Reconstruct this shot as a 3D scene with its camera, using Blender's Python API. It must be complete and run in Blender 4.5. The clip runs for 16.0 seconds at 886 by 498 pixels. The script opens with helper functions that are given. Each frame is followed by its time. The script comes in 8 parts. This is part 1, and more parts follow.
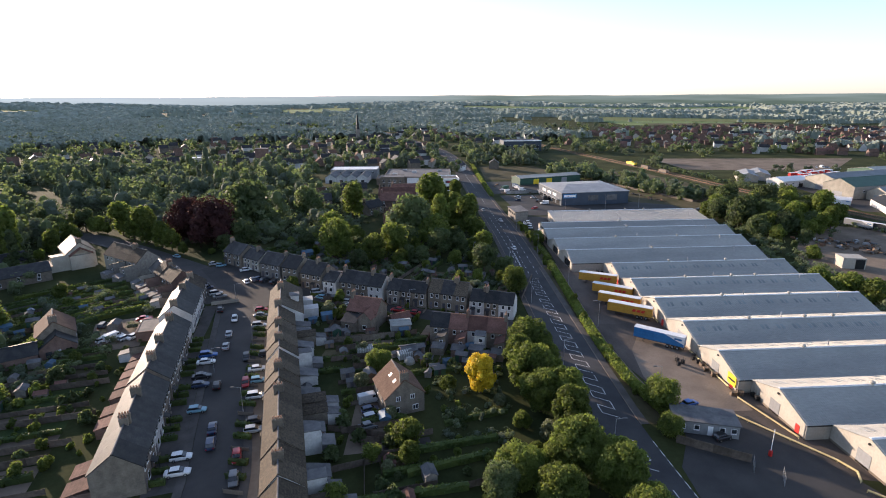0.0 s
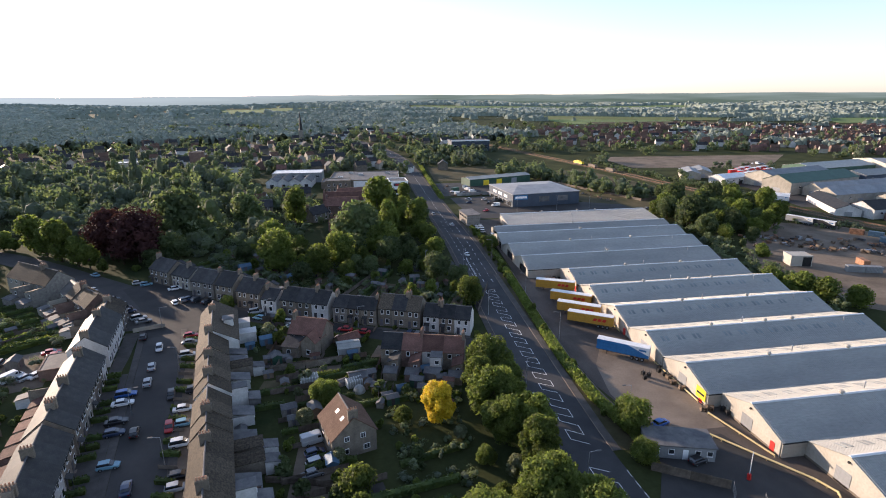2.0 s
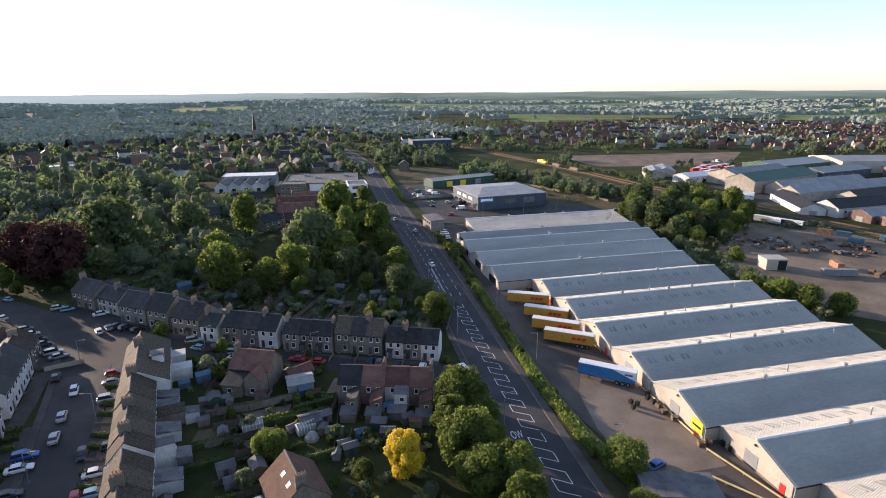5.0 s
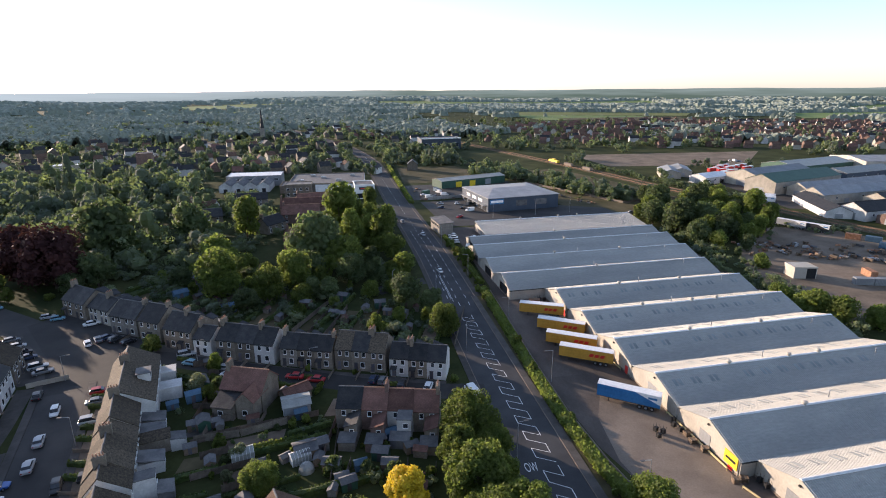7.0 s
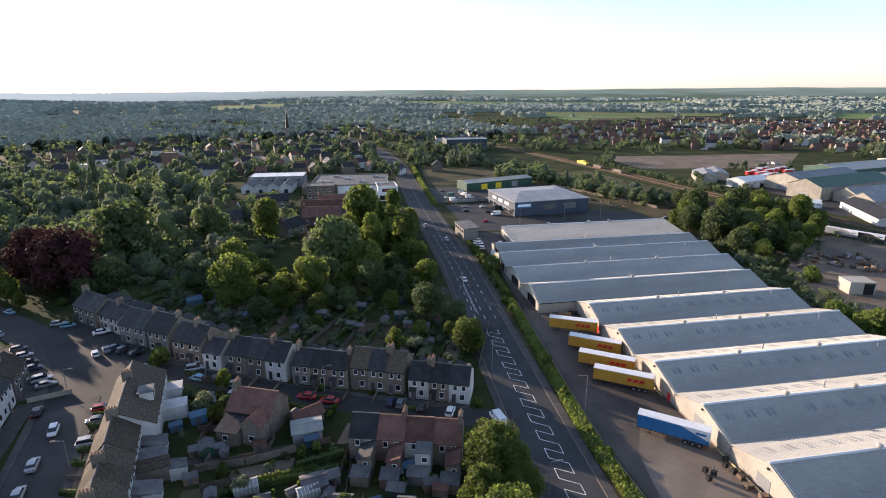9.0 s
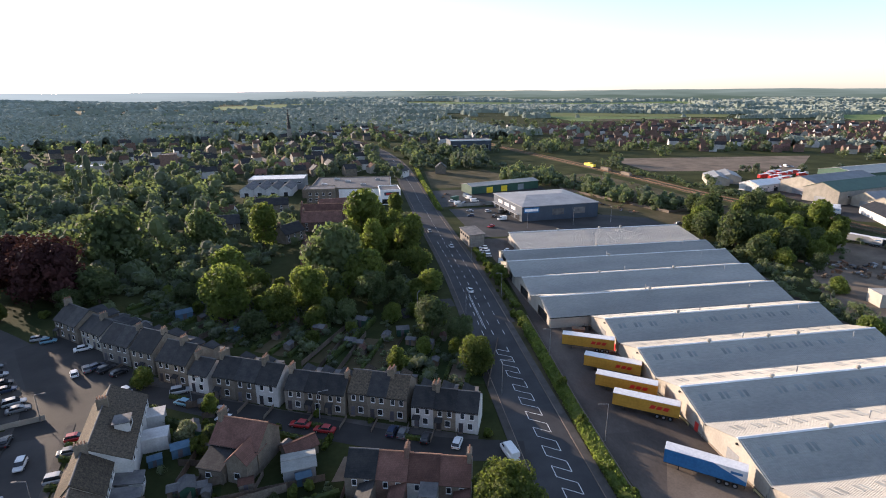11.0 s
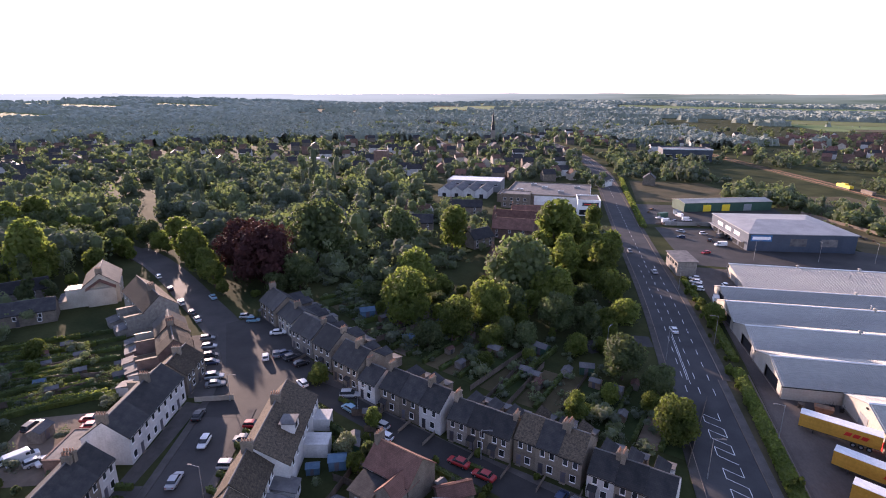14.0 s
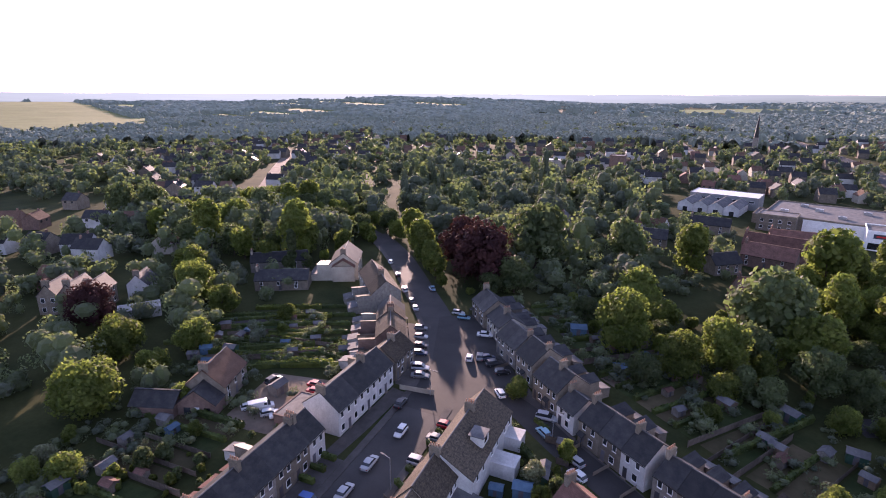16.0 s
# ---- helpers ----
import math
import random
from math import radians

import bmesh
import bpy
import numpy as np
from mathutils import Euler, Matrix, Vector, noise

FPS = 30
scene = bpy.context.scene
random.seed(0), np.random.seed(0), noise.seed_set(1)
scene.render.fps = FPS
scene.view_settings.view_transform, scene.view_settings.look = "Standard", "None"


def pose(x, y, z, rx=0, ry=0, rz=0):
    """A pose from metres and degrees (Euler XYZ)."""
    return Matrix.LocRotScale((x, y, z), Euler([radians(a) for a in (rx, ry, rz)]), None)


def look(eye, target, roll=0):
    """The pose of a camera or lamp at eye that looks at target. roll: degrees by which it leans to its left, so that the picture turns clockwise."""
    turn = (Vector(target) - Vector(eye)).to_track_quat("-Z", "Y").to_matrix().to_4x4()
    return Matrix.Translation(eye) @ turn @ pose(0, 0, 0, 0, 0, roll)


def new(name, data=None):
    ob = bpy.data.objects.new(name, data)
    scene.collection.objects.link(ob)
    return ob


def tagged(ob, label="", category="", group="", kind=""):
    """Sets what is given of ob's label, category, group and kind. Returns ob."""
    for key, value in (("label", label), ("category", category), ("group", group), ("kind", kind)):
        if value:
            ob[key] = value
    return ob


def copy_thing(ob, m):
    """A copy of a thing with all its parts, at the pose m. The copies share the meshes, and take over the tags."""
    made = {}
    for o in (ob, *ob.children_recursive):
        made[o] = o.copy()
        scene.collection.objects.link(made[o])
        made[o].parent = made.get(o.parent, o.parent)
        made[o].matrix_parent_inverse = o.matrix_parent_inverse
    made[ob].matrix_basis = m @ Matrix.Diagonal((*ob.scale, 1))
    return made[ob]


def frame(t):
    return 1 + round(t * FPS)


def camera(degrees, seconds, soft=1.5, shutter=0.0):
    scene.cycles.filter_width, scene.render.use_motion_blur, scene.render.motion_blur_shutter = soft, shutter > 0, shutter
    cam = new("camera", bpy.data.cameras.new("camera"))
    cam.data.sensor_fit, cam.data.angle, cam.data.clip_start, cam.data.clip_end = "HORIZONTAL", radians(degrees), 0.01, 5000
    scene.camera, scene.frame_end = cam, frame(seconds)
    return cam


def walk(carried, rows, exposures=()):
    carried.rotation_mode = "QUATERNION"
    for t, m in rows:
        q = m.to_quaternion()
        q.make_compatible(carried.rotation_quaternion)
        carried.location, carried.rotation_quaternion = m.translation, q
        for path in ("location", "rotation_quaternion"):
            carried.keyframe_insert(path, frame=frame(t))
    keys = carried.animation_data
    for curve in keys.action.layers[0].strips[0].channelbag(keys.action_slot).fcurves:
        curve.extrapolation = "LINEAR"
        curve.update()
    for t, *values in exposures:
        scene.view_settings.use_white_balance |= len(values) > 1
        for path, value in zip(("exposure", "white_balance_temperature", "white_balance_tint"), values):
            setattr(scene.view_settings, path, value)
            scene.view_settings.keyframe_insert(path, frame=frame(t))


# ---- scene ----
cam = camera(78.97, 16.0, 1.0)
PATH = [
    (0.0, look((-3.30, 28.83, 67.24), (2.74, 124.76, 39.65), -0.27)),
    (0.5, look((-3.19, 32.00, 67.31), (3.01, 127.92, 39.70), -0.29)),
    (1.0, look((-3.02, 35.25, 67.34), (4.47, 131.06, 39.69), -0.31)),
    (1.5, look((-2.87, 38.38, 67.49), (5.51, 134.10, 39.78), -0.30)),
    (2.0, look((-2.35, 41.34, 67.46), (12.88, 136.20, 39.71), -0.36)),
    (2.5, look((-2.23, 44.41, 67.50), (16.80, 138.55, 39.65), -0.34)),
    (3.0, look((-2.00, 47.35, 67.52), (18.73, 141.12, 39.64), -0.32)),
    (3.5, look((-1.44, 50.21, 67.55), (20.12, 143.78, 39.63), -0.32)),
    (4.0, look((-0.91, 53.01, 67.52), (21.12, 146.44, 39.52), -0.31)),
    (6.5, look((2.32, 65.59, 67.58), (23.45, 159.12, 39.17), -0.37)),
    (7.0, look((2.92, 68.14, 67.64), (23.22, 161.82, 39.13), -0.37)),
    (7.5, look((3.62, 70.75, 67.56), (22.98, 164.62, 39.03), -0.40)),
    (8.0, look((3.87, 73.45, 67.52), (21.95, 167.57, 38.96), -0.35)),
    (8.5, look((4.43, 76.07, 67.48), (21.00, 170.46, 38.94), -0.38)),
    (9.0, look((4.89, 78.73, 67.45), (20.85, 173.23, 38.92), -0.38)),
    (11.5, look((6.34, 92.18, 67.25), (21.73, 186.83, 38.91), -0.37)),
    (12.0, look((6.77, 94.94, 67.21), (22.17, 189.62, 38.94), -0.42)),
    (12.5, look((7.06, 97.82, 67.22), (22.50, 192.50, 38.98), -0.39)),
    (13.0, look((6.90, 100.53, 67.37), (21.40, 195.35, 39.12), -0.27)),
    (13.5, look((6.29, 103.15, 67.25), (8.31, 199.10, 39.15), -0.04)),
    (14.0, look((6.52, 105.45, 67.21), (-12.97, 199.47, 39.28), 0.03)),
    (14.5, look((7.08, 107.67, 67.26), (-26.78, 197.55, 39.40), 0.00)),
    (15.0, look((6.92, 109.85, 67.46), (-35.14, 196.17, 39.56), 0.07)),
    (15.5, look((6.20, 111.83, 67.34), (-41.78, 195.03, 39.51), 0.09)),
    (16.0, look((4.94, 113.32, 67.58), (-51.75, 190.82, 39.66), 0.21)),
]
walk(cam, PATH, [(0.0, 1.2, 5400, 19), (13.0, 1.22, 5400, 19), (14.5, 1.55, 5500, 44), (16.0, 1.55, 5500, 44)])

# ---- world and sun ----
SUN_AZ, SUN_EL = 43.0, 11.0          # degrees left of +y, degrees above the horizon
world = bpy.data.worlds.new("evening_sky")
scene.world = world
world.use_nodes = True
wn = world.node_tree
sky = wn.nodes.new("ShaderNodeTexSky")
sky.sky_type, sky.sun_disc = "NISHITA", False
sky.sun_elevation, sky.sun_rotation = radians(SUN_EL), radians(-SUN_AZ)
sky.air_density, sky.dust_density, sky.ozone_density = 1.15, 0.3, 1.5
haze = wn.nodes.new("ShaderNodeHueSaturation")
haze.inputs["Saturation"].default_value = 0.64
wn.links.new(sky.outputs[0], haze.inputs["Color"])
wn.links.new(haze.outputs[0], wn.nodes["Background"].inputs[0])
wn.nodes["Background"].inputs[1].default_value = 0.120
sun = new("sun", bpy.data.lights.new("sun", "SUN"))
sun.data.energy, sun.data.angle, sun.data.color = 5.0, radians(0.6), (1.0, 0.73, 0.44)
_d = Vector((-math.sin(radians(SUN_AZ)) * math.cos(radians(SUN_EL)), math.cos(radians(SUN_AZ)) * math.cos(radians(SUN_EL)), math.sin(radians(SUN_EL))))
sun.matrix_world = look(_d * 300, (0, 0, 0))
scene.view_settings.exposure = 0.0
RNG = random.Random(7)


# ---- ground shape ----
def gz(x, y):
    """Height of the ground: a gentle fall from the old streets to the yards, rolling further out."""
    z = -1.6 * math.tanh((x - 20) / 60)
    r = math.hypot(x, y - 100)
    if r > 700:
        k = min(1.0, (r - 700) / 2500)
        z += 9 * k * (math.sin(x / 310 + 1) + math.cos(y / 270 + x / 900))
    k = min(1.0, max(0.0, (r - 1500) / 1250))
    return z + 26 * k * k * (3 - 2 * k)


# ---- materials ----
MATS = {}


def mat(name, c1, c2, scale=0.6, rough=0.85, metal=0.0, bump=0.15, fine=9.0, vary=0.18, courses=None, translucent=0.0, island=0.0, spec=0.4, stretch=None, sheen=0.0):
    """A worn surface: two noises for colour, a fine one for relief, a change from object to object."""
    m = bpy.data.materials.new(name)
    m.use_nodes = True
    t = m.node_tree
    n, l = t.nodes, t.links
    b = n["Principled BSDF"]
    co = n.new("ShaderNodeTexCoord")
    src = co.outputs["Object"]
    if stretch:
        mp = n.new("ShaderNodeMapping")
        mp.inputs["Scale"].default_value = stretch
        l.new(src, mp.inputs[0])
        src = mp.outputs[0]
    n1 = n.new("ShaderNodeTexNoise")
    n1.inputs["Scale"].default_value, n1.inputs["Detail"].default_value, n1.inputs["Roughness"].default_value = scale, 6, 0.62
    l.new(src, n1.inputs["Vector"])
    n2 = n.new("ShaderNodeTexNoise")
    n2.inputs["Scale"].default_value, n2.inputs["Detail"].default_value = fine, 4
    l.new(src, n2.inputs["Vector"])
    ramp = n.new("ShaderNodeMapRange")
    ramp.inputs["From Min"].default_value, ramp.inputs["From Max"].default_value = 0.35, 0.65
    l.new(n1.outputs[0], ramp.inputs["Value"])
    mix = n.new("ShaderNodeMix")
    mix.data_type = "RGBA"
    mix.inputs[6].default_value, mix.inputs[7].default_value = (*c1, 1), (*c2, 1)
    l.new(ramp.outputs[0], mix.inputs[0])
    col = mix.outputs[2]
    relief = n2.outputs[0]
    if courses:
        br = n.new("ShaderNodeTexBrick")
        br.inputs["Color1"].default_value, br.inputs["Color2"].default_value, br.inputs["Mortar"].default_value = (1, 1, 1, 1), (0.72, 0.72, 0.72, 1), (0.5, 0.5, 0.5, 1)
        br.inputs["Scale"].default_value = 1.0
        br.inputs["Brick Width"].default_value, br.inputs["Row Height"].default_value, br.inputs["Mortar Size"].default_value = courses
        sp, cb = n.new("ShaderNodeSeparateXYZ"), n.new("ShaderNodeCombineXYZ")
        l.new(src, sp.inputs[0])
        along_wall, up_wall = n.new("ShaderNodeMath"), n.new("ShaderNodeMath")
        along_wall.operation, up_wall.operation = "MULTIPLY_ADD", "MULTIPLY"
        along_wall.inputs[1].default_value = 1.0 if courses[1] < 0.2 else 0.0
        up_wall.inputs[1].default_value = 1.0 if courses[1] < 0.2 else 1.7
        l.new(sp.outputs[1], along_wall.inputs[0])
        l.new(sp.outputs[0], along_wall.inputs[2])
        l.new(sp.outputs[2], up_wall.inputs[0])
        l.new(along_wall.outputs[0], cb.inputs[0])
        l.new(up_wall.outputs[0], cb.inputs[1])
        l.new(cb.outputs[0], br.inputs["Vector"])
        mul = n.new("ShaderNodeMix")
        mul.data_type, mul.blend_type = "RGBA", "MULTIPLY"
        mul.inputs[0].default_value = 0.6
        l.new(col, mul.inputs[6])
        l.new(br.outputs["Color"], mul.inputs[7])
        col = mul.outputs[2]
    hs = n.new("ShaderNodeHueSaturation")
    info = n.new("ShaderNodeObjectInfo")
    rnd = info.outputs["Random"]
    if island:
        geo = n.new("ShaderNodeNewGeometry")
        ad = n.new("ShaderNodeMath")
        ad.operation = "MULTIPLY_ADD"
        ad.inputs[1].default_value, ad.inputs[2].default_value = island / max(vary, 1e-3), 0.0
        l.new(geo.outputs["Random Per Island"], ad.inputs[0])
        ad2 = n.new("ShaderNodeMath")
        ad2.operation = "ADD"
        l.new(ad.outputs[0], ad2.inputs[0])
        l.new(rnd, ad2.inputs[1])
        rnd = ad2.outputs[0]
    vr = n.new("ShaderNodeMath")
    vr.operation = "MULTIPLY_ADD"
    vr.inputs[1].default_value, vr.inputs[2].default_value = 2 * vary, 1.0 - vary - island
    l.new(rnd, vr.inputs[0])
    f2 = n.new("ShaderNodeMath")
    f2.operation = "MULTIPLY_ADD"
    f2.inputs[1].default_value, f2.inputs[2].default_value = 0.5, 0.75
    l.new(n2.outputs[0], f2.inputs[0])
    vv = n.new("ShaderNodeMath")
    vv.operation = "MULTIPLY"
    l.new(vr.outputs[0], vv.inputs[0])
    l.new(f2.outputs[0], vv.inputs[1])
    l.new(vv.outputs[0], hs.inputs["Value"])
    l.new(col, hs.inputs["Color"])
    l.new(hs.outputs[0], b.inputs["Base Color"])
    b.inputs["Roughness"].default_value, b.inputs["Metallic"].default_value = rough, metal
    b.inputs["Specular IOR Level"].default_value = spec
    # a pale sheen that puts a veil of haze on distant leaves
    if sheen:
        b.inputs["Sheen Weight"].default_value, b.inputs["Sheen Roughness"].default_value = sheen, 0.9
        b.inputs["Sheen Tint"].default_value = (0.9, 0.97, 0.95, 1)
    if bump:
        bp = n.new("ShaderNodeBump")
        bp.inputs["Strength"].default_value, bp.inputs["Distance"].default_value = bump, 0.05
        l.new(relief, bp.inputs["Height"])
        l.new(bp.outputs[0], b.inputs["Normal"])
    if translucent:
        tr = n.new("ShaderNodeBsdfTranslucent")
        through_leaf = n.new("ShaderNodeMix")      # light that passes a leaf comes out yellower
        through_leaf.data_type, through_leaf.blend_type = "RGBA", "MULTIPLY"
        through_leaf.inputs[0].default_value = 1.0
        through_leaf.inputs[7].default_value = (1.35, 1.42, 0.95, 1)
        l.new(hs.outputs[0], through_leaf.inputs[6])
        l.new(through_leaf.outputs[2], tr.inputs[0])
        ms = n.new("ShaderNodeMixShader")
        ms.inputs[0].default_value = translucent
        l.new(b.outputs[0], ms.inputs[1])
        l.new(tr.outputs[0], ms.inputs[2])
        l.new(ms.outputs[0], n["Material Output"].inputs[0])
    MATS[name] = m
    return m


GRASS = mat("rough_grass", (0.024, 0.032, 0.012), (0.052, 0.056, 0.021), 0.05, 0.95, fine=1.2, bump=0.4, spec=0.05)
LAWN = mat("lawn", (0.026, 0.042, 0.014), (0.048, 0.062, 0.020), 0.25, 0.95, fine=6, bump=0.3, spec=0.12)
EARTH = mat("bare_earth", (0.115, 0.092, 0.068), (0.20, 0.16, 0.12), 0.06, 0.95, fine=1.0, bump=0.5, spec=0.12)
SCRUB = mat("scrub_ground", (0.05, 0.05, 0.022), (0.11, 0.09, 0.05), 0.06, 0.95, fine=0.8, bump=0.5, spec=0.12)
ASPHALT = mat("asphalt", (0.050, 0.050, 0.052), (0.072, 0.071, 0.072), 0.12, 0.85, fine=14, bump=0.15, spec=0.12)
OLD_ASPHALT = mat("worn_asphalt", (0.036, 0.035, 0.034), (0.062, 0.058, 0.054), 0.09, 0.8, fine=8, bump=0.2, spec=0.2)
CONCRETE = mat("yard_concrete", (0.155, 0.125, 0.098), (0.255, 0.21, 0.165), 0.07, 0.9, fine=3, bump=0.2, spec=0.12)
YARD = mat("oily_yard_concrete", (0.060, 0.051, 0.045), (0.120, 0.100, 0.084), 0.07, 0.88, fine=3, bump=0.2, spec=0.12, stretch=(1, 0.5, 1))
PAVING = mat("pavement_tarmac", (0.064, 0.059, 0.054), (0.102, 0.093, 0.084), 0.3, 0.9, fine=8, spec=0.12)
PAINT = mat("road_paint", (0.55, 0.55, 0.53), (0.75, 0.75, 0.73), 1.0, 0.7, fine=10)
SLATE = mat("roof_slate", (0.024, 0.025, 0.028), (0.050, 0.048, 0.046), 0.5, 0.6, fine=5, vary=0.3, courses=(0.5, 0.3, 0.02), bump=0.35, spec=0.2)
STONE_TILE = mat("lichened_roof_tile", (0.046, 0.039, 0.032), (0.125, 0.100, 0.070), 2.6, 0.8, fine=9, vary=0.3, courses=(0.4, 0.3, 0.02), bump=0.7, spec=0.1)
RED_TILE = mat("red_clay_tile", (0.125, 0.070, 0.055), (0.19, 0.105, 0.082), 0.5, 0.85, fine=6, vary=0.3, courses=(0.3, 0.28, 0.02), bump=0.3, spec=0.12)
BROWN_TILE = mat("brown_concrete_tile", (0.125, 0.076, 0.054), (0.165, 0.105, 0.075), 0.5, 0.85, fine=6, vary=0.1, courses=(0.3, 0.3, 0.02), bump=0.3, spec=0.12)
BUFF_BRICK = mat("buff_brick", (0.155, 0.130, 0.100), (0.24, 0.205, 0.16), 0.6, 0.9, fine=5, vary=0.2, courses=(0.45, 0.15, 0.015))
RED_BRICK = mat("red_brick", (0.15, 0.098, 0.078), (0.225, 0.15, 0.12), 0.6, 0.9, fine=5, vary=0.25, courses=(0.45, 0.15, 0.015))
WHITE_WALL = mat("white_render", (0.40, 0.39, 0.37), (0.58, 0.57, 0.55), 0.25, 0.85, fine=3, vary=0.12)
CREAM_WALL = mat("cream_render", (0.29, 0.265, 0.215), (0.40, 0.365, 0.30), 0.25, 0.85, fine=3, vary=0.12)
FLINT = mat("grey_flint_wall", (0.14, 0.128, 0.112), (0.24, 0.22, 0.19), 1.2, 0.9, fine=7, vary=0.2)
UPVC = mat("white_window_frame", (0.72, 0.72, 0.71), (0.80, 0.80, 0.79), 1.0, 0.5, bump=0, vary=0.05)
GLASS = mat("window_glass", (0.018, 0.020, 0.024), (0.04, 0.045, 0.05), 0.6, 0.08, bump=0, vary=0.4, spec=0.8)
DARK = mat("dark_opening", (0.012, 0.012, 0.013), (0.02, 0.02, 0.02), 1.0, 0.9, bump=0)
DOOR_PAINT = mat("door_paint", (0.05, 0.06, 0.09), (0.09, 0.07, 0.06), 3.0, 0.5, vary=0.6)
POT = mat("chimney_pot_clay", (0.30, 0.16, 0.10), (0.38, 0.22, 0.14), 2.0, 0.9)
LEAD = mat("grey_flat_felt", (0.075, 0.075, 0.08), (0.15, 0.145, 0.14), 0.4, 0.8, fine=4)
ROOF_METAL = mat("blue_grey_roof_sheet", (0.27, 0.268, 0.245), (0.37, 0.36, 0.325), 0.035, 0.62, fine=1.3, bump=0.04, vary=0.1, spec=0.25, stretch=(0.6, 2.2, 1))
CLAD = mat("cream_cladding", (0.34, 0.31, 0.26), (0.42, 0.385, 0.325), 0.15, 0.6, fine=2, bump=0.04, vary=0.05)
GREY_CLAD = mat("grey_cladding", (0.20, 0.205, 0.21), (0.27, 0.275, 0.28), 0.15, 0.6, fine=2, bump=0.04)
BLUE_CLAD = mat("slate_blue_cladding", (0.028, 0.042, 0.065), (0.042, 0.058, 0.085), 0.2, 0.5, fine=2, bump=0.03)
GREEN_CLAD = mat("green_cladding", (0.03, 0.075, 0.05), (0.045, 0.10, 0.065), 0.2, 0.5, fine=2, bump=0.03)
WHITE_CLAD = mat("white_cladding", (0.66, 0.66, 0.65), (0.76, 0.76, 0.75), 0.2, 0.55, fine=2, bump=0.03)
# darker rooflight colour for the shaded south slopes
ROOFLIGHT = mat("shaded_slope_rooflight", (0.195, 0.215, 0.21), (0.25, 0.265, 0.255), 0.5, 0.45, fine=3, bump=0.02)
# distance haze is put into these three: paler leaf colours and sheen
LEAF_FAR_HAZED = mat("hazed_far_leaves", (0.092, 0.115, 0.078), (0.150, 0.170, 0.118), 0.02, 0.95, fine=0.15, bump=0, vary=0.1, spec=0.0, sheen=0.3)
LEAF_WOOD_HAZED = mat("hazed_woodland_leaves", (0.082, 0.108, 0.042), (0.138, 0.160, 0.066), 0.05, 0.8, bump=0, vary=0.12, translucent=0.5, island=0.08, spec=0.1, sheen=0.17)
LEAF_WOOD_DARK_HAZED = mat("hazed_dark_wood_leaves", (0.066, 0.088, 0.046), (0.108, 0.126, 0.068), 0.05, 0.8, bump=0, vary=0.12, translucent=0.45, island=0.08, spec=0.1, sheen=0.17)
SKYLIGHT = mat("weathered_rooflight", (0.25, 0.255, 0.235), (0.33, 0.33, 0.30), 0.5, 0.6, fine=3, bump=0.02)
STEEL = mat("galvanised_steel", (0.30, 0.30, 0.31), (0.42, 0.42, 0.42), 2.0, 0.45, metal=0.6, bump=0.03)
PIPE_YELLOW = mat("faded_yellow_pipe", (0.45, 0.36, 0.16), (0.58, 0.48, 0.24), 1.0, 0.7)
TRAILER_YELLOW = mat("yellow_curtain", (0.42, 0.22, 0.026), (0.50, 0.27, 0.035), 0.5, 0.5, fine=2, bump=0.05, vary=0.05)
SIGN_YELLOW = mat("yellow_sign_paint", (0.75, 0.52, 0.01), (0.8, 0.58, 0.02), 0.5, 0.5, bump=0, vary=0.03)
SIGN_RED = mat("red_sign_paint", (0.45, 0.02, 0.015), (0.55, 0.03, 0.02), 0.5, 0.5, bump=0, vary=0.1)
TRAILER_BLUE = mat("blue_curtain", (0.03, 0.13, 0.31), (0.045, 0.17, 0.38), 0.5, 0.45, fine=2, bump=0.05, vary=0.05)
TRAILER_WHITE = mat("white_trailer_panel", (0.62, 0.62, 0.62), (0.74, 0.74, 0.73), 0.4, 0.5, fine=2, bump=0.02, vary=0.05)
RUBBER = mat("tyre_rubber", (0.012, 0.012, 0.012), (0.02, 0.02, 0.02), 3, 0.85, bump=0)
ALLOY = mat("wheel_alloy", (0.38, 0.38, 0.39), (0.5, 0.5, 0.5), 3, 0.35, metal=0.8, bump=0)
CHASSIS = mat("chassis_steel", (0.02, 0.02, 0.022), (0.04, 0.038, 0.036), 2, 0.6)
BARK = mat("bark", (0.07, 0.052, 0.036), (0.12, 0.09, 0.065), 2.5, 0.95, bump=0.5)
LEAF = mat("broad_leaves", (0.092, 0.122, 0.030), (0.160, 0.185, 0.046), 0.22, 0.65, bump=0, vary=0.25, translucent=0.6, island=0.2, spec=0.2)
LEAF_DARK = mat("dark_leaves", (0.066, 0.092, 0.040), (0.115, 0.136, 0.060), 0.25, 0.65, bump=0, vary=0.25, translucent=0.5, island=0.18, spec=0.2)
LEAF_COPPER = mat("copper_leaves", (0.036, 0.017, 0.018), (0.062, 0.027, 0.026), 0.3, 0.8, bump=0, vary=0.1, translucent=0.22, island=0.1, spec=0.1)
LEAF_GOLD = mat("golden_leaves", (0.55, 0.40, 0.012), (0.68, 0.52, 0.022), 0.3, 0.6, bump=0, vary=0.1, translucent=0.4, island=0.15)
LEAF_PALE = mat("silvery_leaves", (0.12, 0.135, 0.065), (0.19, 0.20, 0.11), 0.3, 0.6, bump=0, vary=0.15, translucent=0.35, island=0.2)
HEDGE = mat("hedge_leaves", (0.038, 0.062, 0.014), (0.085, 0.11, 0.022), 0.4, 0.7, bump=0.3, vary=0.25, translucent=0.25, island=0.2)
FENCE = mat("weathered_fence_board", (0.085, 0.066, 0.05), (0.15, 0.12, 0.092), 1.0, 0.9, fine=5, vary=0.3)
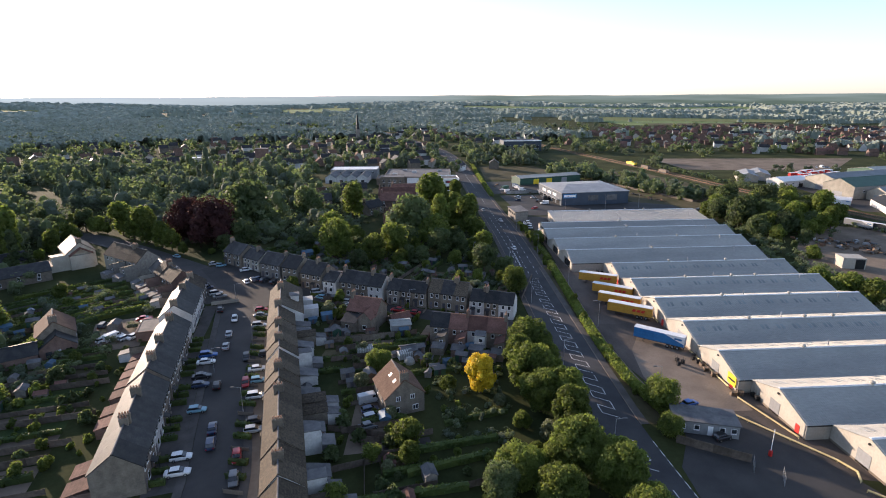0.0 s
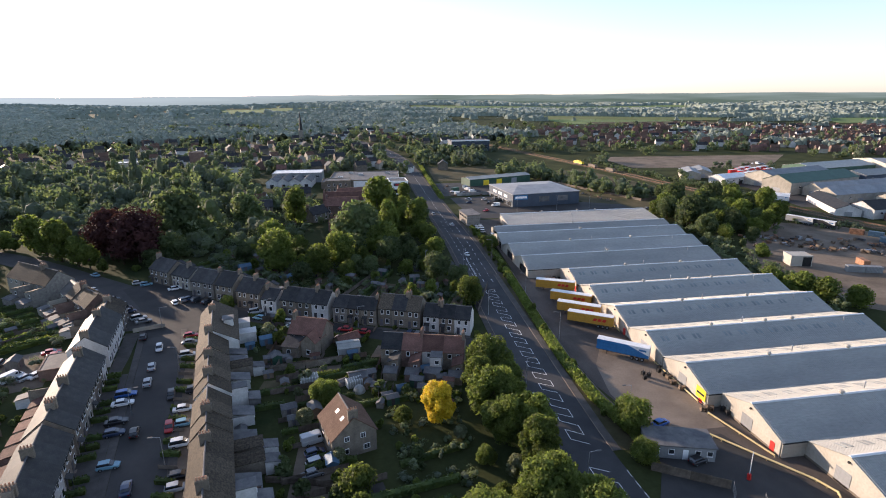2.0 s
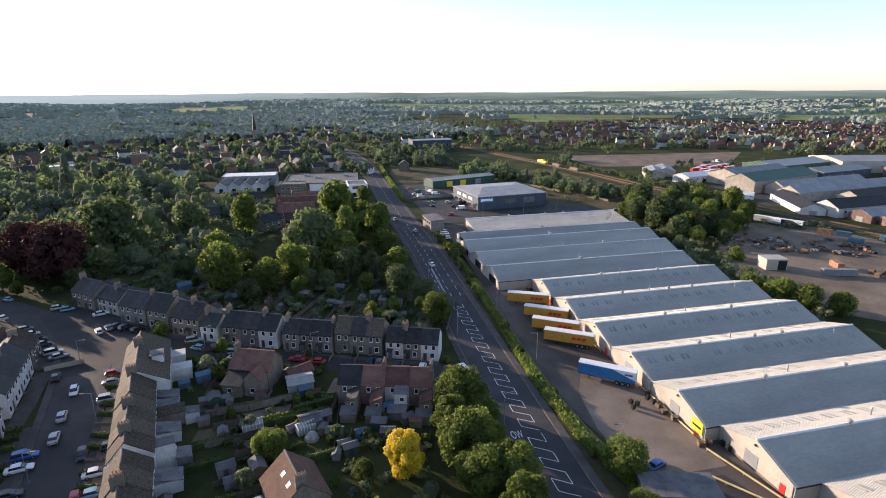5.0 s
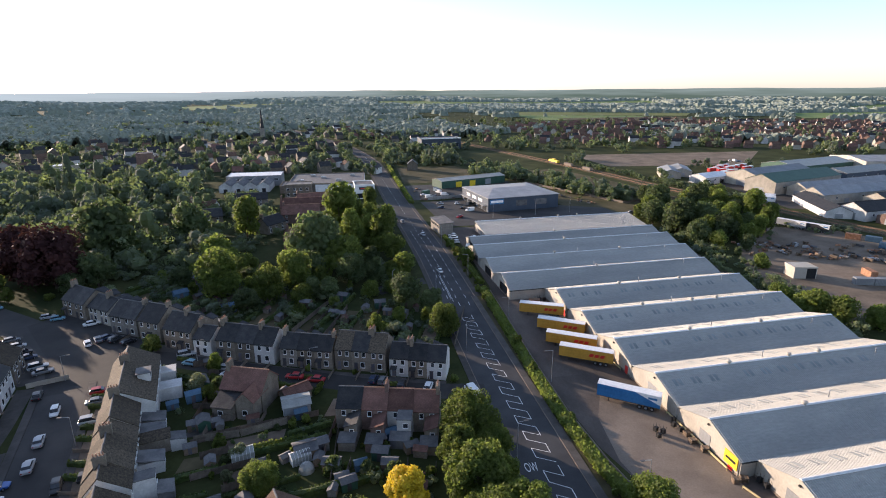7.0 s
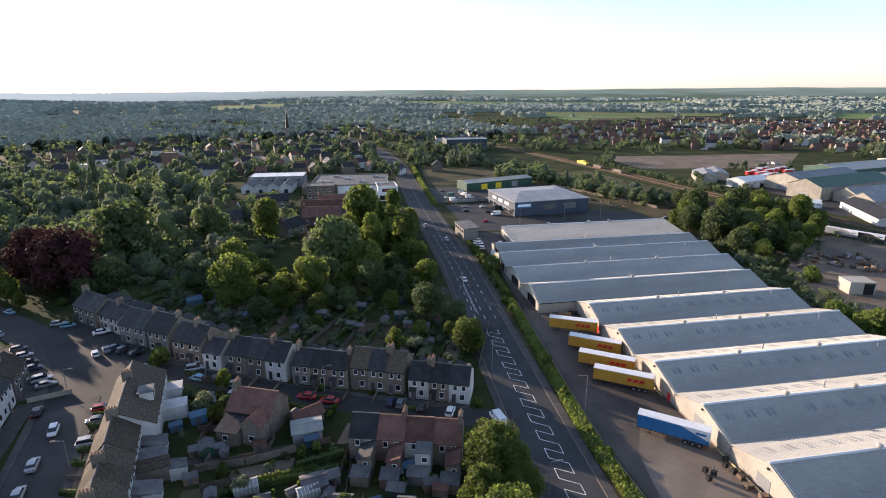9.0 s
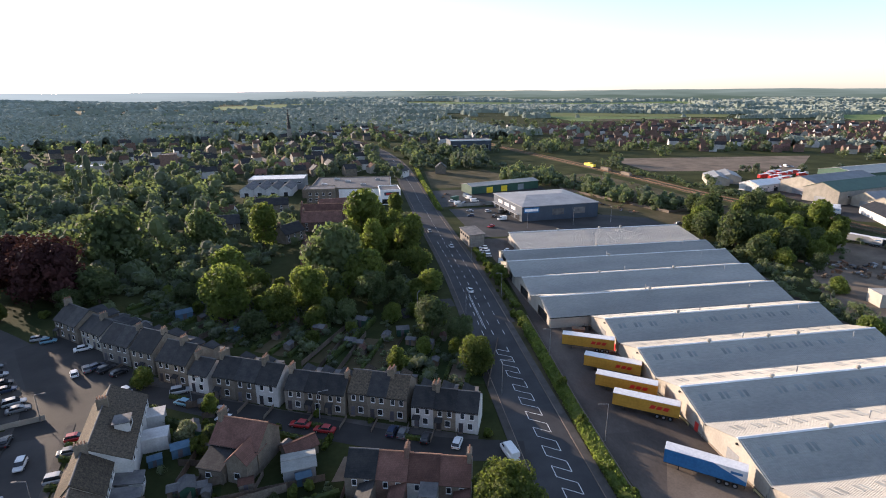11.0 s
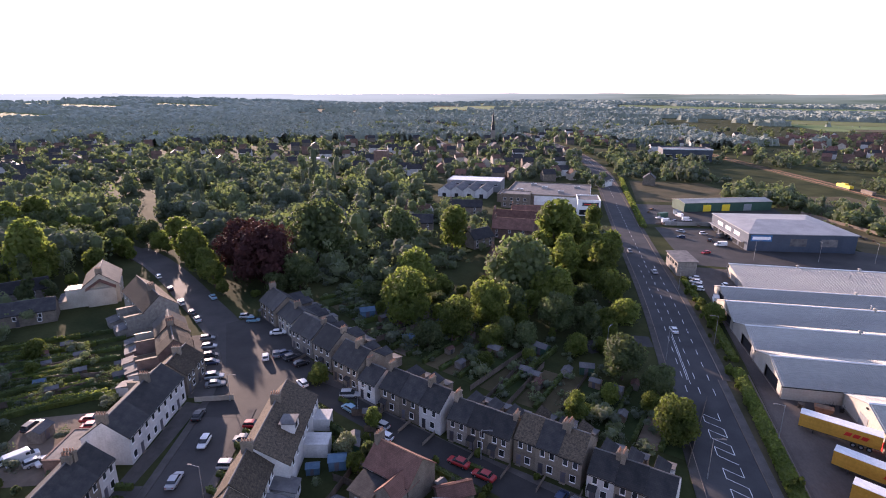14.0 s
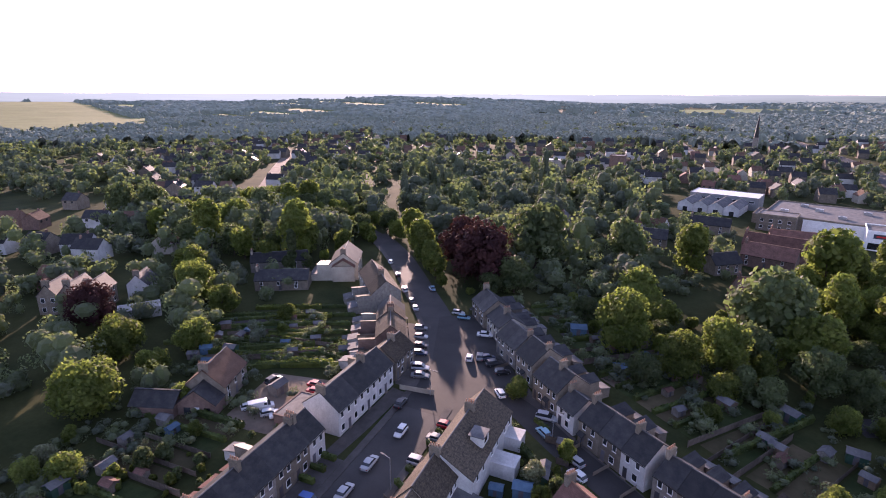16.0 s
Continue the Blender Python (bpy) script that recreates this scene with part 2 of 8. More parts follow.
SHED = mat("shed_timber", (0.12, 0.085, 0.055), (0.19, 0.14, 0.095), 1.0, 0.9, fine=5, vary=0.35)
TARP = mat("blue_tarpaulin", (0.05, 0.10, 0.16), (0.08, 0.14, 0.20), 1.0, 0.6, vary=0.3)
RUST = mat("rusty_steel", (0.17, 0.085, 0.045), (0.28, 0.15, 0.085), 0.8, 0.85, vary=0.35)
FIELD = mat("crop_field", (0.115, 0.135, 0.045), (0.15, 0.165, 0.06), 0.01, 0.95, fine=0.1, spec=0.12)
FIELD_GREEN = mat("green_field", (0.10, 0.15, 0.05), (0.15, 0.19, 0.07), 0.01, 0.95, fine=0.1, spec=0.12)
CAR_PAINTS = [mat(nm, c, tuple(v * 1.08 for v in c), 1.0, 0.3, bump=0, vary=0.06, spec=0.6) for nm, c in (
    ("white_car_paint", (0.66, 0.66, 0.65)), ("silver_car_paint", (0.36, 0.37, 0.38)), ("dark_blue_car_paint", (0.02, 0.035, 0.08)),
    ("black_car_paint", (0.016, 0.016, 0.018)), ("red_car_paint", (0.30, 0.015, 0.015)), ("grey_car_paint", (0.13, 0.135, 0.14)),
    ("pale_blue_car_paint", (0.16, 0.30, 0.38)), ("blue_car_paint", (0.02, 0.08, 0.30)))]
PAINT_WORD = ["white", "silver", "dark blue", "black", "red", "grey", "pale blue", "blue"]
HEADLAMP = mat("headlamp_glass", (0.5, 0.5, 0.5), (0.6, 0.6, 0.6), 2, 0.15, bump=0)
TAILLAMP = mat("tail_lamp_red", (0.25, 0.01, 0.01), (0.3, 0.015, 0.015), 2, 0.3, bump=0)


# ---- mesh helpers ----
class Geo:
    """A list of points and faces that grows piece by piece."""

    def __init__(self):
        self.v, self.f = [], []

    def add(self, verts, faces, m=None):
        n = len(self.v)
        self.v += [tuple(m @ Vector(p)) for p in verts] if m is not None else [tuple(p) for p in verts]
        self.f += [tuple(i + n for i in f) for f in faces]
        return self

    def box(self, x0, y0, z0, x1, y1, z1, m=None):
        return self.add([(x0, y0, z0), (x1, y0, z0), (x1, y1, z0), (x0, y1, z0), (x0, y0, z1), (x1, y0, z1), (x1, y1, z1), (x0, y1, z1)],
                        [(0, 3, 2, 1), (4, 5, 6, 7), (0, 1, 5, 4), (1, 2, 6, 5), (2, 3, 7, 6), (3, 0, 4, 7)], m)

    def extrude_x(self, poly, x0, x1, m=None):
        """A closed (y, z) outline drawn along x."""
        k = len(poly)
        vs = [(x0, a, b) for a, b in poly] + [(x1, a, b) for a, b in poly]
        fs = [tuple(range(k - 1, -1, -1)), tuple(range(k, 2 * k))] + [(i, (i + 1) % k, k + (i + 1) % k, k + i) for i in range(k)]
        return self.add(vs, fs, m)

    def slab(self, a, b, c, d, t):
        """A plate whose top has the four corners given, t thick."""
        top = [Vector(p) for p in (a, b, c, d)]
        nrm = (top[1] - top[0]).cross(top[3] - top[0]).normalized() * t
        vs = [p - nrm for p in top] + top
        return self.add(vs, [(0, 3, 2, 1), (4, 5, 6, 7), (0, 1, 5, 4), (1, 2, 6, 5), (2, 3, 7, 6), (3, 0, 4, 7)])

    def tube(self, p, q, r0, r1=None, n=8):
        p, q, r1 = Vector(p), Vector(q), r0 if r1 is None else r1
        ax = (q - p).normalized()
        u = ax.cross((0, 0, 1) if abs(ax.z) < 0.9 else (1, 0, 0)).normalized()
        w = ax.cross(u)
        ring = [u * math.cos(2 * math.pi * i / n) + w * math.sin(2 * math.pi * i / n) for i in range(n)]
        vs = [p + k * r0 for k in ring] + [q + k * r1 for k in ring]
        fs = [(i, (i + 1) % n, n + (i + 1) % n, n + i) for i in range(n)] + [tuple(range(n - 1, -1, -1)), tuple(range(n, 2 * n))]
        return self.add(vs, fs)

    def ball(self, c, rx, ry, rz, n=8, k=5):
        vs = [(c[0], c[1], c[2] - rz)]
        for j in range(1, k):
            a = math.pi * (j / k - 0.5)
            vs += [(c[0] + rx * math.cos(a) * math.cos(2 * math.pi * i / n), c[1] + ry * math.cos(a) * math.sin(2 * math.pi * i / n), c[2] + rz * math.sin(a)) for i in range(n)]
        vs.append((c[0], c[1], c[2] + rz))
        fs = [(0, 1 + (i + 1) % n, 1 + i) for i in range(n)]
        for j in range(k - 2):
            fs += [(1 + j * n + i, 1 + j * n + (i + 1) % n, 1 + (j + 1) * n + (i + 1) % n, 1 + (j + 1) * n + i) for i in range(n)]
        last = len(vs) - 1
        fs += [(last, 1 + (k - 2) * n + i, 1 + (k - 2) * n + (i + 1) % n) for i in range(n)]
        return self.add(vs, fs)

    def mesh(self, name, material):
        me = bpy.data.meshes.new(name)
        me.from_pydata(self.v, [], self.f)
        me.materials.append(material)
        return me


def part(name, geo, material, parent=None, label=""):
    ob = new(name, geo.mesh(name, material))
    if parent is not None:
        ob.parent = parent
    return tagged(ob, label)


def thing(name, label, category, group="", m=None):
    ob = tagged(new(name), label, category, group)
    if m is not None:
        ob.matrix_basis = m
    return ob


def structure(name, geo, material, label=""):
    return tagged(part(name, geo, material), label, kind="structure")


def put(x, y, turn=0.0, s=1.0, dz=0.0, sz=None):
    """A place on the ground, turned by degrees and scaled."""
    return Matrix.Translation((x, y, gz(x, y) + dz)) @ Matrix.Rotation(radians(turn), 4, "Z") @ Matrix.Diagonal((s, s, sz or s, 1))


def along(pts, step):
    """Points at even steps on a line of (x, y), with the left-hand normal."""
    out = []
    for (x0, y0), (x1, y1) in zip(pts, pts[1:]):
        n = max(1, round(math.hypot(x1 - x0, y1 - y0) / step))
        out += [(x0 + (x1 - x0) * i / n, y0 + (y1 - y0) * i / n) for i in range(n)]
    out.append(pts[-1])
    res = []
    for i, (x, y) in enumerate(out):
        a, b = out[max(0, i - 1)], out[min(len(out) - 1, i + 1)]
        d = math.hypot(b[0] - a[0], b[1] - a[1]) or 1
        res.append((x, y, -(b[1] - a[1]) / d, (b[0] - a[0]) / d))
    return res


def smooth(pts, rounds=2):
    for _ in range(rounds):
        out = [pts[0]]
        for a, b in zip(pts, pts[1:]):
            out += [(a[0] * 0.75 + b[0] * 0.25, a[1] * 0.75 + b[1] * 0.25), (a[0] * 0.25 + b[0] * 0.75, a[1] * 0.25 + b[1] * 0.75)]
        pts = out + [pts[-1]]
    return pts


def ribbon(pts, left, right, dz, skirt=0.0, step=6.0, geo=None):
    """A strip on the ground between two offsets from a line (left is positive)."""
    geo = geo or Geo()
    row = along(pts, step)
    k = max(1, round(abs(left - right) / 7))
    vs, fs = [], []
    for x, y, nx, ny in row:
        for j in range(k + 1):
            o = left + (right - left) * j / k
            vs.append((x + nx * o, y + ny * o, gz(x + nx * o, y + ny * o) + dz))
    w = k + 1
    for i in range(len(row) - 1):
        for j in range(k):
            fs.append((i * w + j, i * w + j + 1, (i + 1) * w + j + 1, (i + 1) * w + j))
    if skirt:
        for j in (0, k):
            base = len(vs)
            vs += [(vs[i * w + j][0], vs[i * w + j][1], vs[i * w + j][2] - skirt) for i in range(len(row))]
            for i in range(len(row) - 1):
                fs.append((i * w + j, (i + 1) * w + j, base + i + 1, base + i))
    return geo.add(vs, fs)


def area(side_a, side_b, dz, geo=None):
    """A sheet on the ground between two lines of equal count."""
    geo = geo or Geo()
    vs, fs, prev = [], [], None
    rows = []
    for (a0, a1), (b0, b1) in zip(zip(side_a, side_a[1:]), zip(side_b, side_b[1:])):
        n = max(1, round(max(math.dist(a0, a1), math.dist(b0, b1)) / 8))
        for i in range(n):
            t = i / n
            rows.append(((a0[0] + (a1[0] - a0[0]) * t, a0[1] + (a1[1] - a0[1]) * t), (b0[0] + (b1[0] - b0[0]) * t, b0[1] + (b1[1] - b0[1]) * t)))
    rows.append((side_a[-1], side_b[-1]))
    k = max(1, round(max(math.dist(a, b) for a, b in rows) / 8))
    for a, b in rows:
        for j in range(k + 1):
            x, y = a[0] + (b[0] - a[0]) * j / k, a[1] + (b[1] - a[1]) * j / k
            vs.append((x, y, gz(x, y) + dz))
    for i in range(len(rows) - 1):
        for j in range(k):
            q = (i * (k + 1) + j, i * (k + 1) + j + 1, (i + 1) * (k + 1) + j + 1, (i + 1) * (k + 1) + j)
            fs.append(q)
    return geo.add(vs, fs)


# ---- ground ----
def build_ground():
    g = Geo()
    xs = sorted({*range(-420, 421, 12), *range(-2400, 2401, 60), *range(-4900, 4901, 350)})
    ys = sorted({*range(-60, 700, 12), *range(-400, 2600, 60), *range(-4800, 4901, 350)})
    g.v = [(x, y, gz(x, y)) for y in ys for x in xs]
    w = len(xs)
    g.f = [(j * w + i, j * w + i + 1, (j + 1) * w + i + 1, (j + 1) * w + i) for j in range(len(ys) - 1) for i in range(w - 1)]
    ground = structure("ground", g, GRASS, "rough dark grass and garden ground with fields towards the horizon")
    for m in (FIELD_GREEN, FIELD, SCRUB):
        ground.data.materials.append(m)
    r = random.Random(3)
    plots = {}
    for poly in ground.data.polygons:
        x, y, _ = poly.center
        if math.hypot(x, y - 100) > 1250:
            key = (int((x + 0.3 * y) // 300), int(y // 180))
            poly.material_index = plots.setdefault(key, r.choice((0, 0, 1, 1, 1, 2, 3)))


build_ground()

MAIN = smooth([(47.0, 20), (42.4, 80), (40.3, 112), (39.7, 128), (40.1, 141), (40.9, 163), (41.8, 187.5), (42.6, 210), (44.3, 250), (45.6, 290), (45.4, 340), (45.5, 400), (46.5, 500), (47.5, 620), (30, 760), (-10, 900), (-60, 1080)])
MAIN_NEAR, MAIN_FAR = [p for p in MAIN if p[1] < 238], [p for p in MAIN if p[1] > 226]
STREET_A = smooth([(-33, 60), (-38.2, 108), (-41.2, 120), (-46.4, 141), (-52.3, 165), (-58.3, 190), (-62.5, 205), (-70, 219), (-85, 234.5), (-104, 250), (-127, 269.5), (-152, 288), (-180, 303), (-215, 306), (-258, 298), (-309, 330), (-426, 432)])
STREET_B = smooth([(-61, 206), (-46, 209), (-29, 199.5), (-14, 193), (3, 185), (18, 178.5), (36, 175)])


def backdrop():
    """The rim of hills far outside the town, with haze painted into its glow."""
    m = bpy.data.materials.new("painted_haze_hills")
    m.use_nodes = True
    n, l = m.node_tree.nodes, m.node_tree.links
    n.remove(n["Principled BSDF"])
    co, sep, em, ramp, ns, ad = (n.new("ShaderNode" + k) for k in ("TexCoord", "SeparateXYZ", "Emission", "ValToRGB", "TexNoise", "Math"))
    l.new(co.outputs["Object"], sep.inputs[0])
    mp = n.new("ShaderNodeMapRange")
    mp.inputs["From Min"].default_value, mp.inputs["From Max"].default_value = 20, 70
    mp.inputs["To Min"].default_value, mp.inputs["To Max"].default_value = -0.45, 0.25
    ns.inputs["Scale"].default_value, ns.inputs["Detail"].default_value = 0.006, 6
    streak = n.new("ShaderNodeMapping")
    streak.inputs["Scale"].default_value = (0.6, 0.6, 14.0)
    l.new(co.outputs["Object"], streak.inputs[0])
    l.new(streak.outputs[0], ns.inputs["Vector"])
    l.new(sep.outputs[2], mp.inputs["Value"])
    ad.operation = "MULTIPLY_ADD"
    ad.inputs[1].default_value = 1.3
    l.new(ns.outputs[0], ad.inputs[0])
    l.new(mp.outputs[0], ad.inputs[2])
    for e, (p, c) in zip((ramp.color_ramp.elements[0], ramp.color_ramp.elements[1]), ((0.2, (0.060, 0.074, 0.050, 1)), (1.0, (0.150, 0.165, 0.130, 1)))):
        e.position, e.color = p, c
    l.new(ad.outputs[0], ramp.inputs[0])
    # the painted haze turns paler and brighter towards the low sun
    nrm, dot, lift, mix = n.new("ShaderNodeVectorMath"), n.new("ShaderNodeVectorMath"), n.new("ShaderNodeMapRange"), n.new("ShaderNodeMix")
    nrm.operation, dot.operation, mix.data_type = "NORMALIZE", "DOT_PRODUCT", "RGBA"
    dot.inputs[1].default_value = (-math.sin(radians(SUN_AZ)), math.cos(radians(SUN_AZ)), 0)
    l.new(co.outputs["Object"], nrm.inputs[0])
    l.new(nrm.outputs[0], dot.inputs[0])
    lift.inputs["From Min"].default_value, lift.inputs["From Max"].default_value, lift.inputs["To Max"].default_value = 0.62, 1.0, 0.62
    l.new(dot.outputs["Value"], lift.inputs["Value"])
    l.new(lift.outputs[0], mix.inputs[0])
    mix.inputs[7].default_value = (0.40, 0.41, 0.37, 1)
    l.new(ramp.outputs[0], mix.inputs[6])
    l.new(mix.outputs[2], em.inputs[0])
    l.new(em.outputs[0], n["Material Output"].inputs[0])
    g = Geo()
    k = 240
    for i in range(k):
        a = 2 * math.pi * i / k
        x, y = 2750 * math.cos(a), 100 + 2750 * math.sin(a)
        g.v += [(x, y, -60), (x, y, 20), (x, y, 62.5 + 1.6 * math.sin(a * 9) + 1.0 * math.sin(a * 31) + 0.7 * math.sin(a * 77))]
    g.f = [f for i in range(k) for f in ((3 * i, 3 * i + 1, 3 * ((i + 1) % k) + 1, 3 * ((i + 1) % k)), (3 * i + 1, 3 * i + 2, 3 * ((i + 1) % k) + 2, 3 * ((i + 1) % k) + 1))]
    structure("backdrop", g, m, "glowing backdrop of blue-green hills with painted haze on the horizon")


backdrop()


# ---- roads ----
smooth_road = ribbon(smooth([(36, 253), (30, 252.6), (25, 249.5), (17, 244)]), 3.4, -3.4, 0.045)
structure("road_main", ribbon(MAIN_NEAR, 6.2, -5.1, 0.05), ASPHALT, "dark asphalt main road with white hatching")
structure("road_main_far", ribbon(MAIN_FAR, 6.4, -6.3, 0.046), ASPHALT, "dark asphalt main road with lane lines")
structure("road_street", ribbon([p for p in STREET_A if p[1] < 300], 4.7, -4.7, 0.05), OLD_ASPHALT, "worn asphalt residential street")
structure("road_hill", ribbon([p for p in STREET_A if p[1] > 296 and p[0] > -300], 3.1, -3.1, 0.045), OLD_ASPHALT, "narrow asphalt road climbing between trees")
# the pale concrete colour stands in for sun on this road
structure("road_estate", ribbon([(-290, 312), (-332, 353), (-401, 415), (-466, 476), (-520, 540)], 4.6, -4.6, 0.06), CONCRETE, "road through the housing estate, sunlight put into its pale colour")
# a sunlit strip of street, its brightness painted as a pale surface
HIGH_STREET = [(-66, 590), (-84, 647), (-124, 771), (-156, 856), (-190, 960)]
structure("road_high_street", ribbon(HIGH_STREET, 5.0, -5.0, 0.06), CONCRETE, "high street of the town, sunlight put into its pale colour")
structure("road_side", smooth_road, OLD_ASPHALT, "narrow asphalt side road joining the main road")
structure("road_lane", ribbon(STREET_B, 3.3, -3.3, 0.055), OLD_ASPHALT, "worn asphalt lane between terraces")
for _nm, _pts, _o in (("", [p for p in MAIN_NEAR if p[1] > 122], 5.1), ("_far", MAIN_FAR, 6.3)):
    structure("pavement_main" + _nm, ribbon(_pts, -_o - 0.15, -_o - 1.9, 0.13, 0.14), PAVING, "tarmac footway along the main road")
    structure("kerb_main" + _nm, ribbon(_pts, -_o, -_o - 0.15, 0.15, 0.16), CONCRETE, "concrete kerb")
structure("pavement_main_west", ribbon(MAIN, 8.0, 6.35, 0.13, 0.14), PAVING, "narrow tarmac footway")
structure("kerb_main_west", ribbon(MAIN, 6.35, 6.2, 0.15, 0.16), CONCRETE, "concrete kerb")
for _nm, _pts in (("street", STREET_A),):
    structure("pavement_" + _nm, ribbon([p for p in _pts[1:] if p[1] < 300], 6.3, 4.75, 0.13, 0.14), PAVING, "tarmac footway")
    structure("pavement_" + _nm + "_east", ribbon([p for p in _pts[1:] if p[1] < 196], -4.75, -6.3, 0.13, 0.14), PAVING, "tarmac footway")
structure("yard", area([(58, 112), (57, 128), (52.5, 150), (52.0, 170), (54.5, 205), (58, 245), (62, 300), (60, 330)], [(150, 90), (150, 128), (150, 150), (150, 170), (150, 205), (155, 245), (165, 300), (165, 330)], 0.04), YARD, "stained concrete and asphalt lorry yard")
structure("yard_slab", area([(55.5, 130), (54.2, 146), (57, 160), (64, 172)], [(72.6, 130), (72.8, 146), (72.9, 160), (72.9, 166)], 0.05), CONCRETE, "pale worn concrete slab in the lorry yard")
structure("yard_road", area([(46, 100), (47, 112), (52, 120), (55, 128)], [(90, 80), (82, 96), (76, 112), (70, 128)], 0.06), OLD_ASPHALT, "worn asphalt yard entrance")
structure("yard_lane", area([(53, 178), (55.2, 205), (58.5, 245), (61.5, 290), (62, 330)], [(66, 178), (66, 205), (60.9, 245), (63.9, 290), (75, 330)], 0.06), YARD, "stained concrete lorry lane")


def markings():
    g = Geo()
    row = along(MAIN, 1.0)
    n = len(row)

    def bar(i0, o0, i1, o1, w=0.14):
        x0, y0, a0, b0 = row[i0]
        x1, y1, a1, b1 = row[i1]
        p, q = Vector((x0 + a0 * o0, y0 + b0 * o0, 0)), Vector((x1 + a1 * o1, y1 + b1 * o1, 0))
        d = (q - p).normalized()
        s = Vector((-d.y, d.x, 0)) * w / 2
        k = max(1, round((q - p).length / 6))
        for j in range(k):
            u, v = p + (q - p) * j / k, p + (q - p) * (j + 1) / k
            g.add([(c.x, c.y, gz(c.x, c.y) + 0.062) for c in (u - s, v - s, v + s, u + s)], [(0, 1, 2, 3)])

    # a winding line of diagonals, joined by turns at their left and right ends, with a gap for the entrance
    first = min(i for i in range(n) if row[i][1] > 108)
    for q in range(26):
        i = first + round(q * 6.1)
        if i + 11 < n and row[i + 7][1] < 224 and q not in (2,):
            bar(i + 4, 1.65, i + 2, -1.65)
            bar(i + 7, 1.65, i + 5, -1.65)
            bar(i + 4, 1.65, i + 7, 1.65)
            if q != 1:
                bar(i + 5, -1.65, i + 8, -1.65)
    for i in range(n - 4):
        y = row[i][1]
        if 226 < y < 700 and i % 7 == 0:
            for o in (-3.0, 0.3, 3.2) if y < 330 else (0.0,):
                bar(i, o, i + 3, o, 0.13)
        if 40 < y < 106 and i % 6 == 0:
            bar(i, 1.65, i + 3, 1.65, 0.13)
            bar(i, -1.65, i + 3, -1.65, 0.13)
        if y < 121 and i % 3 < 2:
            bar(i, -5.0, i + 1, -5.0, 0.14)
        if 230 < y < 262:
            bar(i, 1.8, i + 1, 1.8, 0.12)
        if 232 < y < 258:
            bar(i, 2.2, i + 1, 2.2, 0.12)
    structure("road_marking", g, PAINT, "white road paint")
    tx = bpy.data.curves.new("road_word", "FONT")
    tx.body, tx.size, tx.align_x = "SLOW", 1.0, "CENTER"
    ob = new("road_word", tx)
    dg = bpy.context.evaluated_depsgraph_get()
    me = bpy.data.meshes.new_from_object(ob.evaluated_get(dg))
    bpy.data.objects.remove(ob)
    me.materials.append(PAINT)
    word = tagged(new("road_word", me), "white SLOW lettering painted on the road", kind="structure")
    word.matrix_basis = put(36.1, 146.5, -2.5, 1.0, 0.066) @ Matrix.Diagonal((1.35, 3.6, 1, 1))


markings()


structure("junction", area([(-64.5, 192), (-70, 211), (-86, 236)], [(-50.5, 194), (-45, 214), (-77, 245)], 0.058), OLD_ASPHALT, "wide worn asphalt junction")
structure("parking_bays", area([(-66, 199), (-73, 212), (-84, 229)], [(-71, 198), (-79, 210), (-92, 226)], 0.05), PAVING, "paved parking bays")
structure("lane_frontage", ribbon([(-77, 241), (-60, 225.5), (-44, 214.5), (-28, 203.5), (-11.5, 195.4), (28, 180.9)], 0.2, -5.2, 0.042), PAVING, "paved front yards of the terrace")


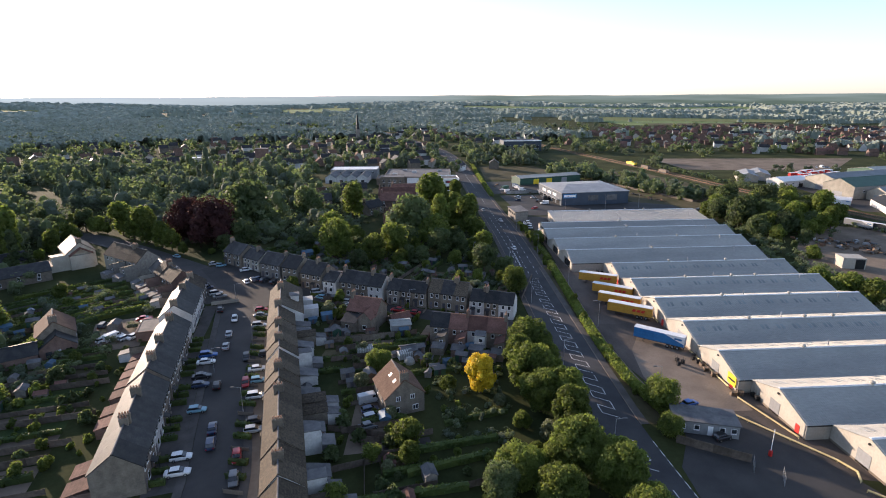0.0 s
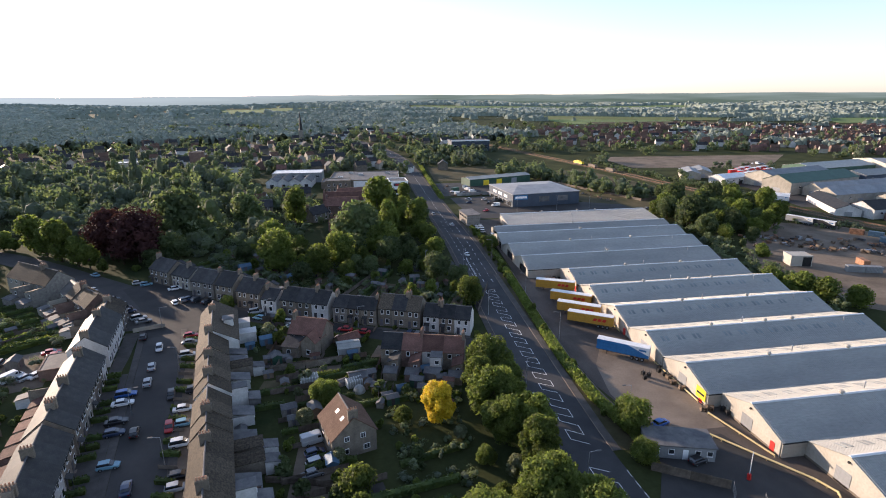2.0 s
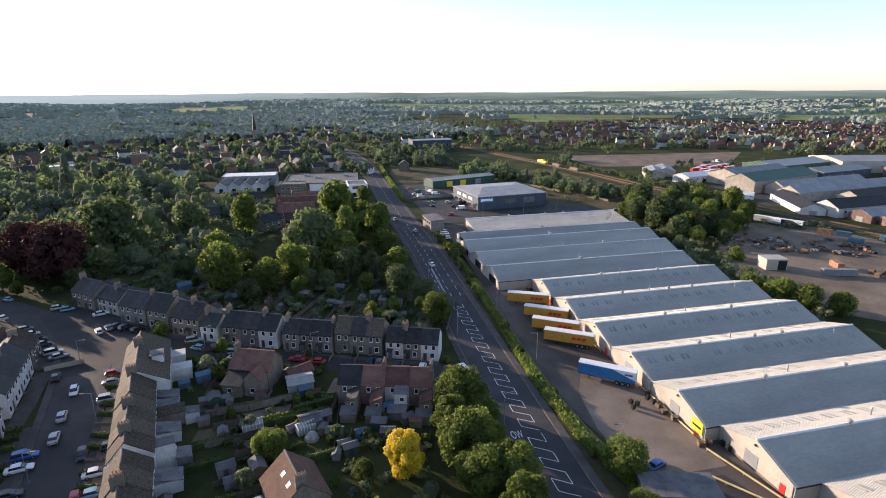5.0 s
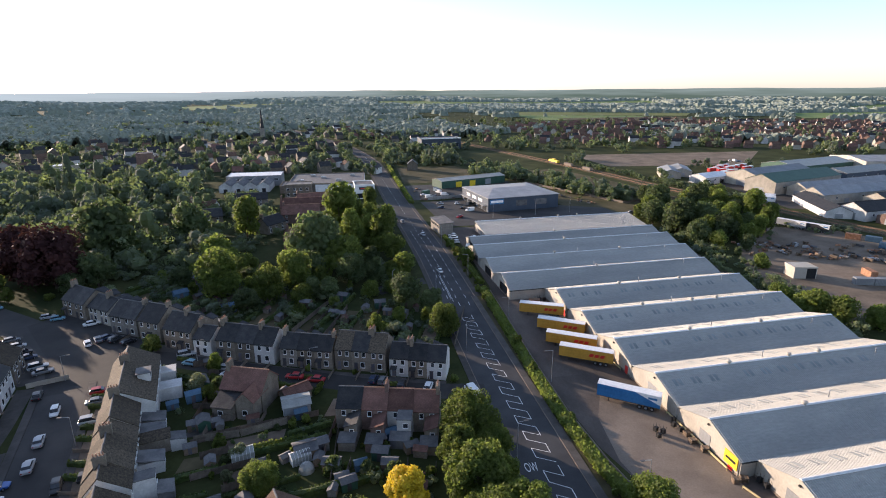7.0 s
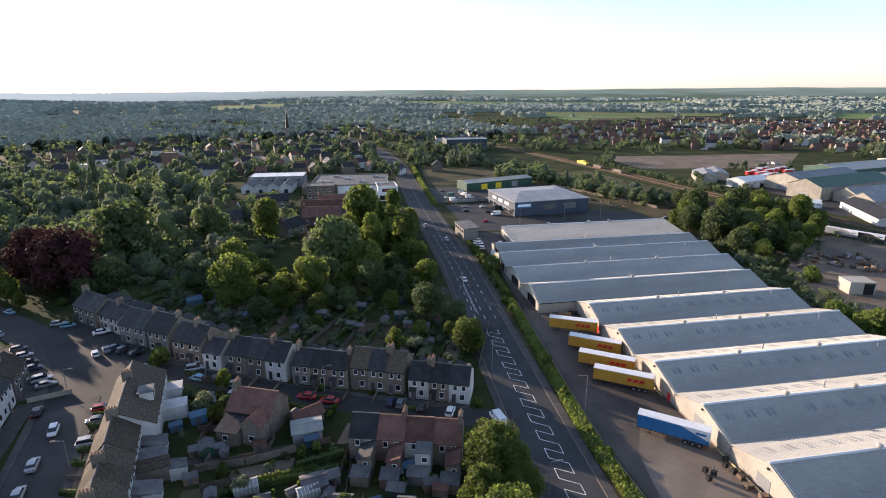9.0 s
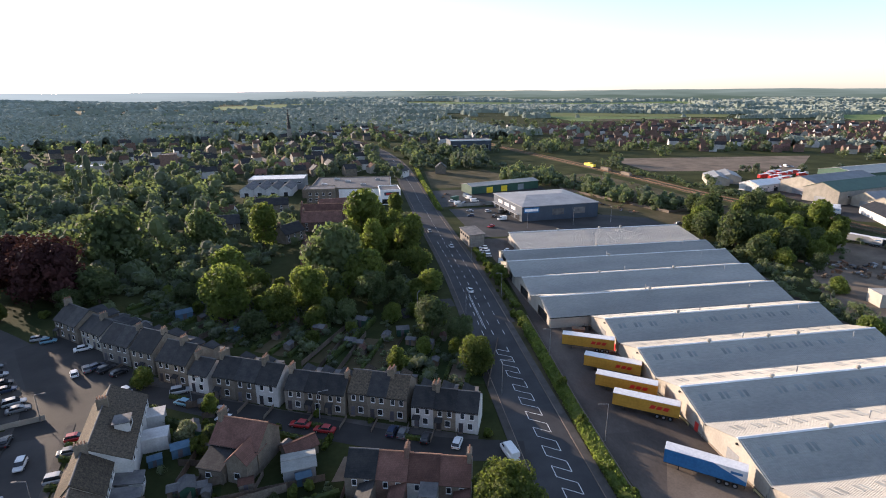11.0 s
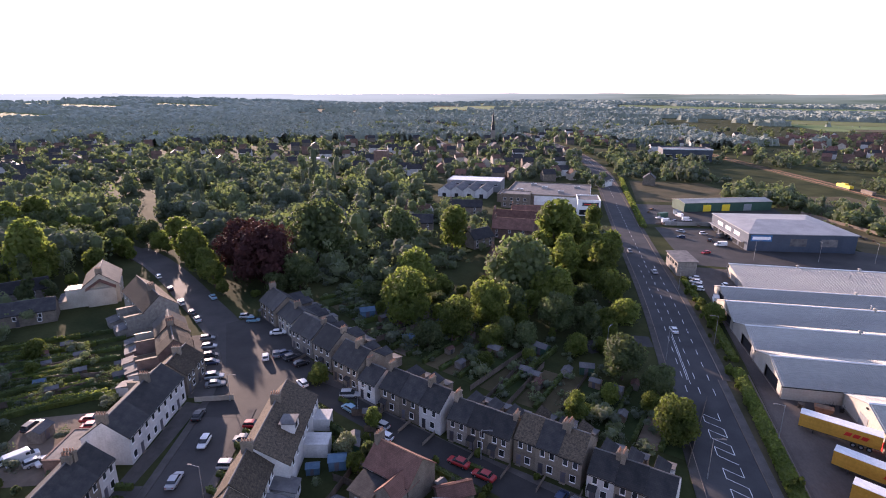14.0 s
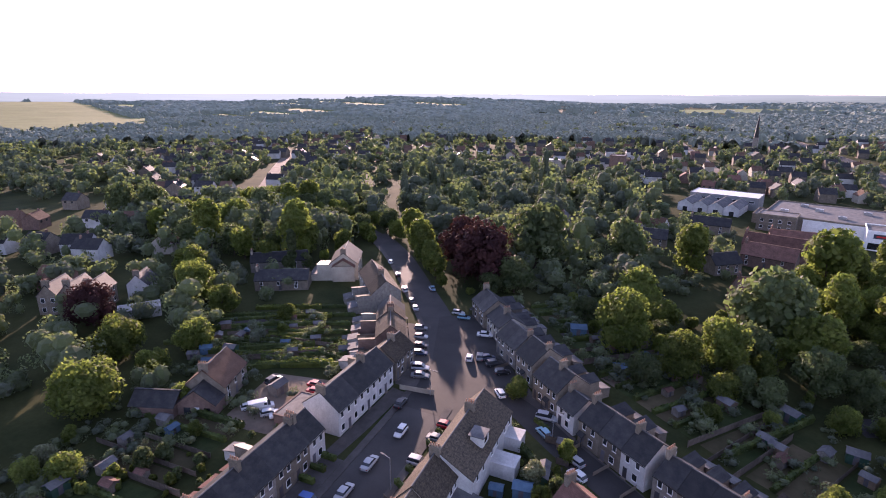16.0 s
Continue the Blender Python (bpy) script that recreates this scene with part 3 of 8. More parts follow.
# ---- factory units ----
def factory_unit(x0, x1, y0, y1, eave=3.6, rise=3.0, dark=True, door="red", skylights=True, vents=2, opening=False, crest=0.5):
    zb = gz((x0 + 75) / 2, (y0 + y1) / 2)
    t = thing("factory_unit", "cream-clad factory unit with a blue-grey ridged sheet roof", "warehouse", "factory units", Matrix.Translation((x0, y0, zb)))
    L, W = x1 - x0, y1 - y0
    top = eave + rise
    R = W * crest
    walls = Geo()
    th = 0.25
    gable = [(0.0, -0.6), (W, -0.6), (W, eave), (R, top - 0.05), (0.0, eave)]
    if opening:
        # a wide doorway through the west gable
        a, b, h = W * 0.16, W * 0.62, eave * 0.98
        walls.extrude_x([(0, -0.6), (a, -0.6), (a, h), (0, eave)], 0, th)
        walls.extrude_x([(b, -0.6), (W, -0.6), (W, eave), (b, h)], 0, th)
        walls.extrude_x([(a, h), (b, h), (W, eave), (R, top - 0.05), (0, eave)], 0, th)
    else:
        walls.extrude_x(gable, 0, th)
    walls.extrude_x(gable, L - th, L)
    walls.box(th, 0, -0.6, L - th, th, eave)
    walls.box(th, W - th, -0.6, L - th, W, eave)
    part("wall", walls, CLAD, t, "cream sheet cladding")
    for side in (0, 1):
        g = Geo()
        ya, yb = (-0.25, R) if side == 0 else (W + 0.25, R)
        za = eave - 0.05
        step = 0.5
        prof = []
        x = -0.3
        while x < L + 0.3:
            prof += [(x, 0.0), (x + 0.3, 0.0), (x + 0.35, 0.075), (x + 0.45, 0.075)]
            x += step
        prof.append((x, 0.0))
        k = len(prof)
        vs = [(px, ya, za + pz) for px, pz in prof] + [(px, yb, top + pz) for px, pz in prof] + [(px, ya, za - 0.12) for px, _ in prof] + [(px, yb, top - 0.12) for px, _ in prof]
        fs = []
        for i in range(k - 1):
            q = (i, i + 1, k + i + 1, k + i)
            r = (2 * k + i, 2 * k + i + 1, i + 1, i)
            fs += [q if side == 0 else q[::-1], r if side == 0 else r[::-1]]
        fs += [(0, k, 3 * k, 2 * k), (k - 1, 2 * k - 1, 4 * k - 1, 3 * k - 1)]
        slope = part("roof_slope", g.add(vs, fs), ROOF_METAL, t)
        if skylights == True or (skylights == "north" and side == 1):
            f0, f1 = (0.55, 0.74) if side == 0 else (0.35, 0.6)
            p = [(0, ya + (yb - ya) * f, za + (top - za) * f + 0.09) for f in (f0, f1)]
            q = [(0.75, c[1], c[2]) for c in p]
            c4 = (p[0], q[0], q[1], p[1]) if side == 0 else (p[0], p[1], q[1], q[0])
            # sun and shade put into the colour: darker south, paler on the lit north slope
            me = Geo().slab(*c4, 0.04).mesh("rooflight", ROOFLIGHT if side == 0 else SKYLIGHT)
            for i in range(int(L / 4.6)):
                if (i * 7 + side) % 9 == 3:
                    continue
                for dx in (0.0, 1.3):
                    light = new("rooflight", me)
                    light.parent, light.location = slope, (2.5 + i * 4.6 + dx, 0, 0)
    part("ridge_cap", Geo().extrude_x([(R - 0.35, top - 0.02), (R + 0.35, top - 0.02), (R + 0.3, top + 0.10), (R, top + 0.19), (R - 0.3, top + 0.10)], -0.3, L + 0.3), WHITE_CLAD, t, "pale ridge cap")
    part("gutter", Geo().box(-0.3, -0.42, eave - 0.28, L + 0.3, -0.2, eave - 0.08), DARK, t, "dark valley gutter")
    for i in range(vents):
        vx = L * (0.2 + 0.5 * (i + 0.5) / vents + 0.04 * ((i * 5) % 3))
        v = part("roof_vent", Geo().tube((vx, R, top), (vx, R, top + 0.6), 0.36, 0.36, 12).ball((vx, R, top + 0.62), 0.6, 0.6, 0.36, 12, 6), CLAD, t, "pale domed roof vent")
    for i in range(2):
        fx, fy = L * (0.45 + 0.42 * i), W * (0.36 if i else 0.62)
        fz = eave + rise * (fy / R if fy < R else (W - fy) / (W - R))
        part("flue", Geo().tube((fx, fy, fz - 0.1), (fx, fy, fz + 1.5), 0.13).tube((fx, fy, fz + 1.5), (fx, fy, fz + 1.75), 0.26, 0.06), STEEL, t, "thin galvanised flue")
    # west gable details
    if opening:
        # black sheet just inside the wall, standing in for the unlit interior
        part("doorway", Geo().box(0.6, W * 0.16, -0.5, 0.7, W * 0.62, eave * 0.98), DARK, t, "black sheet for the unlit inside of the loading doorway")
    else:
        if door:
            part("door", Geo().box(-0.07, W * 0.1, 0.0, 0.02, W * 0.1 + 1.2, 2.1), SIGN_RED, t, "red fire door")
        part("roller_door", Geo().box(-0.06, W * 0.45, 0.1, 0.02, W * 0.45 + 3.2, 3.2), GREY_CLAD, t, "grey roller shutter door")
        part("gable_lamp", Geo().box(-0.35, R - 0.2, top - 1.4, 0.0, R + 0.2, top - 1.1), DARK, t, "floodlight under the gable")
    part("down_pipe", Geo().tube((-0.1, 0.35, 0.0), (-0.1, 0.35, eave), 0.07), STEEL, t)
    part("plinth", Geo().box(-0.06, 0, -0.6, 0.0, W, 0.45), CONCRETE, t, "concrete plinth")
    return t


for _y0, _y1, _x0, _x1 in ((83.0, 101.0, 86.0, 141.0), (101.0, 118.9, 81.6, 141.0), (119.0, 137.2, 76.4, 141.0)):
    factory_unit(_x0, _x1, _y0, _y1, skylights="north")
for _i in range(5):
    factory_unit(73.2, 140.5 + (0.6 if _i > 2 else 0), 137.3 + 18.25 * _i, 137.3 + 18.25 * (_i + 1) - 0.1, door="red" if _i % 2 == 0 else "", skylights="north" if _i == 0 else True, vents=2 + _i % 2)
for _i in range(3):
    factory_unit(60.8, (141.5, 146.5, 150.5)[_i], 229.0 + 18.4 * _i, 229.0 + 18.4 * (_i + 1) - 0.1, opening=True, skylights=False, vents=1 + _i % 2)
factory_unit(63.5, 153.0, 284.4, 297.5, eave=3.8, rise=2.0, opening=True, skylights=False, vents=1)
factory_unit(74.5, 158.0, 298.0, 322.0, eave=2.2, rise=3.0, door="", skylights=False, vents=3, crest=0.96)


# ---- houses ----
def window(parent, x, y, z, w, h, name="window", sash=True, normal=-1):
    """A framed window in a wall that faces -y (or +y)."""
    s = normal
    f = 0.09
    prof = [(y, z - 0.1), (y + s * 0.13, z - 0.1), (y + s * 0.13, z), (y + s * 0.05, z), (y + s * 0.05, z + h), (y, z + h)]
    win = part(name, Geo().extrude_x(prof, x, x + w), UPVC, parent, "white-framed sash window")
    part("pane", Geo().box(x + f, min(y + s * 0.04, y + s * 0.07), z + f, x + w - f, max(y + s * 0.04, y + s * 0.07), z + h - f), GLASS, win)
    return win


def chimney(parent, x, y, z0, z1, w, d, m, pots):
    c = part("chimney", Geo().box(x - w / 2, y - d / 2, z0, x + w / 2, y + d / 2, z1).box(x - w / 2 - 0.07, y - d / 2 - 0.07, z1 - 0.3, x + w / 2 + 0.07, y + d / 2 + 0.07, z1 - 0.12), m, parent, "brick chimney stack")
    for i in range(pots):
        py = y - d / 2 + d * (i + 0.5) / pots
        part("chimney_pot", Geo().tube((x, py, z1), (x, py, z1 + 0.5), 0.14, 0.11, 8), POT, c)


def terrace_house(w, d, eave, rise, wall, roof, kind, rear=1, porch=False, overlap=0.0, crest=0.5, stack=1):
    """A house of a terrace; x along the street from 0 to w, front at y = 0 facing -y."""
    names = {"buff_brick": "buff brick", "white_render": "white-painted", "cream_render": "cream-rendered", "red_brick": "red brick", "grey_flint_wall": "grey flint"}
    roofs = {"roof_slate": "grey slate", "lichened_roof_tile": "lichened tile", "red_clay_tile": "red tile", "brown_concrete_tile": "brown tile"}
    t = thing("terraced_house" if kind == "t" else "house", "%s two-storey %shouse with a %s roof and chimney" % (names[wall.name], "terraced " if kind == "t" else "", roofs[roof.name]), "house", "terraced houses" if kind == "t" else "houses")
    top = eave + rise
    rd = d * crest
    part("wall", Geo().extrude_x([(0, -0.9), (d, -0.9), (d, eave), (rd, top - 0.08), (0, eave)], 0, w), wall, t)
    o = 0.3
    for side in (0, 1):
        ya, za = (-o, eave - o * rise / rd) if side == 0 else (d + o, eave - o * rise / (d - rd))
        a, b, c, e = (-overlap, ya, za + 0.16), (w + overlap, ya, za + 0.16), (w + overlap, rd, top + 0.16), (-overlap, rd, top + 0.16)
        part("roof_slope", Geo().slab(*((a, b, c, e) if side == 0 else (b, a, e, c)), 0.16), roof, t)
        if side == 0:
            part("gutter", Geo().box(0, ya - 0.1, za - 0.06, w, ya, za + 0.06), DARK, t)
    part("ridge_tile", Geo().extrude_x([(rd - 0.16, top + 0.13), (rd + 0.16, top + 0.13), (rd + 0.08, top + 0.26), (rd - 0.08, top + 0.26)], -overlap, w + overlap), POT if roof.name == "red_clay_tile" else LEAD, t)
    if stack:
        chimney(t, 0.42 if stack == 1 else w - 0.42, rd, top - 0.9, top + (1.5 if stack == 1 else 1.2), 0.75, 1.9 if stack == 1 else 1.4, RED_BRICK if wall.name == "red_brick" else BUFF_BRICK, 4 if stack == 1 else 3)
    ww = 0.95
    if w < 6:
        xs_up, xs_dn = ((w * 0.2, w * 0.62) if w > 4.2 else (w * 0.35,)), (w * 0.52,)
    else:
        xs_up, xs_dn = (w * 0.1, w * 0.42, w * 0.76), (w * 0.1, w * 0.74)
    for x in xs_up:
        window(t, x, 0, eave - 1.75, ww, 1.3)
    for x in xs_dn:
        window(t, x, 0, 0.85, 1.15, 1.45)
    dx = w * 0.14 if w < 6 else w * 0.45
    door = part("door", Geo().box(dx, -0.05, 0.05, dx + 0.9, 0.02, 2.1).box(dx - 0.08, -0.07, 2.1, dx + 0.98, 0.02, 2.2), DOOR_PAINT, t, "painted front door")
    part("door_step", Geo().box(dx - 0.1, -0.45, -0.15, dx + 1.0, 0.0, 0.05), CONCRETE, door)
    if porch:
        part("porch", Geo().slab((dx - 0.35, -1.1, 2.3), (dx + 1.3, -1.1, 2.3), (dx + 1.3, 0.0, 2.8), (dx - 0.35, 0.0, 2.8), 0.1).box(dx - 0.3, -1.05, -0.1, dx - 0.2, -0.95, 2.25).box(dx + 1.15, -1.05, -0.1, dx + 1.25, -0.95, 2.25), roof, t, "small porch")
    for x in (w * 0.2, w * 0.6):
        window(t, x, d, eave - 1.7, 0.9, 1.2, normal=1)
    if rear == 3:
        # a low extension across most of the back, and a small dormer
        ext = part("back_extension", Geo().box(0.1, d, -0.9, w * 0.78, d + 4.2, 2.3), RED_BRICK if wall.name == "buff_brick" else wall, t)
        part("extension_roof", Geo().slab((-0.05, d + 4.45, 2.25), (-0.05, d, 3.3), (w * 0.78 + 0.15, d, 3.3), (w * 0.78 + 0.15, d + 4.45, 2.25), 0.12), RED_TILE if roof.name == "roof_slate" else LEAD, ext, "mono-pitched extension roof")
        window(ext, w * 0.2, d + 4.2, 0.9, 1.4, 1.1, normal=1)
    elif rear == 4:
        # a flat-roofed back addition with a white bathroom box
        ext = part("back_extension", Geo().box(0.1, d, -0.9, w * 0.55, d + 3.4, 5.0), WHITE_WALL, t, "white-painted back addition")
        part("flat_roof", Geo().box(0.0, d, 5.0, w * 0.55 + 0.1, d + 3.5, 5.18), LEAD, ext)
        window(ext, w * 0.12, d + 3.4, 3.2, 1.1, 1.1, normal=1)
        part("porch_roof", Geo().slab((0.0, d + 6.0, 2.1), (0.0, d + 3.4, 2.6), (w * 0.8, d + 3.4, 2.6), (w * 0.8, d + 6.0, 2.1), 0.1).box(0.1, d + 3.4, -0.9, w * 0.75, d + 5.9, 2.1), LEAD, ext, "grey felt lean-to")
    elif rear:
        # a two-storey wing and a lower lean-to at the back
        h2 = eave - (1.3 if rear == 1 else 2.5)
        rw = w * (0.5 if rear == 1 else 0.46)
        ln = 4.6 if rear == 1 else 5.2
        ext = part("rear_wing", Geo().add([(0.05, d, -0.9), (rw, d, -0.9), (rw, d + ln, -0.9), (0.05, d + ln, -0.9), (0.05, d, h2 + 0.9), (rw, d, h2), (rw, d + ln, h2), (0.05, d + ln, h2 + 0.9)],
                   [(0, 3, 2, 1), (4, 5, 6, 7), (0, 1, 5, 4), (1, 2, 6, 5), (2, 3, 7, 6), (3, 0, 4, 7)]), wall, t)
        part("rear_roof", Geo().slab((rw + 0.2, d - 0.02, h2 + 0.02), (rw + 0.2, d + ln + 0.2, h2 + 0.02), (0.0, d + ln + 0.2, h2 + 1.04), (0.0, d - 0.02, h2 + 1.04), 0.12), roof, ext)
        window(ext, rw * 0.25, d + ln, h2 - 1.5, 0.9, 1.1, normal=1)
        part("lean_to", Geo().box(0.05, d + ln, -0.9, rw * 1.25, d + ln + 2.7, 2.2), WHITE_WALL if rear == 2 else wall, ext)
        part("lean_to_roof", Geo().slab((-0.1, d + ln + 2.85, 2.2), (-0.1, d + ln, 2.75), (rw * 1.25 + 0.15, d + ln, 2.75), (rw * 1.25 + 0.15, d + ln + 2.85, 2.2), 0.12), LEAD, ext, "grey felt lean-to roof")
    return t


VARIANTS = {}


def variant(*key):
    """A house of this kind, built once below the ground as a pattern for copies."""
    if key not in VARIANTS:
        VARIANTS[key] = [terrace_house(*key), False]
    return VARIANTS[key]


def place_house(key, m):
    v = variant(*key)
    if not v[1]:
        v[1] = True
        v[0].matrix_basis = m
        return v[0]
    return copy_thing(v[0], m)


def row_of_houses(a, b, unit, d, choices, seed, base_dz=0.0, crest=0.5):
    """A terrace whose front line runs from a to b; its gardens lie to the left of that way."""
    r = random.Random(seed)
    n = max(1, round(math.dist(a, b) / unit))
    w = math.dist(a, b) / n
    w = round(w, 2)
    turn = math.degrees(math.atan2(b[1] - a[1], b[0] - a[0]))
    out = []
    for i in range(n):
        x, y = a[0] + (b[0] - a[0]) * i / n, a[1] + (b[1] - a[1]) * i / n
        c = choices[r.randrange(len(choices))] if not isinstance(choices, dict) else choices[i]
        wall, roof, eave, rise, rear = c
        m = Matrix.Translation((x, y, gz(x, y) + base_dz)) @ Matrix.Rotation(radians(turn), 4, "Z")
        out.append(place_house((w, d, eave, rise, wall, roof, "t", rear, r.random() < 0.3, 0.0, crest, (1, 0, 2, 1, 0)[(i + seed) % 5]), m))
    return out


T_SLATE = [(BUFF_BRICK, SLATE, 5.5, 3.2, 3), (BUFF_BRICK, SLATE, 5.5, 3.2, 3), (FLINT, SLATE, 5.5, 3.2, 3), (WHITE_WALL, SLATE, 5.5, 3.2, 0), (BUFF_BRICK, SLATE, 5.5, 3.2, 2), (CREAM_WALL, SLATE, 5.5, 3.2, 3)]
T_TILE = [(BUFF_BRICK, STONE_TILE, 5.5, 3.2, 3), (WHITE_WALL, STONE_TILE, 5.5, 3.2, 4), (CREAM_WALL, STONE_TILE, 5.5, 3.2, 3), (BUFF_BRICK, STONE_TILE, 5.7, 3.3, 0), (WHITE_WALL, STONE_TILE, 5.5, 3.2, 3), (BUFF_BRICK, STONE_TILE, 5.3, 3.0, 2)]
row_of_houses((-49.6, 109.5), (-57.0, 138.0), 4.7, 8.2, T_SLATE, 1)
row_of_houses((-57.4, 139.5), (-64.8, 171.0), 4.7, 8.2, T_SLATE, 2)
row_of_houses((-66.3, 176.0), (-71.0, 197.5), 7.3, 8.6, [(WHITE_WALL, SLATE, 5.6, 3.3, 0)], 3)
row_of_houses((-71.5, 199.0), (-74.0, 209.0), 5.0, 8.0, [(BUFF_BRICK, STONE_TILE, 5.0, 2.9, 2)], 4)
row_of_houses((-44.2, 174.1), (-37.9, 147.1), 4.6, 7.0, T_TILE, 5, crest=0.42)
row_of_houses((-37.6, 145.6), (-24.9, 88.1), 4.6, 7.0, T_TILE, 6, crest=0.42)
_e = row_of_houses((-48.6, 195.4), (-44.0, 173.8), 6.5, 9.5, [(WHITE_WALL, STONE_TILE, 5.2, 3.6, 0)], 7, crest=0.36)
_dm = part("dormer", Geo().box(4.2, 6.2, 6.2, 7.2, 8.6, 8.1), WHITE_WALL, _e[1], "white-painted roof dormer")
part("dormer_roof", Geo().box(4.0, 5.8, 8.1, 7.4, 8.8, 8.25), LEAD, _dm)
part("dormer_window", Geo().box(5.0, 8.59, 6.7, 6.4, 8.64, 7.8), GLASS, _dm)
for _u, _dd, _hh in ((1.2, 3.2, 2.5), (9.5, 4.6, 2.7)):
    part("back_extension", Geo().box(_u, 9.5, -0.9, _u + 3.6, 9.5 + _dd, _hh).box(_u - 0.1, 9.5, _hh, _u + 3.7, 9.6 + _dd, _hh + 0.15), WHITE_WALL, _e[0], "flat-roofed white back extension")
for _n, (_a, _b, _u, _dp, _ch) in enumerate((
    ((-11.5, 196.3), (1.3, 191.7), 4.5, 7.4, [(BUFF_BRICK, SLATE, 5.0, 2.5, 1), (FLINT, SLATE, 5.0, 2.5, 1)]),
    ((2.0, 192.2), (14.1, 187.6), 4.2, 8.4, [(BUFF_BRICK, SLATE, 5.5, 3.1, 2), (BUFF_BRICK, STONE_TILE, 5.5, 3.1, 1), (WHITE_WALL, SLATE, 5.5, 3.1, 1)]),
    ((14.9, 186.3), (28.0, 181.5), 4.6, 7.2, [(WHITE_WALL, SLATE, 4.9, 2.5, 1), (BUFF_BRICK, SLATE, 4.9, 2.5, 1)]),
    ((-27.8, 203.6), (-13.0, 197.0), 5.2, 8.0, [(BUFF_BRICK, SLATE, 5.3, 2.9, 1), (WHITE_WALL, SLATE, 5.3, 2.9, 0), (FLINT, SLATE, 5.3, 2.9, 1)]),
    ((-42.6, 212.9), (-34.6, 208.5), 4.6, 8.6, [(BUFF_BRICK, SLATE, 5.6, 3.3, 1)]),
    ((-34.0, 207.0), (-29.2, 204.5), 5.4, 7.2, [(WHITE_WALL, SLATE, 4.6, 2.4, 0)]),
    ((-60.0, 226.2), (-51.6, 221.0), 4.9, 8.5, [(FLINT, SLATE, 5.4, 3.2, 1), (BUFF_BRICK, STONE_TILE, 5.4, 3.2, 1)]),
    ((-50.6, 219.6), (-44.2, 215.6), 7.5, 9.0, [(BUFF_BRICK, SLATE, 5.8, 3.5, 1)]),
    ((-79.0, 243.5), (-70.4, 236.6), 5.5, 8.5, [(FLINT, SLATE, 5.2, 3.2, 0), (BUFF_BRICK, SLATE, 5.2, 3.2, 1)]),
    ((-69.4, 236.6), (-61.8, 230.6), 4.8, 7.8, [(CREAM_WALL, SLATE, 4.7, 2.6, 1), (WHITE_WALL, SLATE, 4.7, 2.6, 0)]))):
    row_of_houses(_a, _b, _u, _dp, _ch, 40 + _n)
# the terrace going on up the street beyond the parking bays
row_of_houses((-78.2, 210.6), (-93.4, 227.8), 5.6, 7.6, [(BUFF_BRICK, STONE_TILE, 5.0, 3.0, 2), (RED_BRICK, STONE_TILE, 5.2, 3.2, 1), (CREAM_WALL, SLATE, 5.0, 3.0, 1)], 61)
row_of_houses((-99.5, 233.8), (-118.6, 247.4), 7.6, 9.2, [(FLINT, STONE_TILE, 6.0, 3.8, 1), (CREAM_WALL, STONE_TILE, 6.0, 3.8, 0)], 62)
# the terrace whose backs face the gardens, fronts on the lane
row_of_houses((24.0, 168.5), (3.5, 174.0), 4.9, 7.4, {0: (BUFF_BRICK, RED_TILE, 5.0, 2.7, 1), 1: (WHITE_WALL, RED_TILE, 5.0, 2.7, 4), 2: (RED_BRICK, RED_TILE, 5.0, 2.7, 1), 3: (BUFF_BRICK, SLATE, 5.0, 2.7, 1)}, 13)


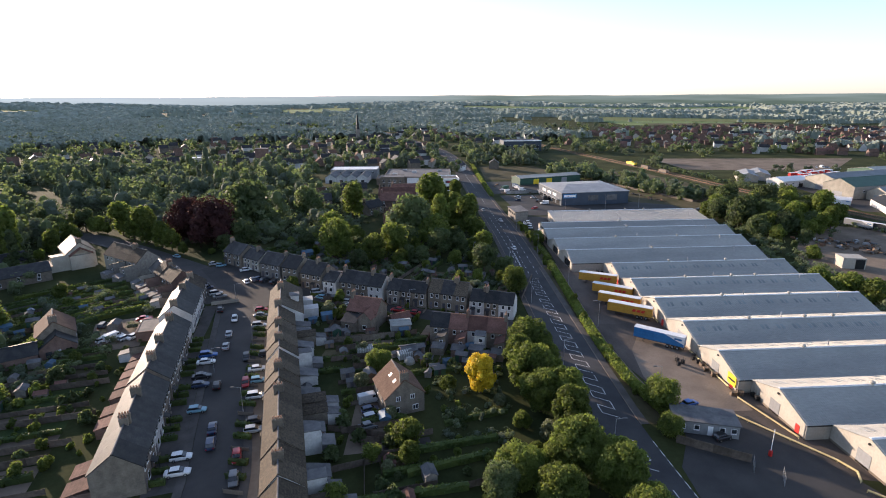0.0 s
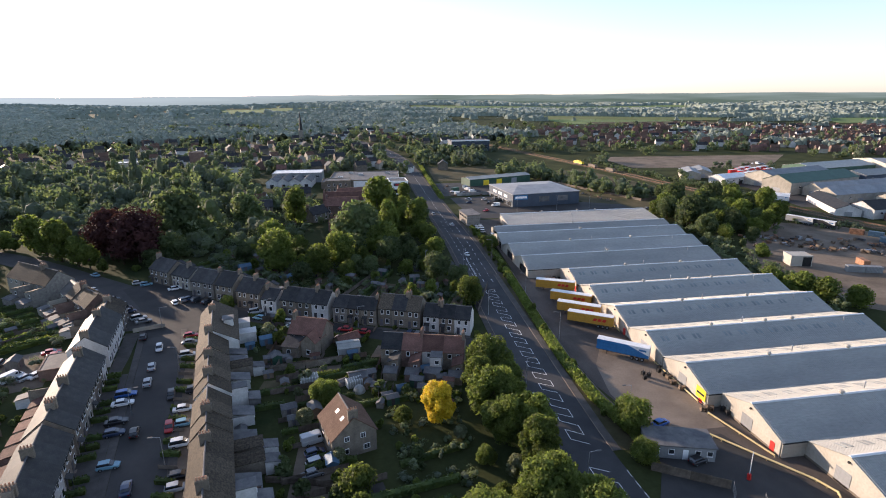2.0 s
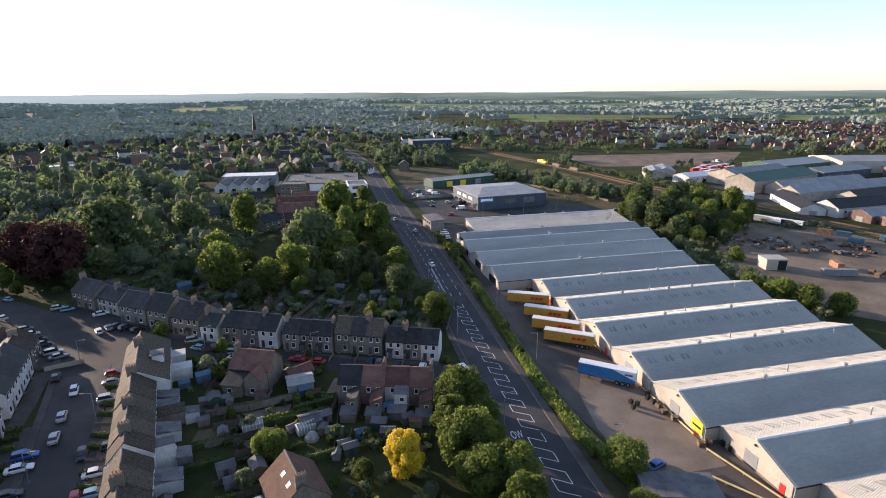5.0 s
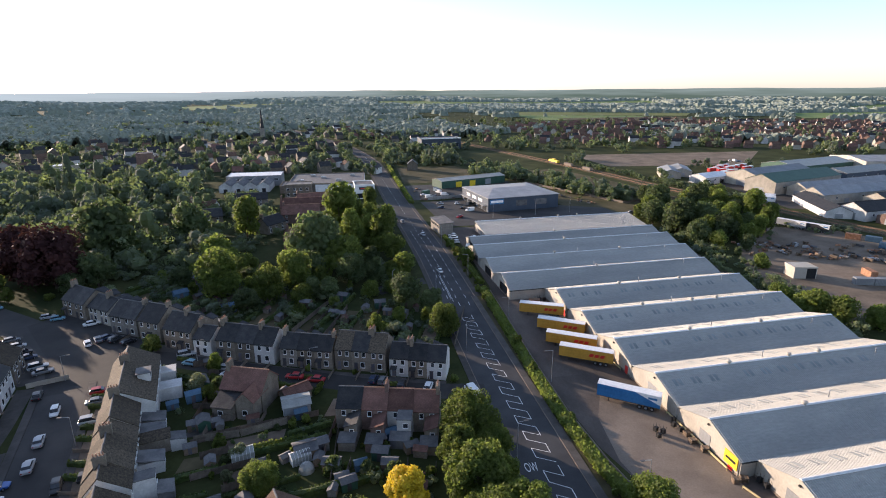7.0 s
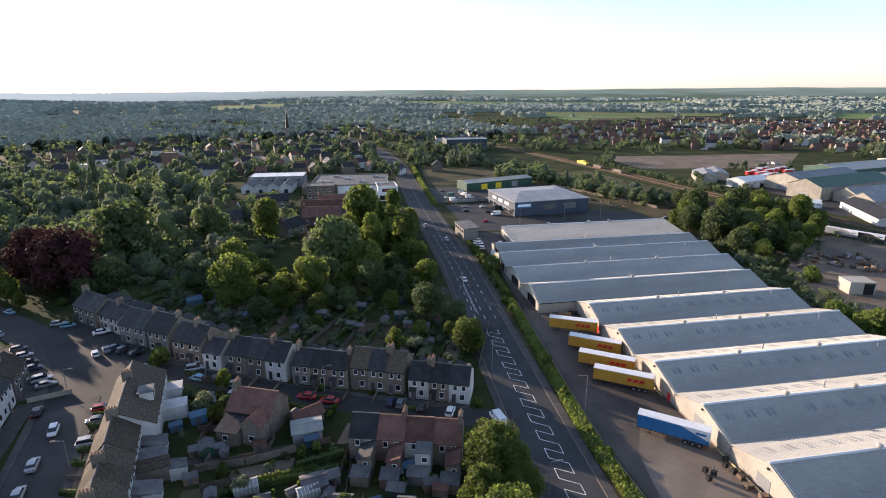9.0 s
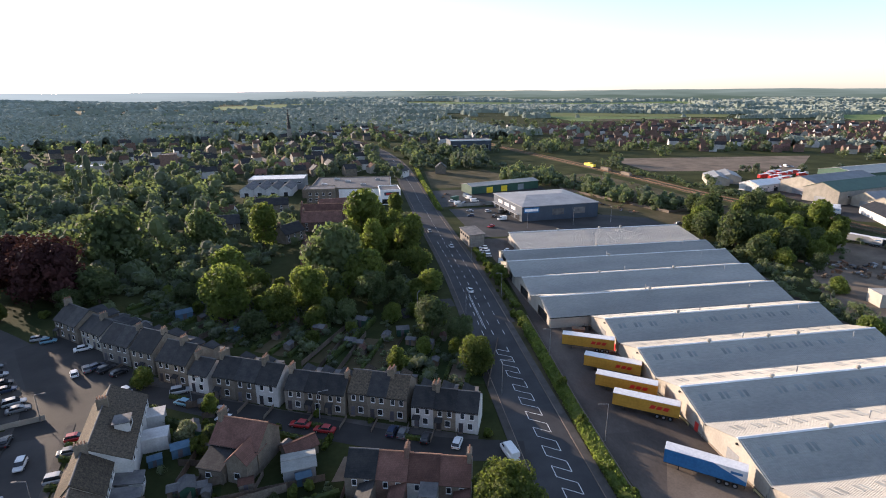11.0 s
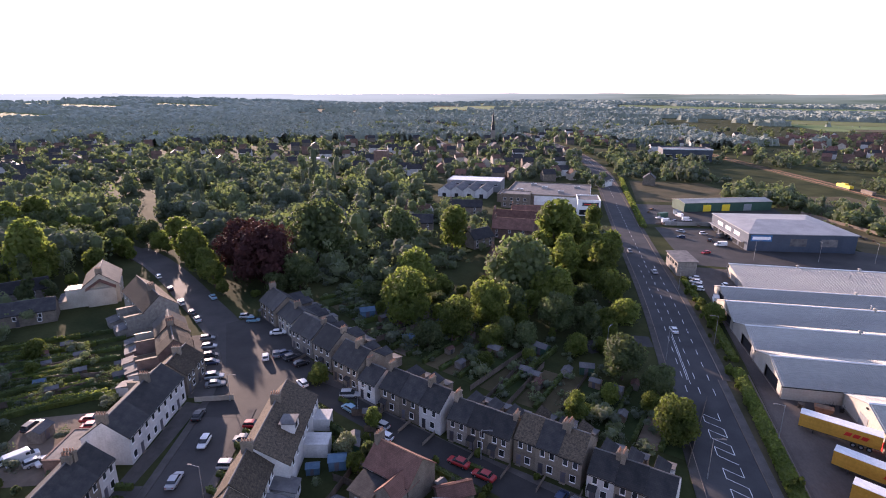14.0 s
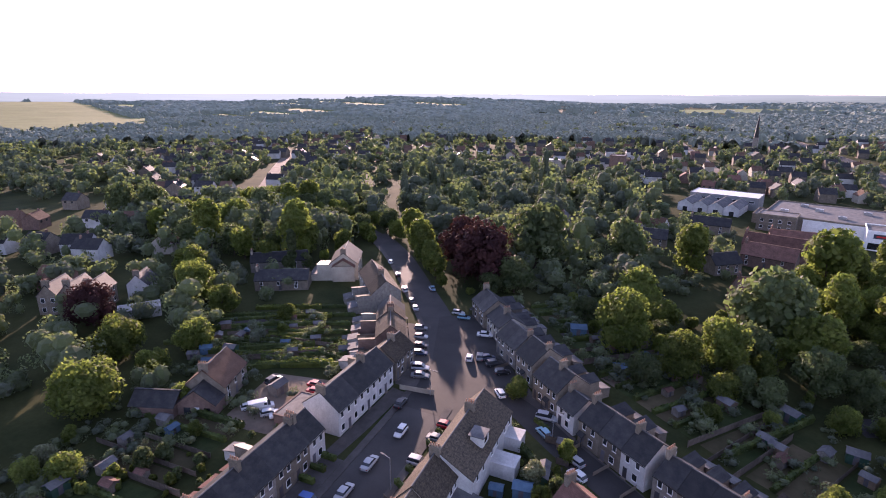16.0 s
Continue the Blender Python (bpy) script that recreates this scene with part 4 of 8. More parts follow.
# ---- trees ----
def crown_mesh(name, seed, rx, rz, zc, blobs, leaves, leaf, material, spread=0.62, cone=0.0):
    """A crown of leaf clumps on many lobes round a darker heart."""
    r = np.random.RandomState(seed)
    cs, rs = [], []
    for i in range(blobs):
        a, u = r.uniform(0, 2 * np.pi), r.uniform(-0.75, 0.95)
        rr = np.sqrt(max(0.0, 1 - u * u)) * r.uniform(0.3, 1.0) ** 0.6 * spread * (1.18 if blobs > 26 else 1.0)
        if cone:
            rr *= 1.0 - cone * (u + 1) / 2
        cs.append((rx * rr * np.cos(a), rx * rr * np.sin(a), zc + rz * u * 0.72))
        rs.append(rx * r.uniform(0.26, 0.52) * (0.54 if blobs > 45 else 0.78 if blobs > 26 else 1.0) * (1.0 - 0.55 * cone * (u + 1) / 2))
    cs, rs = np.array(cs), np.array(rs)
    pick = r.choice(blobs, leaves * 2, p=rs**2 / (rs**2).sum())
    d = r.normal(size=(leaves * 2, 3))
    d[:, 2] += 0.25
    d /= np.linalg.norm(d, axis=1, keepdims=True)
    p = cs[pick] + d * (rs[pick] * (r.uniform(0.0, 1.0, leaves * 2) ** 0.7 * 0.52 + 0.70))[:, None]
    keep = np.ones(len(p), bool)
    for c, q in zip(cs, rs):
        keep &= np.linalg.norm(p - c, axis=1) > q * 0.74
    p, d = p[keep][:leaves], d[keep][:leaves]
    n = d + r.normal(scale=0.55, size=d.shape)
    n /= np.linalg.norm(n, axis=1, keepdims=True)
    u = np.cross(n, r.normal(size=n.shape))
    u /= np.linalg.norm(u, axis=1, keepdims=True)
    w = np.cross(n, u)
    s = (leaf * r.uniform(0.55, 1.25, len(p)))[:, None]
    e = r.uniform(0.5, 0.9, len(p))[:, None]
    quad = np.stack([p - u * s, p + w * s * e, p + u * s, p - w * s * e], 1).reshape(-1, 3)
    faces = np.arange(len(quad)).reshape(-1, 4)
    core = Geo()
    for c, q in zip(cs, rs):
        core.ball(c, q * 0.68, q * 0.68, q * 0.64, 7, 5)
    g = Geo()
    g.v = [tuple(v) for v in quad.tolist()]
    g.f = [tuple(f) for f in faces.tolist()]
    g.add(core.v, core.f)
    return g.mesh(name, material)


def trunk_mesh(h, r, rx, zc, seed):
    g = Geo()
    q = random.Random(seed)
    g.tube((0, 0, -0.4), (0.1, 0.05, h * 0.55), r, r * 0.7, 9)
    for i in range(5):
        a = i * 2.4 + q.random()
        g.tube((0.1, 0.05, h * (0.3 + 0.05 * i)), (rx * 0.5 * math.cos(a), rx * 0.5 * math.sin(a), zc + q.uniform(-0.1, 0.3) * rx), r * 0.45, r * 0.12, 6)
    g.tube((0.1, 0.05, h * 0.5), (0.0, 0.0, zc + rx * 0.4), r * 0.6, r * 0.15, 6)
    return g.mesh("trunk", BARK)


# kind: label, crown leaves material, half width, half height, centre height, lobes, leaf material
TREE_KINDS = {
    "oak": ("broad green deciduous tree in full leaf", 5.4, 5.0, 5.2, 19, LEAF),
    "lime": ("tall green deciduous tree in full leaf", 4.4, 6.4, 6.4, 20, LEAF),
    "maple": ("spreading mid-green tree with a lumpy crown", 6.0, 4.6, 4.8, 21, LEAF),
    "yew": ("dense dark green evergreen tree", 4.2, 5.2, 4.8, 15, LEAF_DARK),
    "elm": ("dark green broad-leaved tree in leaf", 5.6, 5.4, 5.6, 19, LEAF_DARK),
    "spruce": ("tall dark pointed conifer tree", 3.0, 7.4, 6.6, 18, LEAF_DARK),
    "beech": ("large copper beech with dark purple leaves", 6.0, 5.6, 5.4, 22, LEAF_COPPER),
    "golden": ("bright golden-yellow leaved tree", 3.8, 5.0, 4.9, 17, LEAF_GOLD),
    "willow": ("pale silvery-green small tree", 3.8, 3.6, 3.6, 13, LEAF_PALE),
    "bush": ("rounded green garden shrub", 2.0, 1.5, 1.4, 7, LEAF),
    "bush_dark": ("rounded dark evergreen garden shrub", 2.0, 1.6, 1.5, 7, LEAF_DARK),
}
TREES = {}


def tree(kind, x, y, size=1.0, near=True, seed=0, tall=1.0):
    """size 1 is about ten metres high."""
    label, rx, rz, zc, lobes, lm = TREE_KINDS[kind]
    bush = kind.startswith("bush")
    var = seed % (3 if near and kind in ("oak", "lime", "maple", "elm") else 2)
    key = (kind, near, var)
    if near:
        lobes = int(lobes * (4.2 if near == 2 else 1.6))
    turn = (seed * 77 + int(x * 13 + y * 7)) % 360
    m = put(x, y, turn, size, 0, size * tall)
    if key not in TREES:
        if bush:
            t = tagged(new("shrub", crown_mesh("shrub", 11 * len(TREES) + var, rx, rz, zc, lobes, 420, 0.42, lm)), label, "shrub", "garden shrubs")
            t.matrix_basis = m
            TREES[key] = t
            return t
        t = thing("tree", label, "tree", "", m)
        if not bush:
            tk = new("trunk", trunk_mesh(zc * 1.1, 0.32, rx, zc, var))
            tk.parent = t
        count, leaf = (9000, 0.24) if near == 2 else (3200, 0.35) if near else (1500, 0.50)
        cr = new("crown", crown_mesh("crown", 11 * len(TREES) + var, rx, rz, zc, lobes, count, leaf, lm, cone=0.85 if kind == "spruce" else 0.0))
        cr.parent = t
        TREES[key] = t
        return t
    return copy_thing(TREES[key], m)




# ---- the other sheds and shops ----
def gable_shed(name, label, x, y, turn, L, W, eave, rise, wall, roof, doors=(), windows=0, category="industrial building", group=""):
    """A long shed; L along its ridge (local x), W across; the origin is a corner."""
    t = thing(name, label, category, group, put(x, y, turn))
    top = eave + rise
    part("wall", Geo().extrude_x([(0, -1.5), (W, -1.5), (W, eave), (W / 2, top - 0.05), (0, eave)], 0, L), wall, t)
    for side in (0, 1):
        ya, za = (-0.3, eave - 0.3 * rise / (W / 2)) if side == 0 else (W + 0.3, eave - 0.3 * rise / (W / 2))
        a, b, c, e = (-0.3, ya, za + 0.15), (L + 0.3, ya, za + 0.15), (L + 0.3, W / 2, top + 0.15), (-0.3, W / 2, top + 0.15)
        part("roof_slope", Geo().slab(*((a, b, c, e) if side == 0 else (b, a, e, c)), 0.15), roof, t)
    part("ridge_cap", Geo().box(-0.3, W / 2 - 0.25, top + 0.1, L + 0.3, W / 2 + 0.25, top + 0.22), roof, t)
    for side, u, w, h, m in doors:
        if side == "w":
            part("door", Geo().box(-0.08, u, 0, 0.02, u + w, h), m, t)
        elif side == "s":
            part("door", Geo().box(u, -0.08, 0, u + w, 0.02, h), m, t)
        else:
            part("door", Geo().box(L - 0.02, u, 0, L + 0.08, u + w, h), m, t)
    for i in range(windows):
        window(t, L * (i + 0.5) / windows - 0.8, 0, eave * 0.5, 1.6, 1.2, sash=False)
    return t


def flat_building(name, label, x, y, turn, L, W, h, wall, roof, parapet=0.5, windows=(), category="building"):
    """A flat-roofed block; windows: rows of (first x, step, count, z, w, h) on the side that faces -y."""
    t = thing(name, label, category, "", put(x, y, turn))
    part("wall", Geo().box(0, 0, -1.5, L, W, h), wall, t)
    part("flat_roof", Geo().box(0.3, 0.3, h, L - 0.3, W - 0.3, h + 0.06), roof, t)
    g = Geo()
    g.box(-0.1, -0.1, h - 0.2, L + 0.1, 0.3, h + parapet).box(-0.1, W - 0.3, h - 0.2, L + 0.1, W + 0.1, h + parapet)
    g.box(-0.1, 0.3, h - 0.2, 0.3, W - 0.3, h + parapet).box(L - 0.3, 0.3, h - 0.2, L + 0.1, W - 0.3, h + parapet)
    part("parapet", g, wall, t)
    for x0, step, n, z, w, hh in windows:
        for i in range(n):
            window(t, x0 + step * i, 0, z, w, hh, sash=False)
    return t


def rooftop_plant(t, x, y, z, w, d, h):
    return part("roof_plant", Geo().box(x, y, z, x + w, y + d, z + h).box(x + w * 0.2, y + d * 0.2, z + h, x + w * 0.5, y + d * 0.5, z + h + 0.3), STEEL, t, "galvanised rooftop plant")


# tile shop beyond the factory: dark blue walls, shallow hipped grey roof
def shop():
    t = thing("retail_shed", "slate-blue clad trade shop with a grey hipped roof", "shop", "", put(93.5, 361.5, 6.5))
    L, W, h, o = 46.0, 42.0, 8.2, 0.5
    part("wall", Geo().box(0, 0, -1.5, L, W, h), BLUE_CLAD, t)
    r = 12.0
    zt = h + 2.0
    a, b, c, d = (-o, -o, h), (L + o, -o, h), (L + o, W + o, h), (-o, W + o, h)
    e, f = (r, W / 2, zt), (L - r, W / 2, zt)
    g = Geo().add([a, b, c, d, e, f, *[(p[0], p[1], p[2] - 0.3) for p in (a, b, c, d)]], [(0, 1, 5, 4), (1, 2, 5), (2, 3, 4, 5), (3, 0, 4), (0, 6, 7, 1), (1, 7, 8, 2), (2, 8, 9, 3), (3, 9, 6, 0), (6, 9, 8, 7)])
    part("roof", g, GREY_CLAD, t, "weathered grey sheet roof")
    sg = part("sign", Geo().box(1.0, -0.12, 4.6, 10.0, 0.02, 7.4), TRAILER_BLUE, t, "blue and white shop sign")
    part("sign_bar", Geo().box(1.6, -0.16, 5.3, 9.4, -0.1, 6.7), WHITE_CLAD, sg)
    for i in range(2):
        part("poster", Geo().box(18 + 13 * i, -0.1, 2.6, 25 + 13 * i, 0.02, 6.0), LEAD, t, "faded wall poster")
    for i in range(5):
        w = part("shop_window", Geo().box(-0.08, 3 + i * 7.6, 0.3, 0.02, 8.5 + i * 7.6, 3.2), GLASS, t, "dark shop window")
        part("window_frame", Geo().box(-0.12, 2.9 + i * 7.6, 3.2, 0.02, 8.6 + i * 7.6, 3.35), UPVC, w)
    for i in range(3):
        part("wall_sign", Geo().box(-0.14, 9 + i * 9.5, 4.4, 0.02, 15 + i * 9.5, 6.2), WHITE_CLAD, t, "white sign panel")
    part("canopy", Geo().box(-2.2, 2, 3.5, 0, W - 2, 3.75), GREY_CLAD, t)


shop()
gable_shed("trade_unit", "long dark green trade unit with a pale roof and yellow doors", 83.5, 443.0, 18.0, 56, 14, 5.2, 1.2, GREEN_CLAD, CLAD, [("s", 12, 5, 4, SIGN_YELLOW), ("s", 24, 5, 4, SIGN_YELLOW), ("s", 38, 5, 4, GREY_CLAD)])
# small two-storey office by the yard road
_k = flat_building("gatehouse", "small cream office block with a grey roof", 55.0, 316.5, 5, 7.0, 15.0, 5.6, FLINT, LEAD, 0.15)
part("roof_slope", Geo().slab((-0.5, -0.5, 5.8), (7.5, -0.5, 6.1), (7.5, 15.5, 6.1), (-0.5, 15.5, 5.8), 0.2), LEAD, _k, "grey mono-pitch roof")
for _i in range(4):
    part("window", Geo().box(-0.06, 1.2 + _i * 3.5, 3.4, 0.02, 3.6 + _i * 3.5, 4.6), GLASS, _k, "dark window strip")

# supermarket and its neighbours across the road
_m = flat_building("supermarket", "long white and buff flat-roofed supermarket", -22.5, 430.0, -4, 50, 46, 7.2, BUFF_BRICK, LEAD, 0.6, [(2.0, 5.5, 3, 3.6, 2.4, 1.6)])
part("clad_wall", Geo().box(18.0, -0.3, 0, 50.2, -0.05, 6.6), WHITE_CLAD, _m, "pale blue-white clad wall")
part("white_fascia", Geo().box(17.8, -0.45, 6.6, 50.4, 46.2, 6.9), WHITE_CLAD, _m)
for _a, _b in ((6, 12), (20, 24), (31, 10), (40, 30), (12, 34)):
    rooftop_plant(_m, _a, _b, 7.25, 3.5, 2.5, 1.3)
_s = flat_building("shop_tower", "white box-shaped shop entrance with a dark sign", 20.5, 414.5, 2, 12.5, 17, 8.6, WHITE_CLAD, LEAD, 0.5)
part("sign", Geo().box(2.5, -0.12, 5.6, 11.5, 0.02, 7.6), BLUE_CLAD, _s, "dark blue sign panel")
part("sign_bar", Geo().box(3.5, -0.16, 6.2, 10.5, -0.1, 6.9), SIGN_RED, _s)
part("window_band", Geo().box(1.0, -0.1, 0.5, 11.5, 0.02, 3.4), GLASS, _s, "dark glazed front")
_b = flat_building("brick_block", "buff brick block beside the supermarket", -24.0, 423.5, -4, 17, 12, 8.2, BUFF_BRICK, LEAD, 0.4, [(1.5, 4.0, 4, 1.2, 1.6, 1.6), (1.5, 4.0, 4, 4.6, 1.6, 1.6)])
_w = flat_building("office_block", "low grey office block with a bright white flat roof", -67.0, 474.0, -2, 38, 20, 7.0, GREY_CLAD, WHITE_CLAD, 0.3, [(1.5, 4.5, 8, 3.8, 2.8, 1.4)])
for _i in range(4):
    gable_shed("sawtooth_shed", "small white gabled workshop bay", -60.0 + 8.2 * _i, 448.0, 90 - 4, 22, 8, 4.5, 2.6, WHITE_WALL, LEAD, [("w", 2.5, 2.5, 2.6, DARK)], group="workshop bays")
flat_building("low_annexe", "low flat-roofed brick annexe", -28, 440, -3, 12, 20, 4.5, BUFF_BRICK, LEAD)
_f = flat_building("retail_block", "dark blue retail block with a white roof edge", 116.0, 706.0, 0, 48, 30, 12.0, BLUE_CLAD, LEAD, 0.8, [(3, 9, 5, 3.0, 6, 4.0)])
part("white_fascia", Geo().box(-0.4, -0.4, 12.2, 48.4, 0.0, 13.4), WHITE_CLAD, _f)

# clearance yard, railway and its edge
YARD_A = [(150, 196), (158, 226), (170, 252), (196, 280), (222, 298)]
YARD_B = [(176, 168), (262, 165), (264, 200), (262, 240), (252, 280)]
structure("yard_earth", area(YARD_A, YARD_B, 0.04), EARTH, "bare earth and gravel storage yard")
structure("parking_court", area([(62, 333), (61, 366), (60, 398)], [(165, 333), (165, 358), (90, 402)], 0.05), OLD_ASPHALT, "worn asphalt forecourt")
structure("builders_yard", area([(55, 404), (57, 460)], [(140, 412), (140, 468)], 0.05), OLD_ASPHALT, "worn asphalt trade yard")
structure("rail_scrub", area([(146, 338), (142, 405), (142, 440), (100, 500)], [(215, 330), (226, 380), (222, 430), (205, 520)], 0.04), SCRUB, "dry scrub beside the railway")
structure("field_scrub", area([(60, 470), (66, 560)], [(140, 480), (120, 560)], 0.04), SCRUB, "dry scrubland behind the trade unit")
structure("gravel_lot", area([(258, 520), (262, 610)], [(385, 498), (480, 590)], 0.06), EARTH, "flat tan gravel lot")
structure("works_road", area([(270, 330), (286, 400), (284, 450)], [(420, 250), (420, 380), (400, 470)], 0.05), OLD_ASPHALT, "worn asphalt works yard")
RAIL = smooth([(330, 60), (286, 190), (270, 262), (262, 320), (246, 380), (240, 405), (235, 445), (229, 500), (219, 560), (205, 640), (185, 760), (150, 1000)])
structure("track_bed", ribbon(RAIL, 7.0, -7.0, 0.25, 0.3), SCRUB, "grey-brown railway ballast")


def rails():
    for o in (4.3, 2.85, -2.85, -4.3):
        structure("rail", ribbon(RAIL, o + 0.05, o - 0.05, 0.52, 0.15), RUST, "steel rail")
    g = Geo()
    for x, y, nx, ny in along(RAIL, 1.4):
        if 230 < y < 520:
            for o in (3.57, -3.57):
                g.box(-1.3, -0.13, 0, 1.3, 0.13, 0.14, Matrix.Translation((x + nx * o, y + ny * o, gz(x + nx * o, y + ny * o) + 0.24)) @ Matrix.Rotation(math.atan2(ny, nx), 4, "Z"))
    tagged(part("railway_sleepers", g, CONCRETE), "concrete railway sleepers", "railway track", kind="stuff")


rails()

# works across the railway
WAGONS = []
WORKS = [
    ("small grey gabled works shed", 276, 441, 62, 30, 15, 5.2, 2.8, CREAM_WALL, GREY_CLAD), ("small grey gabled works shed", 290, 447, 62, 30, 15, 5.2, 2.8, CREAM_WALL, GREY_CLAD),
    ("white works shed with a ribbed white roof", 277, 413, 14, 26, 15, 5.6, 2.8, WHITE_WALL, WHITE_CLAD),
    ("large cream works hall with a dark green roof", 293, 366, 14, 74, 22, 9.4, 5.2, CREAM_WALL, GREEN_CLAD), ("cream works hall with a pale grey roof", 303, 392, 14, 66, 26, 9.0, 4.6, CREAM_WALL, GREY_CLAD),
    ("cream gabled works shed with a grey roof", 305, 352, 8, 84, 15, 6.2, 4.4, CREAM_WALL, GREY_CLAD), ("cream gabled works shed with a grey roof", 298, 334, 6, 90, 16, 6.4, 4.6, CREAM_WALL, GREY_CLAD),
    ("long white workshop with a dark felt roof", 280.5, 299, 64.5, 48, 13, 4.4, 3.4, WHITE_WALL, SLATE), ("white gabled workshop with a dark slate roof", 281.5, 292.5, 4, 44, 16, 6.0, 4.6, WHITE_WALL, SLATE),
    ("dark-roofed works shed in a row", 322, 314, 8, 64, 14, 6.0, 4.0, CREAM_WALL, SLATE), ("grey-roofed works shed in a row", 340, 296, 6, 70, 15, 6.0, 4.0, CREAM_WALL, GREY_CLAD),
    ("pale green roofed distribution shed", 366, 424, 12, 74, 30, 9.5, 3.4, GREEN_CLAD, SKYLIGHT), ("blue-green works hall with a low roof", 384, 396, 10, 60, 24, 7.5, 3.0, BLUE_CLAD, SKYLIGHT),
    ("large cream and brick distribution shed with a grey roof", 438, 428, -14, 90, 46, 11.0, 3.2, CLAD, GREY_CLAD), ("low green-roofed distribution shed", 452, 380, -14, 80, 30, 8.0, 2.6, RED_BRICK, FIELD_GREEN),
    ("brick workshop with an asbestos roof", 286, 277, 2, 40, 13, 4.6, 3.0, RED_BRICK, GREY_CLAD), ("brick workshop with an asbestos roof", 289, 262, 0, 44, 13, 4.6, 3.0, RED_BRICK, GREY_CLAD),
]
for _n, _x, _y, _t, _L, _W, _e, _r, _wm, _rm in WORKS:
    gable_shed("works_shed", _n, _x, _y, _t, _L, _W, _e * 0.9, _r * 0.85, _wm, _rm, [("w", _W * 0.35, _W * 0.3, min(4.0, _e * 0.6), GREY_CLAD), ("s", _L * 0.2, 4, 2.8, GREY_CLAD), ("s", _L * 0.6, 4, 2.8, DARK)], 4, group="works sheds")
for _x, _y, _t in ((318, 462, 18), (322, 456, 18), (326, 450, 18), (330, 470, 24), (338, 466, 24), (346, 470, 24), (352, 462, 20), (300, 430, 70), (304, 426, 70), (340, 478, 16), (356, 476, 16)):
    WAGONS.append((_x, _y, _t, SIGN_RED, "red curtain-sided trailer parked in the works"))
for _x, _y, _t in ((262, 352, -42), (264.5, 355, -42), (267, 357.5, -42), (269.5, 360, -42)):
    WAGONS.append((_x, _y, _t, SIGN_RED if _x > 268 else TRAILER_WHITE, "white-topped trailer parked by the railway"))
WAGONS.append((234, 288, -60, CHASSIS, "dark lorry trailer in the clearance yard"))
# steel store and cabins in the clearance yard
_h = flat_building("site_store", "square cream steel store with its open front painted dark", 172.0, 226.5, -14, 8.4, 6.6, 4.4, CLAD, CLAD, 0.1)
# the shade of an open front, painted as a flat black panel
part("opening", Geo().box(4.6, -0.06, 0.0, 8.0, 0.03, 3.9), DARK, _h, "black panel painted as the shade of an open front")


# ---- vehicles ----
def loft(sections):
    """A hull over rings of equal count."""
    g = Geo()
    k = len(sections[0])
    vs = [p for s in sections for p in s]
    fs = []
    for i in range(len(sections) - 1):
        fs += [(i * k + j, i * k + (j + 1) % k, (i + 1) * k + (j + 1) % k, (i + 1) * k + j) for j in range(k)]
    fs += [tuple(range(k - 1, -1, -1)), tuple(range((len(sections) - 1) * k, len(sections) * k))]
    return g.add(vs, fs)


def ring(x, w, z0, z1, chamfer=0.12):
    return [(x, -w + chamfer, z0), (x, w - chamfer, z0), (x, w, z0 + chamfer * 1.4), (x, w, z1 - chamfer), (x, w - chamfer, z1), (x, -w + chamfer, z1), (x, -w, z1 - chamfer), (x, -w, z0 + chamfer * 1.4)]


